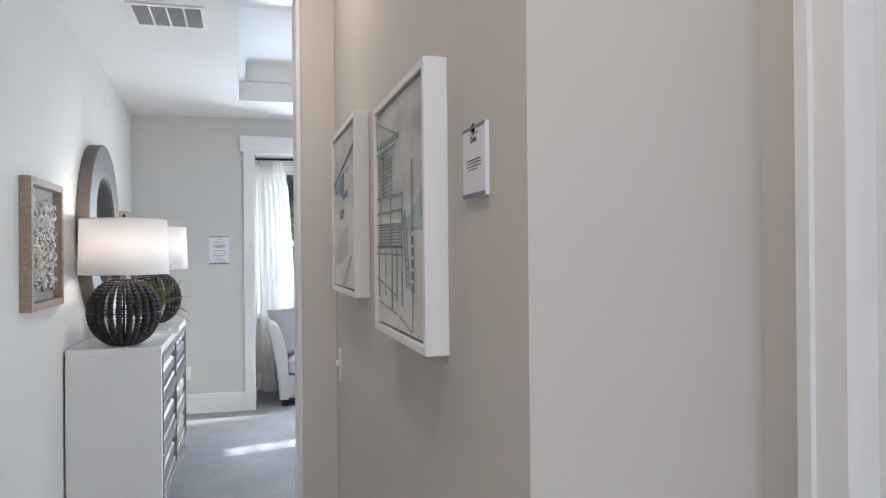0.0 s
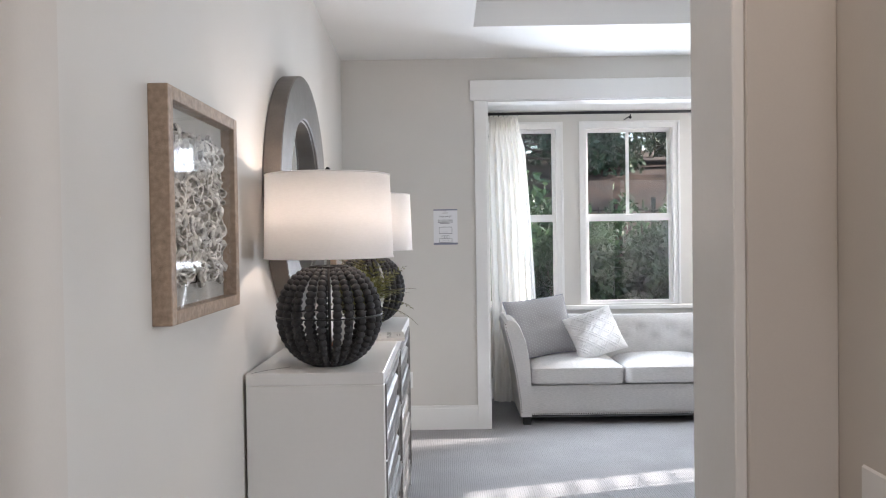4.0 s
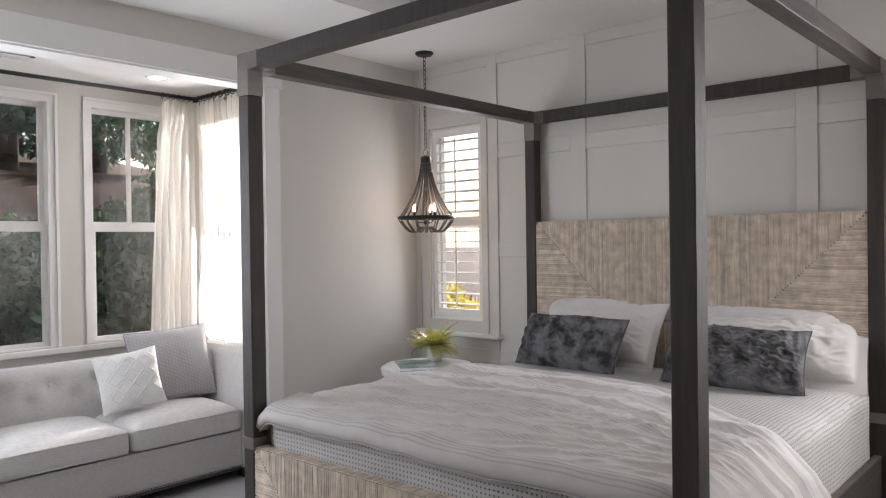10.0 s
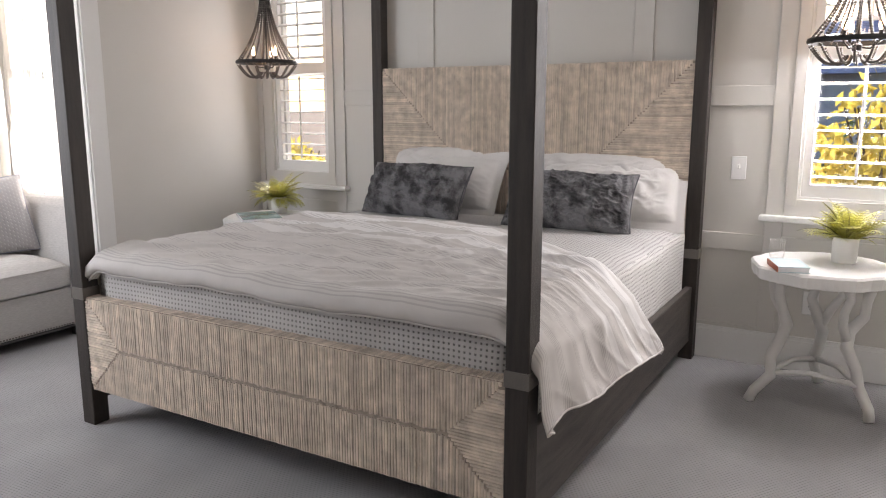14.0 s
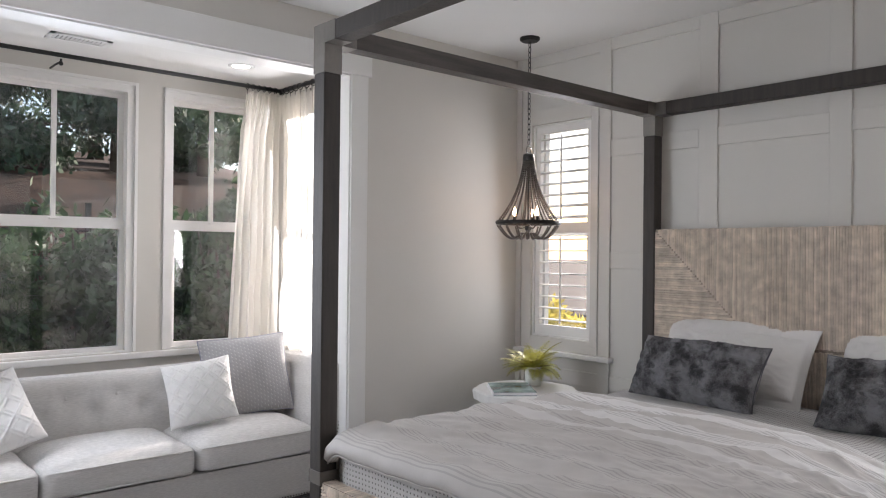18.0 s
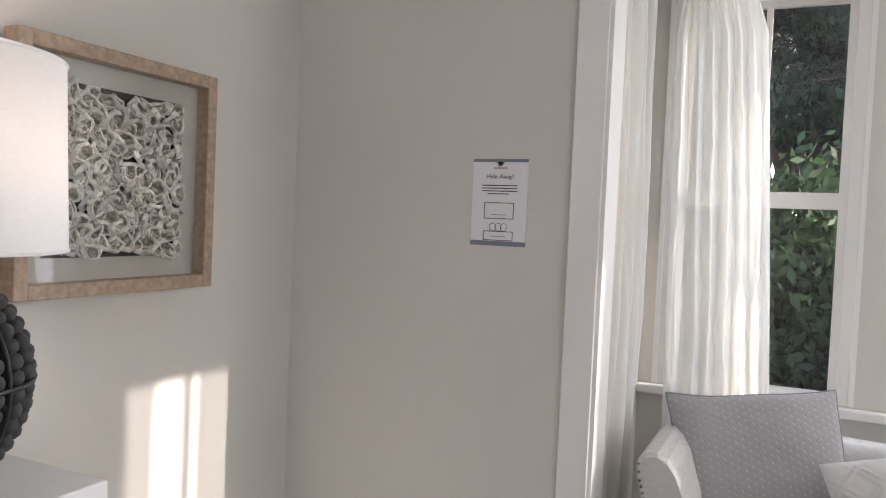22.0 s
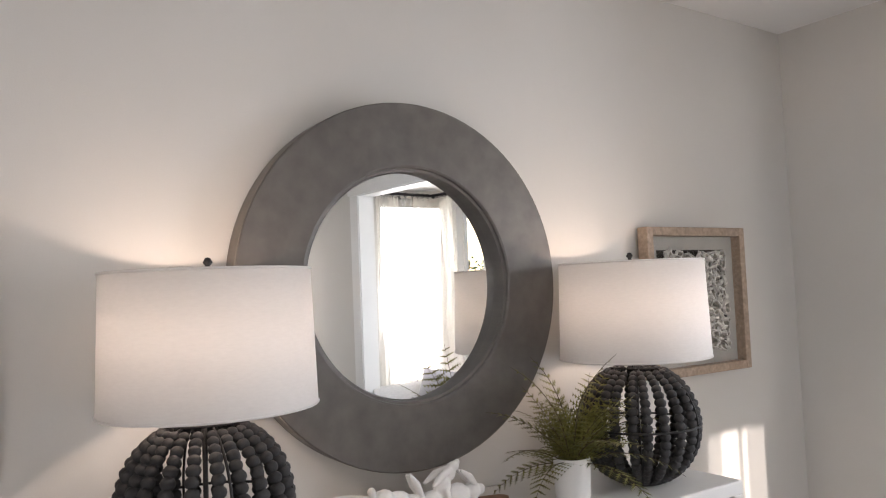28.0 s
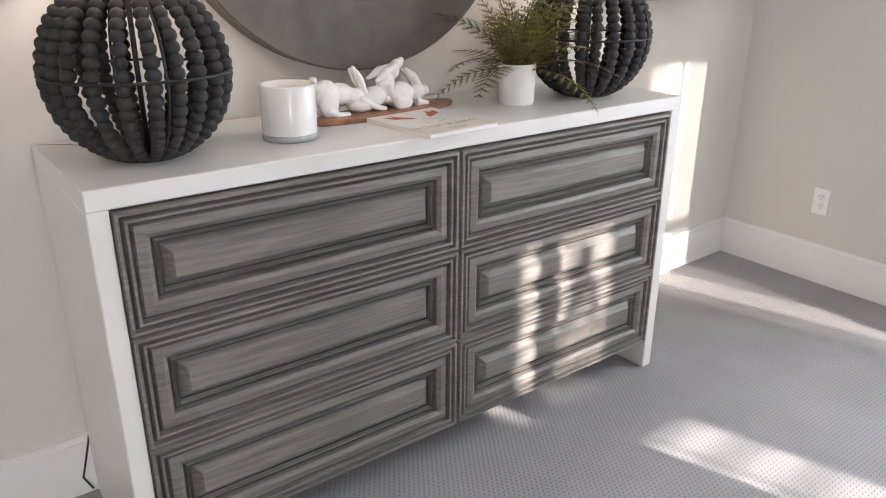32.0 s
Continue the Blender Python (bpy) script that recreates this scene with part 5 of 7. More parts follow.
# ---- pictures in the hall ----
def canvas(y0, y1, z0, z1, label, kind):
    w, h = y1 - y0, z1 - z0
    p = thing("canvas_picture", label, "painting")
    p.matrix_basis = pose(1.25, y1, z0, 0, 0, -90)     # x across to the south, -y out
    f, d = 0.016, 0.042
    part("frame", boxes((0, f, -d, 0, 0, h), (w - f, w, -d, 0, 0, h), (f, w - f, -d, 0, h - f, h), (f, w - f, -d, 0, 0, f), bevel=0.0015), M_WHITE, p)
    part("shadow_gap", box(f, w - f, -d + 0.014, -d + 0.016, f, h - f), M_INK, p)
    g = f + 0.005
    part("sky", box(g, w - g, -d + 0.006, -d + 0.014, h * 0.48, h - g), M_SKYGREY, p)
    part("sand", box(g, w - g, -d + 0.006, -d + 0.014, g, h * 0.48), M_SAND, p)
    layer = [-d + 0.0045]
    def stroke(x0, z0, x1, z1, t, material):
        n = Vector((z1 - z0, 0, x0 - x1)).normalized() * t / 2
        layer[0] -= 0.00003
        o = layer[0]
        bm = bmesh.new()
        vs = [(x0 + n.x, z0 + n.z), (x0 - n.x, z0 - n.z), (x1 - n.x, z1 - n.z), (x1 + n.x, z1 + n.z)]
        q = [bm.verts.new((max(g, min(w - g, x)), o, max(g, min(h - g, z)))) for x, z in vs]
        bm.faces.new(q)
        r = bmesh.ops.extrude_face_region(bm, geom=bm.faces[:])
        bmesh.ops.translate(bm, vec=(0, 0.0015, 0), verts=[e for e in r["geom"] if isinstance(e, bmesh.types.BMVert)])
        part("brush_stroke", bm, material, p)
    rnd = random.Random(len(label))
    def across(u):
        s = 1.35 * u / (1 + 0.35 * u)
        return 1.857 * s / (1 + 0.857 * s)
    def mark(a, material):
        sx, sz = (1.0, 0.88) if kind == "hut" else (0.9, 1.02)
        a = [across(sx * a[0]), sz * a[1] + 0.01, across(sx * a[2]), sz * a[3] + 0.01, a[4]]
        stroke(a[0] * w, a[1] * h, a[2] * w, a[3] * h, a[4] * 0.8, material)
    if kind == "hut":
        mark((0.02, 0.76, 1.0, 0.95, 0.014), M_PAINTBLUE)
        for k in range(8):
            x = 0.04 + 0.035 * k
            mark((x, 0.70 - 0.008 * k, x + 0.01, 0.765 + 0.007 * k, 0.009), M_PAINTBLUE)
        for a in ((0.26, 0.64, 0.27, 0.80, 0.03), (0.28, 0.64, 0.44, 0.66, 0.016), (0.42, 0.79, 0.44, 0.84, 0.008)):
            mark(a, M_PAINTBLUE)
        for k in range(9):
            mark((0.17 + 0.008 * k, 0.50, 0.15 + 0.018 * k, 0.54 + 0.01 * (k % 3), 0.005), M_PAINTGREEN)
        for k in range(11):
            mark((0.05 + 0.04 * k, 0.17 + 0.008 * k, 0.055 + 0.04 * k, 0.32 + 0.014 * k, 0.006), M_SKYLIGHT)
        for k in range(10):
            mark((0.22 + 0.035 * k, 0.05 + 0.02 * k, 0.34 + 0.035 * k, 0.06 + 0.02 * k, 0.003), M_BACKING)
    else:
        for k in range(8):
            mark((0.40 + 0.05 * k, 0.425 + 0.011 * k, 0.98, 0.425 + 0.017 * k, 0.011), M_SEAHAZE)
        # roof, cabin, rails, deck, legs and stair of the tower
        for a in ((0.02, 0.91, 0.02, 0.80, 0.004), (0.02, 0.90, 0.32, 0.79, 0.003), (0.0, 0.79, 0.34, 0.785, 0.012), (0.0, 0.755, 0.28, 0.755, 0.006), (0.04, 0.55, 0.045, 0.75, 0.005), (0.10, 0.56, 0.105, 0.75, 0.004), (0.22, 0.55, 0.225, 0.75, 0.005),
                  (0.02, 0.565, 0.40, 0.555, 0.005), (0.02, 0.50, 0.40, 0.495, 0.004), (0.02, 0.45, 0.40, 0.44, 0.005), (0.02, 0.355, 0.42, 0.35, 0.006), (0.02, 0.325, 0.42, 0.32, 0.005), (0.40, 0.33, 0.405, 0.56, 0.006), (0.20, 0.34, 0.205, 0.56, 0.005), (0.06, 0.34, 0.06, 0.56, 0.004),
                  (0.42, 0.49, 0.50, 0.20, 0.004), (0.47, 0.49, 0.57, 0.20, 0.004), (0.04, 0.14, 0.04, 0.34, 0.006), (0.12, 0.15, 0.125, 0.34, 0.005), (0.22, 0.10, 0.225, 0.34, 0.012), (0.30, 0.14, 0.305, 0.34, 0.007), (0.40, 0.13, 0.405, 0.34, 0.008), (0.0, 0.22, 0.3, 0.16, 0.003), (0.05, 0.12, 0.3, 0.09, 0.003)):
            mark(a, M_PAINTGREEN)
        for k in range(9):
            mark((0.06, 0.58 + 0.019 * k, 0.24 - 0.02 * (k % 3), 0.58 + 0.019 * k, 0.002), M_PAINTGREEN)
            mark((0.44 + 0.009 * k, 0.46 - 0.031 * k, 0.495 + 0.009 * k, 0.46 - 0.031 * k, 0.003), M_PAINTGREEN)
        for k in range(7):
            mark((0.03, 0.36 + 0.013 * k, 0.4, 0.355 + 0.013 * k, 0.0015), M_PAINTBLUE)
        mark((0.65, 0.42, 0.65, 0.66, 0.004), M_PAINTBLUE)
        for k in range(6):
            mark((0.65, 0.19 + 0.042 * k, 0.65, 0.222 + 0.042 * k, 0.022 - 0.0025 * k), M_PAINTBLUE)
        mark((0.65, 0.05, 0.655, 0.19, 0.002), M_PAINTBLUE)
        mark((0.36, 0.085, 0.62, 0.045, 0.006), M_BACKING)
    return p


canvas(2.172, 2.70, 1.355, 1.862, "framed canvas of a grey beach hut and steps", "hut")
canvas(1.366, 1.864, 1.304, 1.806, "framed canvas of a green lifeguard tower", "tower")
# unseen recessed lights, added to give the hall warm light
for y in (2.35, 0.6):
    c = thing("recessed_light", "added lit recessed light, out of view in the hall ceiling", "ceiling light", (0.85, y, H), "hall ceiling lights")
    part("trim_ring", lathe([(0.05, -0.001), (0.055, -0.006), (0.075, -0.005), (0.078, 0.0)], 32), M_PLASTIC, c, smooth=True)
    part("lens", lathe([(0, -0.002), (0.05, -0.002)], 32), M_CAN, c)
    area_lamp("hall_fill_can", (0.85, y, H - 0.02), (0.85, y + 0.01, 0), 0.1, 0.1, 1.6, (1.0, 0.80, 0.62))
# added fill lamp before the closed end wall, brightening the hall from behind
area_lamp("hall_fill", (0.8, -1.5, 1.5), (0.8, 2.0, 1.4), 1.3, 2.0, 5.8, (0.97, 0.97, 1.0))

# ---- soft shapes ----
def soft_box(w, d, h, r, crown=0.0, cuts=9, wob=0.0, seed=0, bm=None, at=(0, 0, 0)):
    """A padded block centred on x and y, standing on z = 0, with rounded edges and a crowned top."""
    b = bmesh.new()
    bmesh.ops.create_cube(b, size=2)
    bmesh.ops.subdivide_edges(b, edges=b.edges[:], cuts=cuts, use_grid_fill=True)
    hw, hd, hh = w / 2, d / 2, h / 2
    for v in b.verts:
        p = Vector((v.co.x * hw, v.co.y * hd, v.co.z * hh))
        c = Vector((max(-hw + r, min(hw - r, p.x)), max(-hd + r, min(hd - r, p.y)), max(-hh + r, min(hh - r, p.z))))
        e = p - c
        if e.length > 1e-9:
            m = max(abs(e.x), abs(e.y), abs(e.z))
            p = c + e.normalized() * m
        k = (1 - v.co.x ** 2) * (1 - v.co.y ** 2)
        if v.co.z > 0:
            p.z += crown * k ** 0.6
        if wob:
            p += Vector(noise.noise_vector(p * 5 + Vector((seed, seed * 2, 0)))) * wob
        v.co = p + Vector((at[0], at[1], at[2] + hh))
    return b


def pillow_mesh(name, w, h, t, material, seed, wrinkle=0.008, ear=0.05, n=28, flange=0.0, ribs=0, relief=0.0, puff=(2.6, 0.55)):
    """A stuffed cushion in the x-z plane, with its base edge at z = 0; y is its thickness."""
    verts, faces = [], []
    for side in (1, -1):
        base = len(verts)
        for j in range(n + 1):
            for i in range(n + 1):
                u, v = 2 * i / n - 1, 2 * j / n - 1
                x = w / 2 * u * (1 - ear * (1 - v * v) * abs(u))
                z = h / 2 * v * (1 - ear * (1 - u * u) * abs(v))
                if flange:
                    uu, vv = min(1, abs(u) / (1 - flange / w * 2)), min(1, abs(v) / (1 - flange / h * 2))
                else:
                    uu, vv = abs(u), abs(v)
                th = max(0.0, (1 - uu ** puff[0]) * (1 - vv ** puff[0])) ** puff[1]
                y = side * (t / 2 * th + 0.002)
                q = Vector((x * 6, z * 6, side * 3 + seed))
                y += side * wrinkle * th * (noise.noise(q) + 0.6 * noise.noise(q * 2.3) + 0.5 * (1 - abs(noise.noise(q * 1.7 + Vector((u * 2, v * 3, 5))))) ** 6)
                if relief:
                    y += side * relief * min(1, th * 2) * ((1 - abs(noise.noise(q * 3.1))) ** 5 + 0.7 * (1 - abs(noise.noise(q * 6.3))) ** 4)
                if ribs:
                    a, b = (u + v) * ribs, (u - v) * ribs
                    aa, bb = a % 1 - 0.5, b % 1 - 0.5
                    y += side * 0.007 * min(1, th * 2) * max(math.exp(-((abs(aa) - 0.11) / 0.05) ** 2), math.exp(-((abs(bb) - 0.11) / 0.05) ** 2))
                dr = 0.010 * noise.noise(Vector((x * 4, z * 4, seed + 9)))
                verts.append((x + dr, y, z + h / 2 + dr))
        for j in range(n):
            for i in range(n):
                a = base + j * (n + 1) + i
                q = (a, a + 1, a + n + 2, a + n + 1)
                faces.append(q if side < 0 else q[::-1])
    return raw_mesh(name, verts, faces, material, True)


def pillow(name, label, category, w, h, t, material, m, seed, group="", piping=None, **kw):
    p = thing(name, label, category, group=group)
    p.matrix_basis = m
    part("cover", pillow_mesh("cover", w, h, t, material, seed, **kw), None, p)
    if piping:
        ear = kw.get("ear", 0.05)
        loop = []
        for k in range(80):
            s = k / 20
            a = s % 1 * 2 - 1
            u, v = [(a, -1), (1, a), (-a, 1), (-1, -a)][int(s)]
            loop.append((w / 2 * u * (1 - ear * (1 - v * v) * abs(u)) + 0.010 * noise.noise(Vector((w / 2 * u * 4, h / 2 * v * 4, seed + 9))), 0, h / 2 + h / 2 * v * (1 - ear * (1 - u * u) * abs(v)) + 0.010 * noise.noise(Vector((w / 2 * u * 4, h / 2 * v * 4, seed + 9)))))
        part("piping", tube(loop, 0.0035, 6, closed=True), piping, p, smooth=True)
    return p


# ---- sofa ----
def sofa():
    cx, fy = 2.405, 7.575
    s = thing("sofa", "oatmeal linen three-seat sofa with flared nailhead arms", "sofa", (cx, fy, 0))
    D = 0.68
    part("base", soft_box(2.30, D - 0.03, 0.235, 0.018, 0, 5, at=(0, D / 2 + 0.012, 0.065)), M_LINEN, s, smooth=False)
    for k in range(3):
        w = 0.705
        part("seat_cushion", soft_box(w, 0.56, 0.145, 0.035, 0.05, 11, 0.006, k * 3, at=((k - 1) * (w + 0.008), 0.285, 0.298)), M_LINEN, s, smooth=True)
        for z in (0.318, 0.425):
            x0, x1 = (k - 1) * (w + 0.008) - w / 2 + 0.02, (k - 1) * (w + 0.008) + w / 2 - 0.02
            part("piping", tube([(x0, 0.012, z), ((x0 + x1) / 2, 0.004, z + (0.004 if z > 0.4 else 0)), (x1, 0.012, z)], 0.0042, 6), M_LINEN, s, smooth=True)
    # arms: a flared panel, swept along the depth
    for sx in (-1, 1):
        prof = [(1.065, 0.30), (1.075, 0.48), (1.105, 0.64), (1.15, 0.755), (1.175, 0.79), (1.205, 0.805), (1.24, 0.80), (1.258, 0.78), (1.262, 0.745), (1.225, 0.60), (1.185, 0.40), (1.158, 0.20), (1.15, 0.065), (1.065, 0.065)]
        bm = bmesh.new()
        rows = []
        for y, f in ((0.0, 0.985), (0.012, 1.0), (0.2, 1.0), (0.45, 1.0), (D - 0.02, 0.99), (D, 0.975)):
            rows.append([bm.verts.new((sx * (1.16 + (x - 1.16) * f), y, 0.065 + (z - 0.065) * f)) for x, z in prof])
        n = len(prof)
        for a, b in zip(rows, rows[1:]):
            for k in range(n):
                bm.faces.new((a[k], a[(k + 1) % n], b[(k + 1) % n], b[k]))
        bm.faces.new(rows[0]), bm.faces.new(rows[-1][::-1])
        part("arm", bm, M_LINEN, s, smooth=False)
        studs = bmesh.new()
        outer = [(1.255, 0.77), (1.25, 0.72), (1.215, 0.60), (1.175, 0.40), (1.148, 0.20), (1.141, 0.085)]
        pts = []
        for (xa, za), (xb, zb) in zip(outer, outer[1:]):
            k = max(1, int(math.hypot(xb - xa, zb - za) / 0.017))
            pts += [(xa + (xb - xa) * i / k, za + (zb - za) * i / k) for i in range(k)]
        for x, z in pts:
            ball(studs, (sx * x, -0.002, z), 0.0055, 1)
        part("nailheads", studs, M_BRACKET, s, "row of pewter nailheads", True)
    studs = bmesh.new()
    for k in range(134):
        ball(studs, (-1.13 + k * 0.017, 0.020, 0.082), 0.0055, 1)
    part("nailheads", studs, M_BRACKET, s, "row of pewter nailheads", True)
    # tufted back
    bm = bmesh.new()
    nu, nv = 72, 16
    W = 1.10
    tufts = [(x, z) for k, z in enumerate((0.66, 0.585)) for x in [(-0.9 + 0.257 * i + (0.128 if k else 0)) for i in range(8 - k)]]
    grid = []
    for j in range(nv + 1):
        row = []
        for i in range(nu + 1):
            u, f = 2 * i / nu - 1, j / nv
            x = u * W
            ztop = 0.765 + 0.035 * abs(u) ** 3
            z = 0.40 + f * (ztop - 0.40)
            y = 0.505 + 0.03 * f - 0.025 * math.sin(math.pi * f) - 0.10 * max(0, abs(u) - 0.86) / 0.14
            y += 0.03 * max(0.0, f - 0.9) / 0.1
            for tx, tz in tufts:
                d2 = (x - tx) ** 2 + (z - tz) ** 2
                y += 0.03 * math.exp(-d2 / 0.0015)
                y += 0.010 * math.exp(-((x - tx) ** 2) / 0.0001) * math.exp(-((z - tz + 0.05) ** 2) / 0.0016)
            row.append(bm.verts.new((x, y, z)))
        grid.append(row)
    back = [bm.verts.new((v.co.x, D, v.co.z + 0.0)) for v in grid[-1]]
    low = [bm.verts.new((v.co.x, D, 0.3)) for v in grid[-1]]
    for a, b in list(zip(grid, grid[1:])) + [(grid[-1], back), (back, low)]:
        for i in range(nu):
            bm.faces.new((a[i], a[i + 1], b[i + 1], b[i]))
    part("backrest", bm, M_LINEN, s, "button-tufted linen backrest", True)
    for tx, tz in tufts:
        part("button", ball(bmesh.new(), (tx, 0.532, tz), (0.010, 0.005, 0.010), 2), M_LINEN, s, smooth=True)
    for x in (-1.10, 1.10):
        for y in (0.05, D - 0.06):
            part("foot", box(x - 0.03, x + 0.03, y - 0.03, y + 0.03, 0, 0.066, 0.003), M_IRON, s)
    part("dust_cover", box(-1.13, 1.13, 0.03, D - 0.02, 0.055, 0.066), M_LINEN_DARK, s)
    return s


sofa()
GREY = "grey jacquard cushion with piped edges leaning on the sofa arm"
pillow("cushion", GREY, "cushion", 0.54, 0.49, 0.16, M_CUSH_GREY, pose(1.51, 7.88, 0.478, -24, -5, 18), 2, "sofa cushions", M_INKBLUE)
pillow("cushion", GREY, "cushion", 0.51, 0.47, 0.15, M_CUSH_GREY, pose(3.24, 7.96, 0.475, -20, -4, -14), 7, "sofa cushions", M_INKBLUE)
pillow("cushion", "small white cushion with raised lattice cords", "cushion", 0.40, 0.38, 0.13, M_CUSH_WHITE, pose(1.93, 7.75, 0.50, -30, -17, 6), 12, "sofa cushions", n=84, ribs=1.8)
pillow("cushion", "small white cushion with raised lattice cords", "cushion", 0.36, 0.345, 0.13, M_CUSH_WHITE, pose(2.905, 7.82, 0.50, -22, -7, -12), 15, "sofa cushions", n=84, ribs=1.8)


# ---- the bed ----
PX0, PX1, PY0, PY1, PW = 2.707, 4.877, 4.343, 6.421, 0.074


def strands(w, h, depth, pitch, name, seed):
    """Cords laid side by side round a panel: upright ones above and below a seam, level ones in the two mitred ends; y across, z up, -x out."""
    rnd = random.Random(seed)
    verts, faces = [], []
    mid = h / 2
    def cord(p, q, nrm, across):
        p, q = Vector(p), Vector(q)
        if (q - p).length < 0.012:
            return
        n = max(2, int((q - p).length / 0.07))
        k0 = len(verts)
        jit = rnd.uniform(-0.0012, 0.0026)
        ph = rnd.uniform(0, 6)
        for i in range(n + 1):
            c = p.lerp(q, i / n) + across * (0.0007 * math.sin(ph + i * 1.7) + rnd.uniform(-0.0008, 0.0008))
            for a, b in ((-0.5, 0), (-0.28, 0.8), (0.28, 0.8), (0.5, 0)):
                verts.append(c + across * a * pitch * 1.02 + nrm * (b * (depth + jit)))
        for i in range(n):
            for s in range(3):
                a = k0 + i * 4 + s
                faces.append((a, a + 1, a + 5, a + 4))
        faces.append((k0, k0 + 1, k0 + 2, k0 + 3))
        e = k0 + n * 4
        faces.append((e + 3, e + 2, e + 1, e))
    out, Y, Z = Vector((-1, 0, 0)), Vector((0, 1, 0)), Vector((0, 0, 1))
    ny = int(w / pitch)
    for i in range(ny):
        y = (i + 0.5) * w / ny
        u = min(y, w - y)
        cut = min(mid - 0.004, u)
        o = rnd.uniform(-0.004, 0.004)
        cord((0, y, h), (0, y, h - cut + o), out, Y)
        cord((0, y, 0), (0, y, cut - 0.006 + o), out, Y)
    nz = int(h / pitch)
    for j in range(nz):
        z = (j + 0.5) * h / nz
        c = min(z, h - z) - 0.004
        for y0, y1 in ((0, c), (w, w - c)):
            cord((0, y0, z), (0, y1 + rnd.uniform(-0.003, 0.003), z), out, Z)
    # top roll over the edge
    for i in range(ny):
        y = (i + 0.5) * w / ny
        cord((0.004, y, h - 0.001), (0.06, y, h - 0.001), Z, Y)
    return raw_mesh(name, verts, faces, M_ROPE)


def bed():
    b = thing("canopy_bed", "dark oak four-poster bed with woven rope head and foot", "bed", (PX0, PY0, 0))
    L, W, HT = PX1 - PX0 + PW, PY1 - PY0, 2.288
    for x in (0, L - PW):
        for y in (0, W - PW):
            part("post", box(x, x + PW, y, y + PW, 0, 2.106, 0.003), M_DARK, b)
            part("collar", box(x - 0.003, x + PW + 0.003, y - 0.003, y + PW + 0.003, 0.552, 0.602, 0.001), M_BRACKET, b, "pewter collar")
            part("corner_bracket", boxes((x - 0.002, x + PW + 0.002, y - 0.002, y + PW + 0.002, 2.106, HT + 0.002), (PW, PW + 0.07, y - 0.002, y + PW + 0.002, HT - 0.073, HT + 0.002) if x == 0 else (x - 0.07, x, y - 0.002, y + PW + 0.002, HT - 0.073, HT + 0.002), (x - 0.0015, x + PW + 0.0015, PW, PW + 0.07, HT - 0.073, HT + 0.0015) if y == 0 else (x - 0.0015, x + PW + 0.0015, y - 0.07, y, HT - 0.073, HT + 0.0015)), M_BRACKET, b, "pewter corner sleeve")
    for y in (0, W - PW):
        part("canopy_rail", box(PW + 0.07, L - PW - 0.07, y, y + PW, HT - 0.071, HT, 0.002), M_RAIL, b)
        part("side_rail", box(PW, L - PW, y + 0.02, y + 0.055, 0.10, 0.40, 0.003), M_RAIL, b)
    for x in (0, L - PW):
        part("canopy_rail", box(x, x + PW, PW + 0.07, W - PW - 0.07, HT - 0.071, HT, 0.002), M_DARK, b)
    iw = W - 2 * PW - 0.004
    y0 = PW + 0.002
    hb = part("headboard", box(0, 0.055, 0, iw, 0, 1.17), M_ROPE_CORE, b, "woven seagrass rope headboard", m=pose(L - PW + 0.012, y0, 0.40))
    tagged(part("rope_wrapping", strands(iw, 1.17, 0.0055, 0.0128, "rope_wrapping", 1), None, hb), "hand-laid cords meeting in mitres", kind="stuff")
    fb = part("footboard", box(0, 0.05, 0, iw, 0, 0.395), M_ROPE_CORE, b, "woven seagrass rope footboard", m=pose(0.008, y0, 0.165))
    tagged(part("rope_wrapping", strands(iw, 0.395, 0.0050, 0.0108, "rope_wrapping", 2), None, fb), "hand-laid cords meeting in mitres", kind="stuff")
    part("slat_deck", box(0.06, L - PW, 0.06, W - 0.06, 0.24, 0.27), M_RAIL, b)
    return b


bed()


def mattress_and_blanket():
    x0, x1, y0, y1 = PX0 + 0.065, PX1 + 0.005, PY0 + 0.062, PY1 - 0.062
    m = thing("mattress", "thick mattress under a waffle blanket", "mattress", ((x0 + x1) / 2, (y0 + y1) / 2, 0.27))
    part("ticking", soft_box(x1 - x0 - 0.02, y1 - y0 - 0.02, 0.40, 0.05, 0, 6), M_PILLOW, m, smooth=True)
    bl = thing("waffle_blanket", "pale grey waffle-weave blanket tucked over the mattress", "blanket", ((x0 + x1) / 2, (y0 + y1) / 2, 0.29))
    bm = soft_box(x1 - x0, y1 - y0 + 0.01, 0.425, 0.06, 0.012, 22, 0.010, 4)
    bmesh.ops.recalc_face_normals(bm, faces=bm.faces)
    # tone follows each face's direction: top, dim ends, lit long sides
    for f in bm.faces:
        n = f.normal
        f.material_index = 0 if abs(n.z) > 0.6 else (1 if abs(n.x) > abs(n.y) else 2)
    part("weave", bm, [M_WAFFLE, M_WAFFLE_DIM, M_WAFFLE_LIT], bl, smooth=True)


# lighter copy of the weave: light on the long sides, in the colour
M_WAFFLE_LIT = grid_mat("waffle_blanket_lit_side", (0.56, 0.55, 0.535), (0.2, 0.195, 0.19), (0.0185, 0.0185), 0.75, 0.95, 1.0, "xz")
mattress_and_blanket()


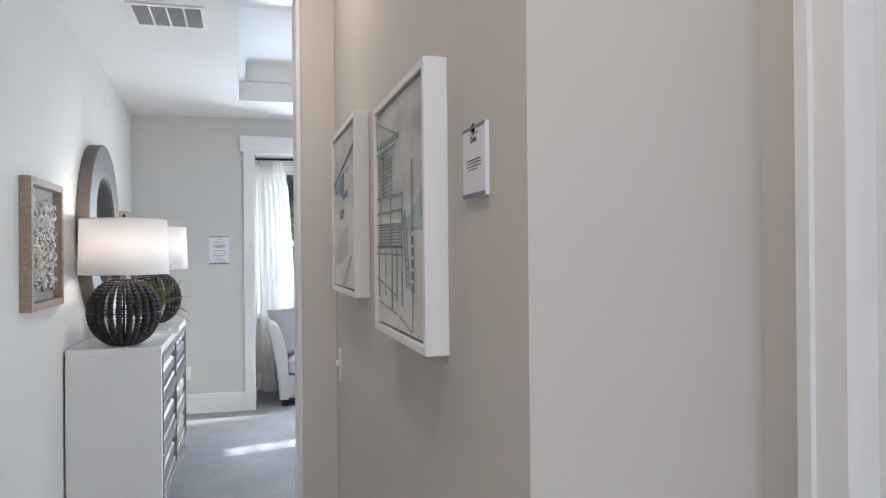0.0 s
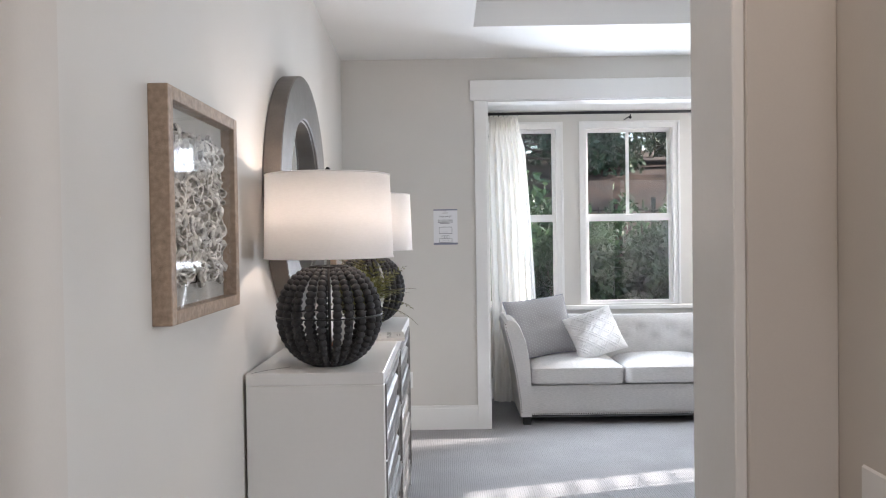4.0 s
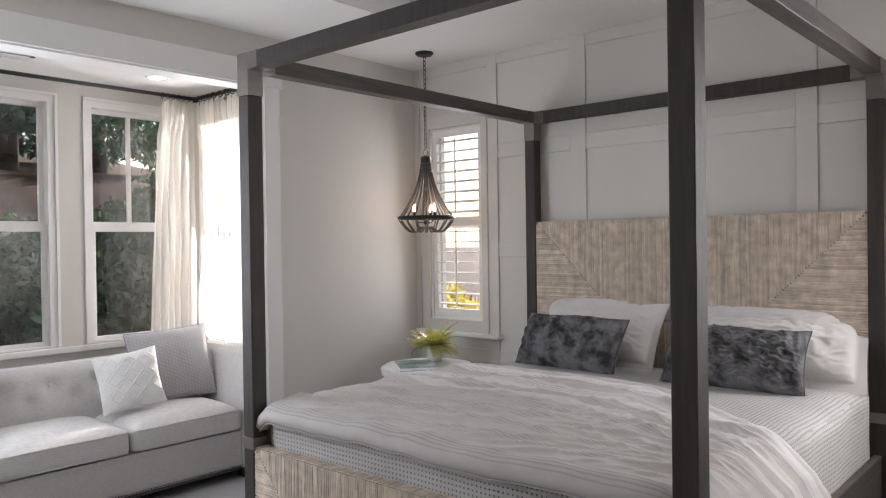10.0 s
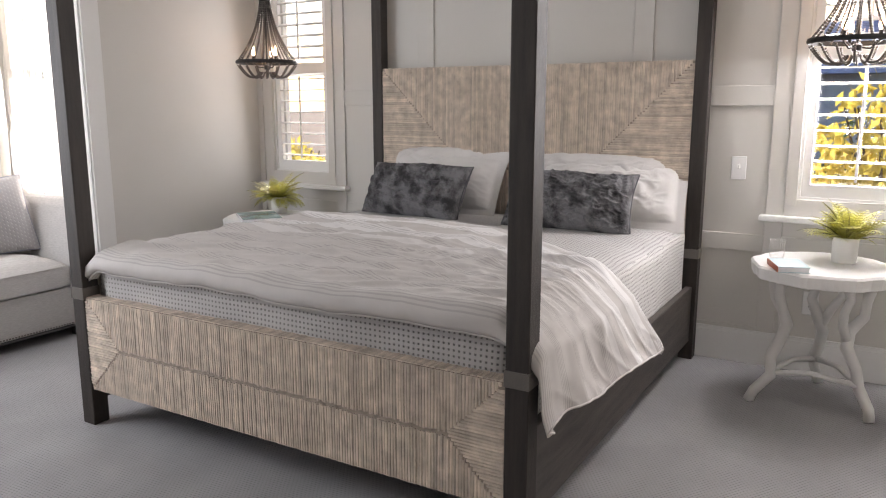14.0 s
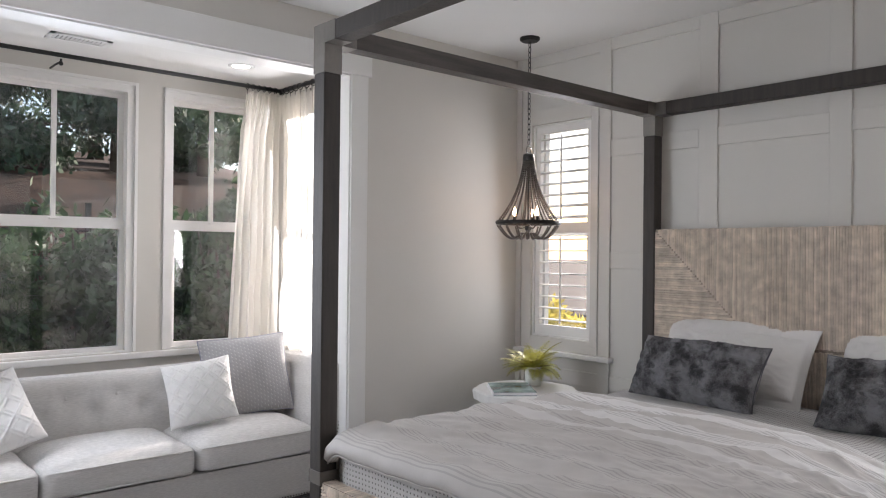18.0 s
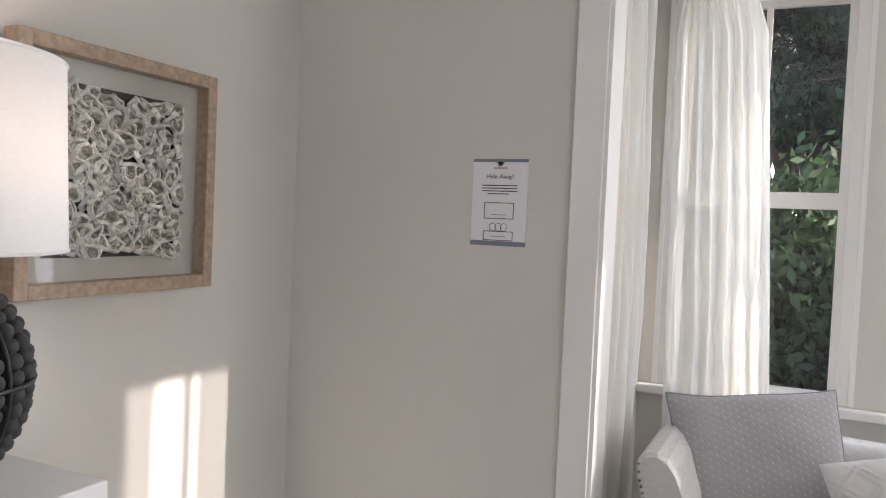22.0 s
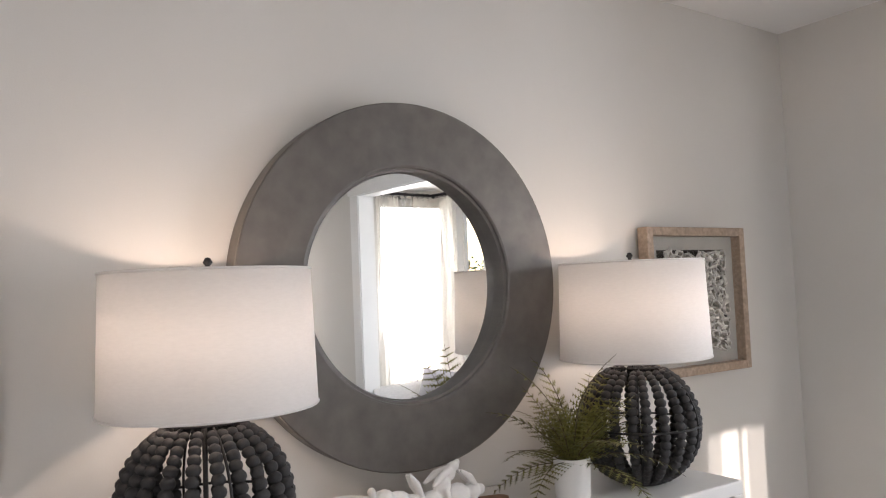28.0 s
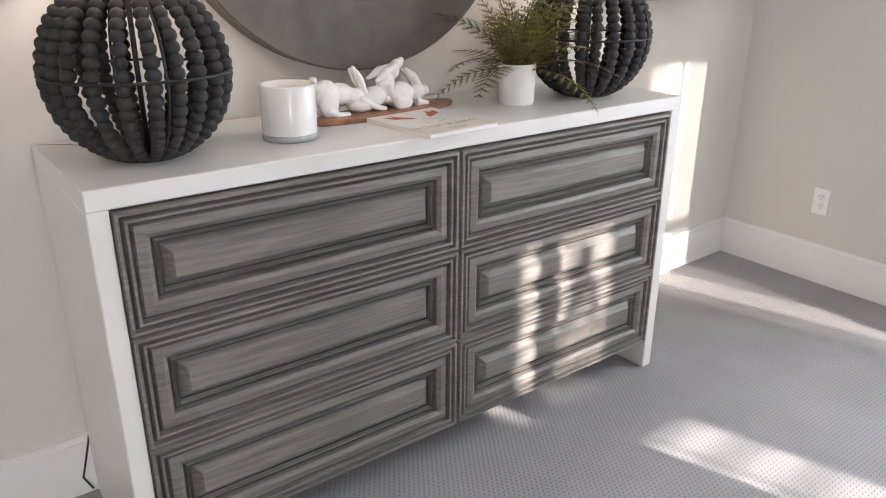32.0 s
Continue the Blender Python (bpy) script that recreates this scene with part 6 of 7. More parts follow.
def duvet():
    d = thing("duvet", "rumpled pale grey duvet with broad white stripes", "duvet", (0, 0, 0))
    xa, xb = PX0 + 0.012, 4.13
    ya, yb = PY0 - 0.015, PY1 - 0.055
    L = xb - xa
    # along the bed: hem, roll over the foot edge, top
    us = [(xa + 0.06, -0.088), (xa + 0.022, -0.086), (xa + 0.003, -0.066), (xa + 0.008, -0.03), (xa + 0.035, -0.008), (xa + 0.06, 0.0)]
    n = 190
    us += [(xa + 0.06 + (L - 0.06) * k / n, 0.0) for k in range(1, n + 1)]
    us += [(xb + 0.012, -0.018), (xb + 0.006, -0.038), (xb - 0.04, -0.045)]
    top = 0.762
    m = 170
    vs = [("drop", k / 26) for k in range(27)] + [("top", k / m) for k in range(1, m + 1)] + [("far", k / 7) for k in range(1, 8)]

    def ridge(x, y, z, power):
        return (1 - abs(noise.noise(Vector((x, y, z))))) ** power

    def pulled(y):
        """How far the back edge is drawn towards the foot, across the bed."""
        t = max(0.0, min(1.0, (5.25 - y) / 0.95))
        return 1.0 - 0.40 * t * t * (3 - 2 * t)

    verts, faces, uvx = [], [], []
    for j, (kind, f) in enumerate(vs):
        for i, (x, dz) in enumerate(us):
            back = (x - xa) / L
            k = max(0.0, back)
            if kind == "drop":
                hem = 0.445 - 0.07 * min(1.0, k * 1.1) + 0.010 * math.sin(x * 9)
                sh = 0.70
                z = hem + (sh - hem) * f + dz * (0.3 + 0.7 * f)
                y = ya - 0.075 * (1 - f) ** 0.9 * (0.5 + 0.5 * k) + 0.03 * max(0, f - 0.8) / 0.2
                y += (0.008 * math.sin(x * 11 + 2 + 1.5 * f) + 0.010 * noise.noise(Vector((x * 7, f * 2, 1)))) * (1 - 0.7 * f)
                y -= 0.007 * ridge(x * 5 + 1.4 * f, f * 0.8, 71, 4) * (1 - 0.5 * f)
                span = pulled(ya) + 0.20 * (1 - f) ** 1.2
            elif kind == "top":
                y = ya + 0.03 + (yb - ya - 0.03) * f
                e = min(f / 0.06, (1 - f) / 0.05, 1.0)
                z = 0.70 + (top - 0.70) * math.sin(e * math.pi / 2)
                p, s = 0.8 * x + 0.6 * y, 0.8 * y - 0.6 * x
                bend = 0.8 * noise.noise(Vector((x * 1.3, y * 1.3, 31)))
                wr = 0.013 * noise.noise(Vector((x * 4.2 + 0.6 * y, y * 1.3, 3))) + 0.006 * noise.noise(Vector((x * 13, y * 3.0, 7)))
                wr += 0.010 * ridge(x * 5.5 + 1.2 * math.sin(y * 2), y * 1.1, 11, 6)
                wr += 0.006 * ridge(x * 4 + y * 3.5, y * 4 - x * 3, 21, 9)
                wr += 0.016 * ridge(p * 4.6 + 0.5 * bend, s * 0.6, 41, 5)
                wr += 0.011 * ridge(p * 9 - s + bend, s * 0.9, 51, 6)
                wr += 0.007 * ridge((x + 0.2 * y) * 9 + bend, (y - 0.2 * x) * 1.2, 61, 7)
                wr += 0.004 * ridge(p * 19 + bend, s * 2.1, 81, 6)
                z += (wr - 0.018) * (0.3 + 0.7 * e) * min(1.0, 0.2 + k * 8) * min(1.0, 0.35 + (1 - min(k, 1)) * 6) + dz
                if i < 6:
                    z += 0.010 * noise.noise(Vector((y * 2.2, 4.0, 2.0))) + 0.006 * noise.noise(Vector((y * 7, 1.0, 9.0)))
                span = pulled(y)
            else:
                y = yb + 0.03 * math.sin(f * math.pi / 2)
                z = 0.70 - 0.28 * f + dz * (1 - f)
                span = 0.93
            xx = xa + (x - xa) * (span if back > 0.1 else 1 + (span - 1) * k * 10)
            verts.append((xx, y, z))
            uvx.append(back)
    nu = len(us)
    for j in range(len(vs) - 1):
        for i in range(nu - 1):
            a = j * nu + i
            faces.append((a, a + 1, a + nu + 1, a + nu))
    me = raw_mesh("cover", verts, faces, M_DUVET, True)
    lay = me.uv_layers.new(name="uv")
    for l in me.loops:
        lay.data[l.index].uv = (uvx[l.vertex_index], verts[l.vertex_index][1])
    part("cover", me, None, d)
    part("foot_hem", tube([verts[j * nu + 1] for j in range(27, 27 + m, 3)], 0.004, 6), M_DUVET, d, smooth=True)
    part("side_hem", tube([verts[i] for i in range(0, nu, 3)], 0.004, 6), M_DUVET, d, smooth=True)


duvet()

BEDP = "plump white bed pillow propped against the headboard"
for k, (x, y, z, rx, rz, w, h, s) in enumerate(((4.82, 5.92, 0.70, -16, 90, 0.80, 0.47, 3), (4.82, 4.93, 0.70, -16, 90, 0.94, 0.46, 5), (4.70, 5.86, 0.70, -30, 95, 0.84, 0.44, 8), (4.69, 4.82, 0.70, -32, 85, 0.86, 0.44, 13))):
    pillow("bed_pillow", BEDP, "pillow", w, h, 0.19, M_PILLOW, pose(x, y, z, 0, 0, -rz) @ pose(0, 0, 0, rx, 0, 0), s, "pillows on the bed", wrinkle=0.026, ear=0.035, flange=0.055, n=72, puff=(2.3, 0.55))
for x, y, rx, rz, s in ((4.46, 5.89, -30, 93, 4), (4.44, 4.93, -30, 86, 9)):
    pillow("lumbar_cushion", "charcoal textured lumbar cushion leaning on white pillows", "cushion", 0.69, 0.34, 0.20, M_LUMBAR, pose(x, y, 0.71, 0, 0, -rz) @ pose(0, 0, 0, rx, 0, 0), s, "charcoal lumbar cushions", M_INK, wrinkle=0.020, ear=0.06, n=100, relief=0.019, puff=(2.4, 0.55))


# ---- night tables ----
def night_table(at, turn):
    t = thing("night_table", "white round side table on twisted branch legs", "side table", at, "tables beside the bed", turn)
    prof, seg, HT = [], 72, 0.648
    bm = bmesh.new()
    rings = []
    for z, r in ((HT - 0.062, 0.285), (HT - 0.058, 0.292), (HT - 0.01, 0.300), (HT, 0.292)):
        rings.append([bm.verts.new(((r + 0.006 * math.sin(9 * a) + 0.004 * math.sin(17 * a + 1)) * math.cos(a), (r + 0.006 * math.sin(9 * a) + 0.004 * math.sin(17 * a + 1)) * math.sin(a), z)) for a in (2 * math.pi * k / seg for k in range(seg))])
    for a, b in zip(rings, rings[1:]):
        for k in range(seg):
            bm.faces.new((a[k], a[(k + 1) % seg], b[(k + 1) % seg], b[k]))
    bm.faces.new(rings[-1]), bm.faces.new(rings[0][::-1])
    part("tabletop", bm, M_LACQUER, t)
    for k in range(3):
        a = 2 * math.pi * k / 3
        def P(r, da, z):
            return (r * math.cos(a + da), r * math.sin(a + da), z)
        part("leg", tube([P(0.285, 0.0, 0.0), P(0.27, 0.04, 0.05), P(0.205, 0.12, 0.13), P(0.20, 0.02, 0.21), P(0.155, -0.06, 0.30), P(0.145, 0.12, 0.37), P(0.19, 0.28, 0.44), P(0.20, 0.18, 0.51), P(0.21, 0.3, HT - 0.055)], [0.024, 0.023, 0.025, 0.024, 0.027, 0.026, 0.022, 0.021, 0.027], 12), M_LACQUER, t, smooth=True)
        part("branch", tube([P(0.15, 0.0, 0.32), P(0.15, -0.25, 0.41), P(0.19, -0.42, 0.47), P(0.20, -0.32, 0.53), P(0.20, -0.4, HT - 0.055)], [0.021, 0.02, 0.018, 0.018, 0.022], 10), M_LACQUER, t, smooth=True)
        b = a + 2 * math.pi / 3
        mid = (0.11 * math.cos((a + b) / 2), 0.11 * math.sin((a + b) / 2), 0.165)
        part("stretcher", tube([P(0.21, 0.06, 0.14), mid, (0.21 * math.cos(b + 0.06), 0.21 * math.sin(b + 0.06), 0.14)], [0.014, 0.012, 0.014], 8), M_LACQUER, t, smooth=True)
    return t


NL, NR = (4.43, 6.90), (4.57, 3.735)
nt = night_table((*NL, 0), 10)
copy_thing(nt, pose(*NR, 0, 0, 0, 358))
potted_fern((4.56, 6.96, 0.648), "yellow-green fern in a white pot on the night table", 0.052, 0.11, 64, 0.20, M_FERN_Y, 8, lens=1.25, lean=(0.5, 1.45))
potted_fern((4.66, 3.66, 0.648), "yellow-green fern in a white pot beside a glass", 0.055, 0.115, 64, 0.21, M_FERN_Y, 21, lens=1.25, lean=(0.5, 1.45))


def closed_book(at, turn, w, l, t, cover, label, spine=None):
    b = thing("book", label, "book", at, "", turn)
    part("page_block", box(-w / 2 + 0.003, w / 2 - 0.004, -l / 2 + 0.004, l / 2 - 0.004, 0.003, t - 0.003), M_PAPER, b)
    part("cover", box(-w / 2, w / 2, -l / 2, l / 2, t - 0.003, t, 0.001), cover, b)
    part("back_cover", box(-w / 2, w / 2, -l / 2, l / 2, 0, 0.003, 0.001), cover, b)
    part("spine", box(-w / 2 - 0.002, -w / 2 + 0.001, -l / 2, l / 2, 0, t, 0.001), spine or cover, b)
    return b


closed_book((4.31, 6.90, 0.648), -38, 0.24, 0.31, 0.022, M_TEAL, "large teal picture book lying on the night table", M_PAPER)
closed_book((4.38, 3.86, 0.648), -70, 0.13, 0.19, 0.026, M_PALEBLUE, "small pale blue book lying on the night table", M_RUST)


def tumbler():
    g = thing("drinking_glass", "clear glass tumbler half full of water", "glass", (4.56, 3.93, 0.648))
    part("glass", lathe([(0, 0), (0.028, 0), (0.033, 0.02), (0.037, 0.095), (0.0355, 0.095), (0.0315, 0.022), (0.026, 0.008), (0, 0.007)], 32), M_PANE, g, smooth=True)
    part("water", lathe([(0, 0.0075), (0.0255, 0.0085), (0.031, 0.0225), (0.033, 0.045), (0, 0.045)], 32), M_PANE, g, smooth=True)


tumbler()


# ---- pendants ----
def pendant(at, label):
    p = thing("pendant_light", label, "pendant light", at, "pendants beside the bed")     # origin at the ceiling
    part("canopy", lathe([(0, 0), (0.062, 0), (0.062, -0.012), (0.05, -0.022), (0, -0.024)], 32), M_IRON, p)
    link = mesh_of("chain_link", tube([(0.009 * math.cos(t), 0, 0.019 * math.sin(t)) for t in (2 * math.pi * k / 14 for k in range(14))], 0.0024, 5, closed=True), M_IRON, True)
    z, k = -0.042, 0
    while z > -0.655:
        part("chain_link", link, None, p, m=pose(0, 0, z, 0, 0, 90 * (k % 2)))
        z -= 0.0315
        k += 1
    part("loop", tube([(0.022 * math.cos(t), 0, -0.688 + 0.022 * math.sin(t)) for t in (2 * math.pi * k / 20 for k in range(20))], 0.003, 6, closed=True), M_IRON, p, smooth=True)
    ZT, ZR, RR = -0.735, -1.135, 0.196
    part("top_cap", lathe([(0, ZT + 0.028), (0.012, ZT + 0.026), (0.032, ZT + 0.02), (0.036, ZT), (0.036, ZT - 0.022), (0, ZT - 0.022)], 24), M_IRON, p, smooth=False)
    bm = bmesh.new()
    n = 34
    for i in range(n + 1):
        f = i / n
        r = 0.03 + (RR - 0.034) * (0.32 * f + 0.68 * f ** 2.4)
        ball(bm, (r, 0, ZT - 0.02 + (ZR - ZT + 0.02) * f), 0.0068, 1)
    strand = mesh_of("bead_strand", bm, M_PEWTER_BEAD, True)
    for k in range(20):
        part("bead_strand", strand, None, p, m=pose(0, 0, 0, 0, 0, 18 * k))
    bm = bmesh.new()
    for i in range(1, 22):
        f = i / 21
        ball(bm, (RR - 0.005 - (RR - 0.05) * f, 0, ZR - 0.012 - 0.085 * math.sin(math.pi * f * 0.78)), 0.0068, 1)
    swag = mesh_of("bead_swag", bm, M_PEWTER_BEAD, True)
    for k in range(16):
        part("bead_swag", swag, None, p, m=pose(0, 0, 0, 0, 0, 22.5 * k))
    part("ring_band", lathe([(RR, ZR - 0.011), (RR + 0.004, ZR), (RR, ZR + 0.011), (RR - 0.004, ZR + 0.011), (RR - 0.004, ZR - 0.011), (RR, ZR - 0.011)], 48), M_IRON, p)
    part("hub", lathe([(0, ZR - 0.05), (0.02, ZR - 0.045), (0.02, ZR - 0.02), (0.006, ZR - 0.01), (0.006, ZT)], 16), M_IRON, p)
    for k in range(3):
        t = 2.094 * k + 0.4
        c, s = math.cos(t), math.sin(t)
        part("arm", tube([(0.01 * c, 0.01 * s, ZR - 0.03), (0.05 * c, 0.05 * s, ZR - 0.035), (0.085 * c, 0.085 * s, ZR - 0.005)], 0.004, 6), M_IRON, p, smooth=True)
        part("candle_sleeve", lathe([(0, 0), (0.0085, 0), (0.0085, 0.045), (0, 0.045)], 12), M_IRON, p, m=pose(0.085 * c, 0.085 * s, ZR - 0.005))
        part("bulb", lathe([(0, 0), (0.007, 0.002), (0.011, 0.018), (0.008, 0.04), (0.002, 0.058), (0, 0.06)], 12), M_BULB, p, "glowing candle bulb", True, pose(0.085 * c, 0.085 * s, ZR + 0.04))
    return p


PL = pendant((4.62, 7.07, H), "bronze beaded chandelier pendant with lit candle bulbs")
copy_thing(PL, pose(4.62, 3.69, H))
for y in (7.07, 3.69):
    bulb_lamp("pendant_glow", (4.62, y, H - 1.05), 0.45, (1.0, 0.68, 0.42), 0.05)

# ---- outside ----
def hill(x, y):
    """Flat by the house, then a bank that climbs to a terrace of trees."""
    s = min(max(0.0, y - 12.3), 5.0) * 0.62 + min(max(0.0, y - 17.3), 8.0) * 0.16
    return -0.35 + s * max(0.0, min(1.0, (15.0 - x) / 5.0)) + 0.10 * noise.noise(Vector((x * 0.5, y * 0.5, 0)))


def ground():
    verts, faces = [], []
    xs = [-200, -60] + [-24 + 1.2 * k for k in range(41)] + [60, 200]
    ys = [-200, -40, 4.0, 8.6, 10.0] + [11 + 1.0 * k for k in range(16)] + [40, 90, 260]
    for y in ys:
        for x in xs:
            verts.append((x, y, hill(x, y) if 9 < y < 30 else (-0.35 if y < 9 else hill(x, 29))))
    n = len(xs)
    for j in range(len(ys) - 1):
        for i in range(n - 1):
            faces.append((j * n + i, j * n + i + 1, j * n + n + i + 1, j * n + n + i))
    tagged(new("ground", raw_mesh("ground", verts, faces, M_MULCH, True)), "bark mulch ground rising to a bank", "ground", "", "structure")


ground()


def leaf_cloud(name, n, blobs, size, material, seed, flat=0.5):
    """Many small leaves spread through overlapping clumps, thicker towards their skins."""
    rs = np.random.RandomState(seed)
    blobs = np.array(blobs, float)
    vol = np.prod(blobs[:, 3:], axis=1) ** 0.7
    which = rs.choice(len(blobs), n, p=vol / vol.sum())
    dirs = rs.normal(size=(n, 3))
    dirs /= np.linalg.norm(dirs, axis=1)[:, None]
    rad = rs.uniform(0.25, 1.0, n) ** 0.35 * rs.uniform(0.85, 1.12, n)
    c = blobs[which, :3] + dirs * rad[:, None] * blobs[which, 3:]
    a = rs.normal(size=(n, 3))
    a[:, 2] -= flat
    a /= np.linalg.norm(a, axis=1)[:, None]
    b = np.cross(a, rs.normal(size=(n, 3)))
    b /= np.linalg.norm(b, axis=1)[:, None]
    s = size * rs.uniform(0.6, 1.4, n)[:, None]
    v = np.stack([c - a * s, c + b * s * 0.42, c + a * s, c - b * s * 0.42], 1).reshape(-1, 3)
    f = np.arange(4 * n).reshape(-1, 4)
    return raw_mesh(name, v.tolist(), f.tolist(), material)


def shrub(at, rx, ry, h, n, leaf, material, label, seed, name="shrub", cat="shrub", group=""):
    rnd = random.Random(seed)
    s = thing(name, label, cat, at, group)
    blobs = []
    for k in range(12):
        u, v = rnd.uniform(-0.75, 0.75), rnd.uniform(-0.7, 0.7)
        hz = h * rnd.uniform(0.35, 0.8)
        blobs.append((u * rx, v * ry, hz * 0.75, rx * rnd.uniform(0.28, 0.45), ry * rnd.uniform(0.3, 0.5), hz * rnd.uniform(0.3, 0.5)))
    part("foliage", leaf_cloud("foliage", n, blobs, leaf, material, seed), None, s)
    for k in range(7):
        a = rnd.uniform(0, 6.28)
        part("stem", tube([(0, 0, 0), (0.2 * rx * math.cos(a), 0.2 * ry * math.sin(a), h * 0.35), (0.5 * rx * math.cos(a), 0.5 * ry * math.sin(a), h * 0.7)], [0.025, 0.018, 0.008], 6), M_BARK, s)
    return s


for k in range(10):
    x = -5.4 + 1.25 * k
    y = 11.5 + 0.35 * math.sin(k * 2.1)
    shrub((x, y, hill(x, y) - 0.05), 1.1, 0.9, 2.95 + 0.22 * math.sin(k * 1.7), 7000, 0.062, M_HEDGE, "dense dark green evergreen shrub below the bank", 30 + k, group="shrubs below the bank")
for k in range(10):
    x = -7.5 + 1.5 * k
    y = 13.0 + 0.25 * math.sin(k * 1.3)
    shrub((x, y, hill(x, y) - 0.08), 1.0, 0.8, 1.9 + 0.3 * math.sin(k * 2.3), 2600, 0.06, M_HEDGE, "low green shrub growing before the fence", 60 + k, group="shrubs before the fence")
for k in range(9):
    x = -8.0 + 2.1 * k
    y = 15.4 + 0.5 * math.sin(k * 1.9)
    shrub((x, y, hill(x, y) - 0.08), 0.7, 0.55, 0.6 + 0.2 * math.sin(k * 2.9), 1500, 0.04, M_HEDGE, "low green shrub growing on the mulched bank", 240 + k, group="shrubs on the bank")


def twiggy_shrub(at, r, seed):
    rnd = random.Random(seed)
    s = thing("bare_shrub", "leafless pale twiggy shrub near the window", "shrub", at)
    bm = bmesh.new()
    for k in range(110):
        a, e = rnd.uniform(0, 6.28), rnd.uniform(0.5, 1.5)
        l = r * rnd.uniform(0.7, 1.1)
        d = Vector((math.cos(a) * math.cos(e), math.sin(a) * math.cos(e), math.sin(e)))
        p = d * l * 0.6 + Vector((rnd.uniform(-1, 1), rnd.uniform(-1, 1), 0.3)) * 0.08
        tube([(0, 0, 0), tuple(p), tuple(d * l + Vector((0, 0, 0.05)))], [0.006, 0.004, 0.002], 4, bm)
    tagged(part("twigs", bm, M_TWIG, s), kind="stuff")


twiggy_shrub((1.0, 10.4, -0.35), 0.75, 2)
twiggy_shrub((1.75, 10.9, -0.35), 0.6, 5)


def fence():
    f = thing("metal_fence", "black metal picket fence along the bank", "fence", (0, 0, 0))
    y = 13.85
    x0, n = -8.0, 118
    def base(x):
        return hill(x, y)
    picket = mesh_of("picket", box(-0.009, 0.009, -0.009, 0.009, 0, 1.25), M_IRON)
    for k in range(n):
        x = x0 + 0.125 * k
        part("picket", picket, None, f, m=pose(x, y, base(x)))
    post = mesh_of("post", box(-0.03, 0.03, -0.03, 0.03, -0.2, 1.4), M_IRON)
    for k in range(0, n, 16):
        x = x0 + 0.125 * k
        part("post", post, None, f, m=pose(x, y + 0.03, base(x)))
    for h in (0.15, 1.05, 1.2):
        part("rail", tube([(x0 + 0.125 * k, y, base(x0 + 0.125 * k) + h) for k in range(0, n, 8)], 0.014, 4), M_IRON, f)


fence()


def conifer(at, h, r, n, seed, label, lean=0.0):
    rnd = random.Random(seed)
    t = thing("evergreen_tree", label, "tree", at, "evergreen trees on the bank")
    part("trunk", tube([(0, 0, 0), (0.05, 0, h * 0.4), (0, 0.03, h * 0.95)], [0.16, 0.1, 0.02], 8), M_BARK, t, smooth=True)
    blobs, bm = [], bmesh.new()
    for k in range(46):
        f = rnd.uniform(0.06, 1.0)
        z = h * f
        rr = r * (1.08 - f) ** 0.8
        a = rnd.uniform(0, 6.28)
        d = rr * rnd.uniform(0.35, 0.95)
        blobs.append((d * math.cos(a), d * math.sin(a), z - 0.12 * d, rr * 0.34, rr * 0.34, h * 0.045 + 0.10))
        tube([(0, 0, z), (d * math.cos(a), d * math.sin(a), z - 0.1 * d)], [0.03, 0.008], 5, bm)
    part("limbs", bm, M_BARK, t)
    part("crown", leaf_cloud("crown", n, blobs, 0.085, M_CONIFER, seed, 1.0), None, t)


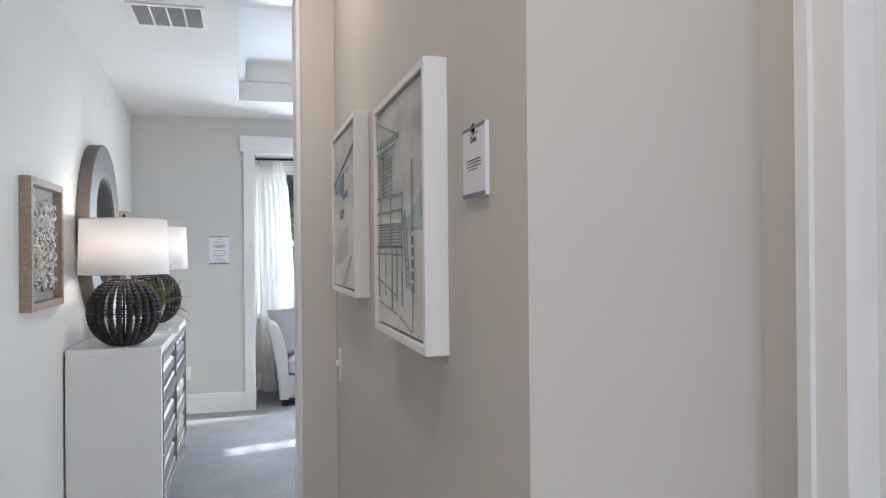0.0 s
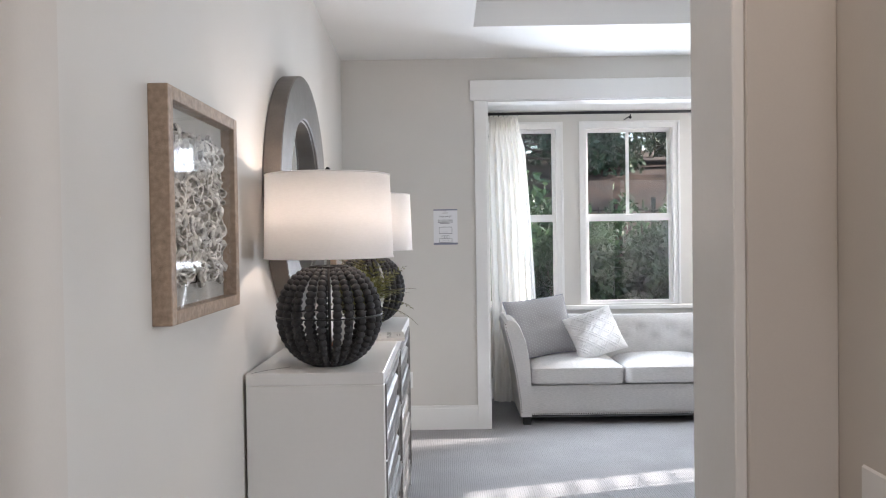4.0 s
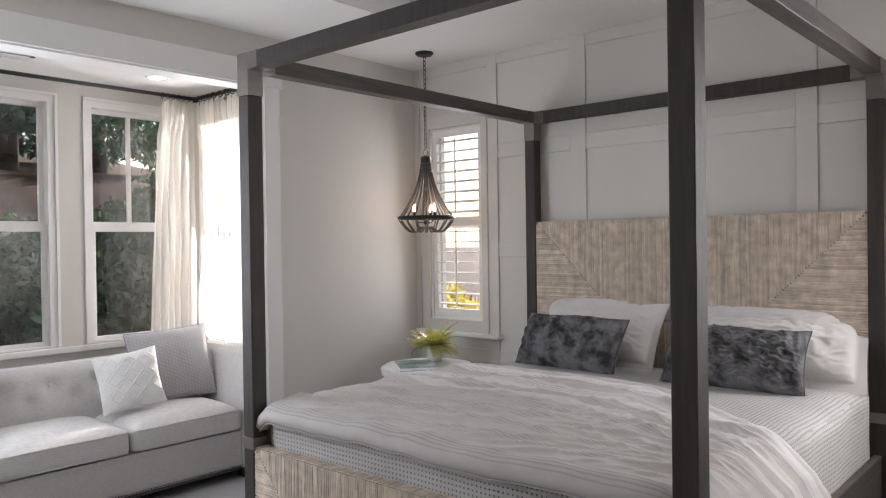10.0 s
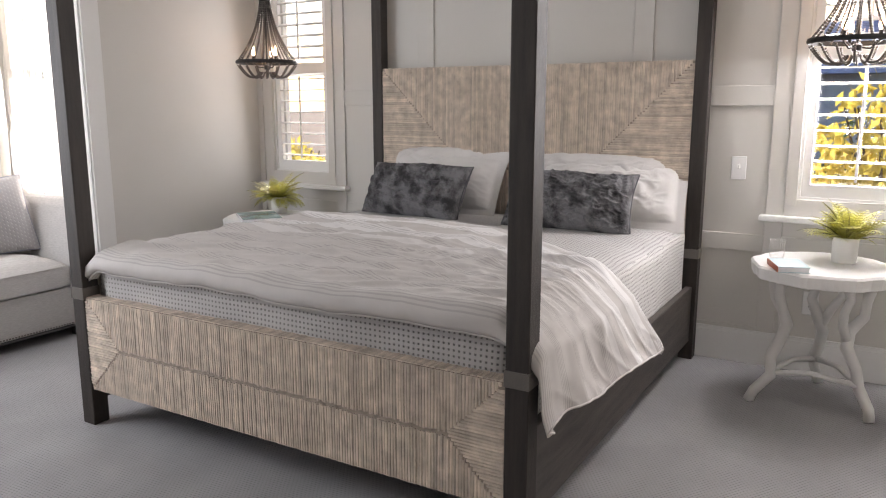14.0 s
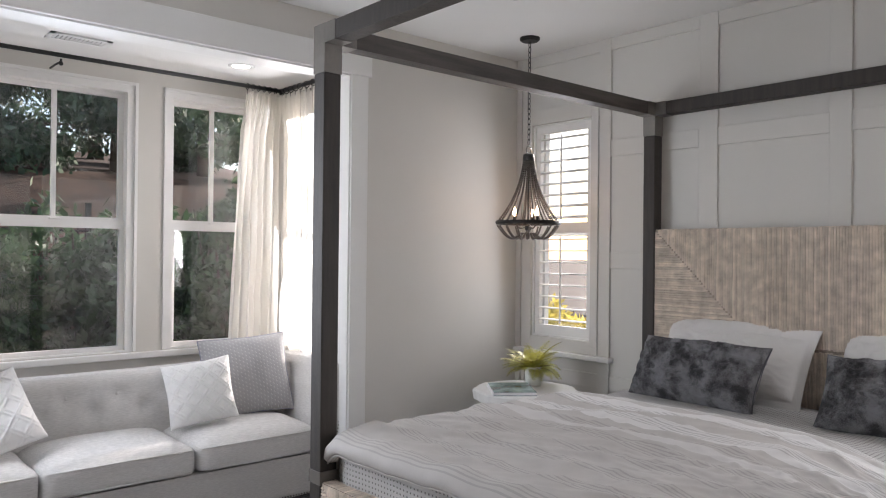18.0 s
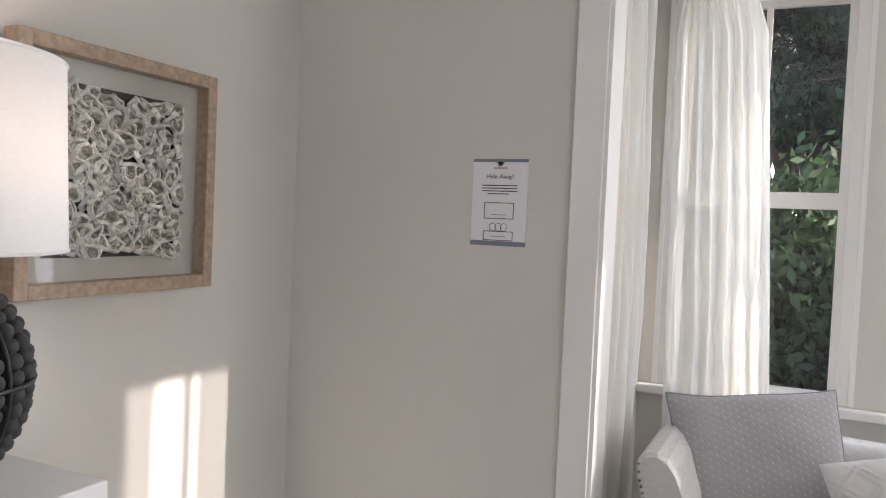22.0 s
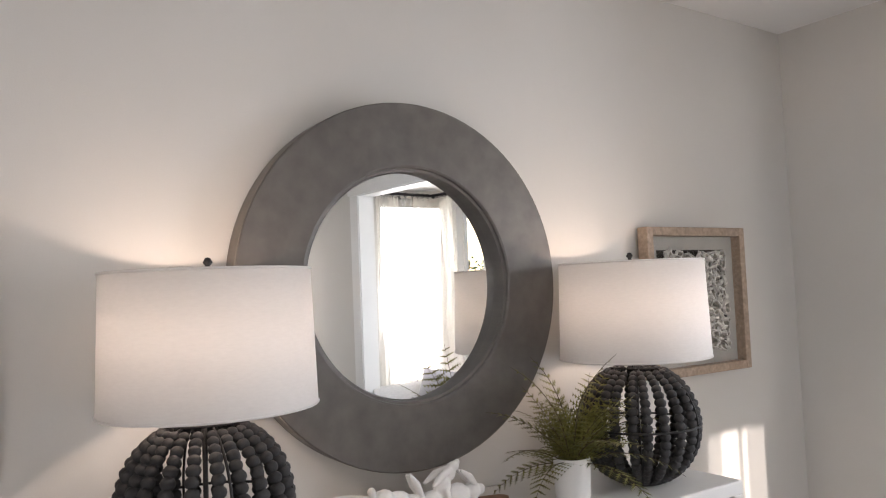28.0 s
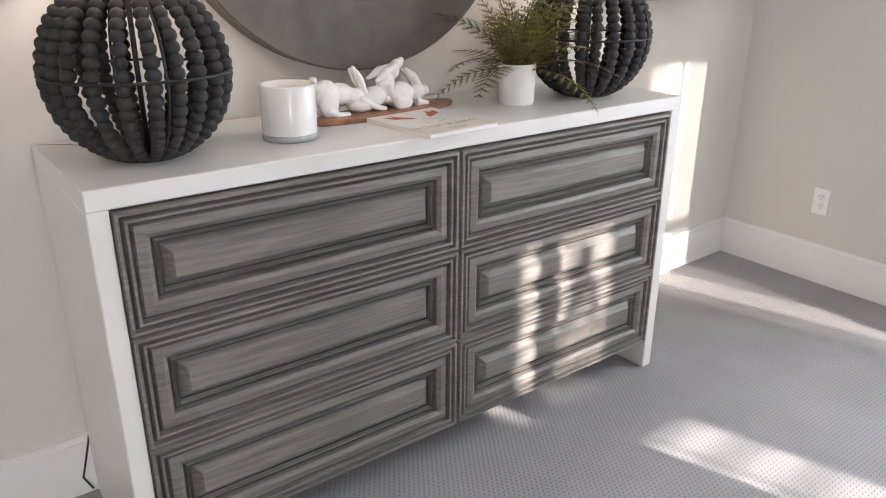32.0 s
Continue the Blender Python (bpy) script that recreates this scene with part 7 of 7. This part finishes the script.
for k, (x, y, h, r) in enumerate(((-7.5, 18.6, 5.0, 2.3), (-4.4, 18.0, 4.2, 2.1), (-1.2, 18.4, 5.0, 2.3), (2.2, 17.6, 5.6, 2.5), (5.6, 17.8, 6.4, 2.6), (7.6, 18.8, 6.6, 2.0), (3.6, 21.5, 8.0, 2.9), (6.3, 21.6, 8.6, 2.7), (0.4, 20.4, 5.6, 2.5), (-10.5, 19.5, 5.0, 2.4))):
    conifer((x, y, hill(x, y) - 0.1), h, r, 15000, 90 + k, "tall dark evergreen tree on the bank")

for k in range(8):
    x = -19.0 + 3.3 * k
    conifer((x, 25.5 + 0.8 * math.sin(k * 2.2), hill(x, 25.5) - 0.2), 9.5 + 1.2 * math.sin(k * 1.9), 2.9, 9000, 110 + k, "tall dark evergreen tree behind the bank")


def yellow_side():
    for k, (x, y, h) in enumerate(((7.4, 2.3, 1.95), (7.9, 3.5, 2.1), (7.5, 4.7, 1.9), (8.1, 6.2, 1.4), (7.9, 8.0, 1.2), (7.7, 9.6, 1.35))):
        shrub((x, y, -0.35), 0.75, 0.75, h + 0.3, 3000, 0.07, M_YELLOW, "bright yellow leafy shrub outside the shutters", 130 + k, group="yellow shrubs")
    for k, (x, y, h) in enumerate(((11.0, 1.5, 1.6), (11.6, 3.4, 1.75), (11.2, 5.4, 1.6))):
        shrub((x, y, hill(x, y) - 0.05), 1.2, 1.1, h, 3800, 0.05, M_HEDGE, "dark green leafy shrub behind the yellow ones", 150 + k, group="shrubs beside the house")
    hs = thing("neighbour_house", "blue-grey neighbouring house beyond the yellow shrubs", "house", (26, 4, -0.35))
    part("wall", box(0, 8, -14, 16, 0, 2.6), M_SIDING, hs)
    bm = bmesh.new()
    a = [bm.verts.new(p) for p in ((-0.6, -14.5, 2.6), (-0.6, 16.5, 2.6), (4, 16.5, 4.6), (4, -14.5, 4.6), (8.6, 16.5, 2.6), (8.6, -14.5, 2.6))]
    bm.faces.new((a[0], a[1], a[2], a[3])), bm.faces.new((a[3], a[2], a[4], a[5])), bm.faces.new((a[0], a[3], a[5])), bm.faces.new((a[1], a[4], a[2])), bm.faces.new((a[0], a[5], a[4], a[1]))
    part("roof", bm, M_ROOF, hs)
    for y in (-8, -3, 2, 7, 12):
        part("window", boxes((-0.03, 0, y, y + 1.2, 0.9, 2.1)), M_WHITE, hs)


yellow_side()
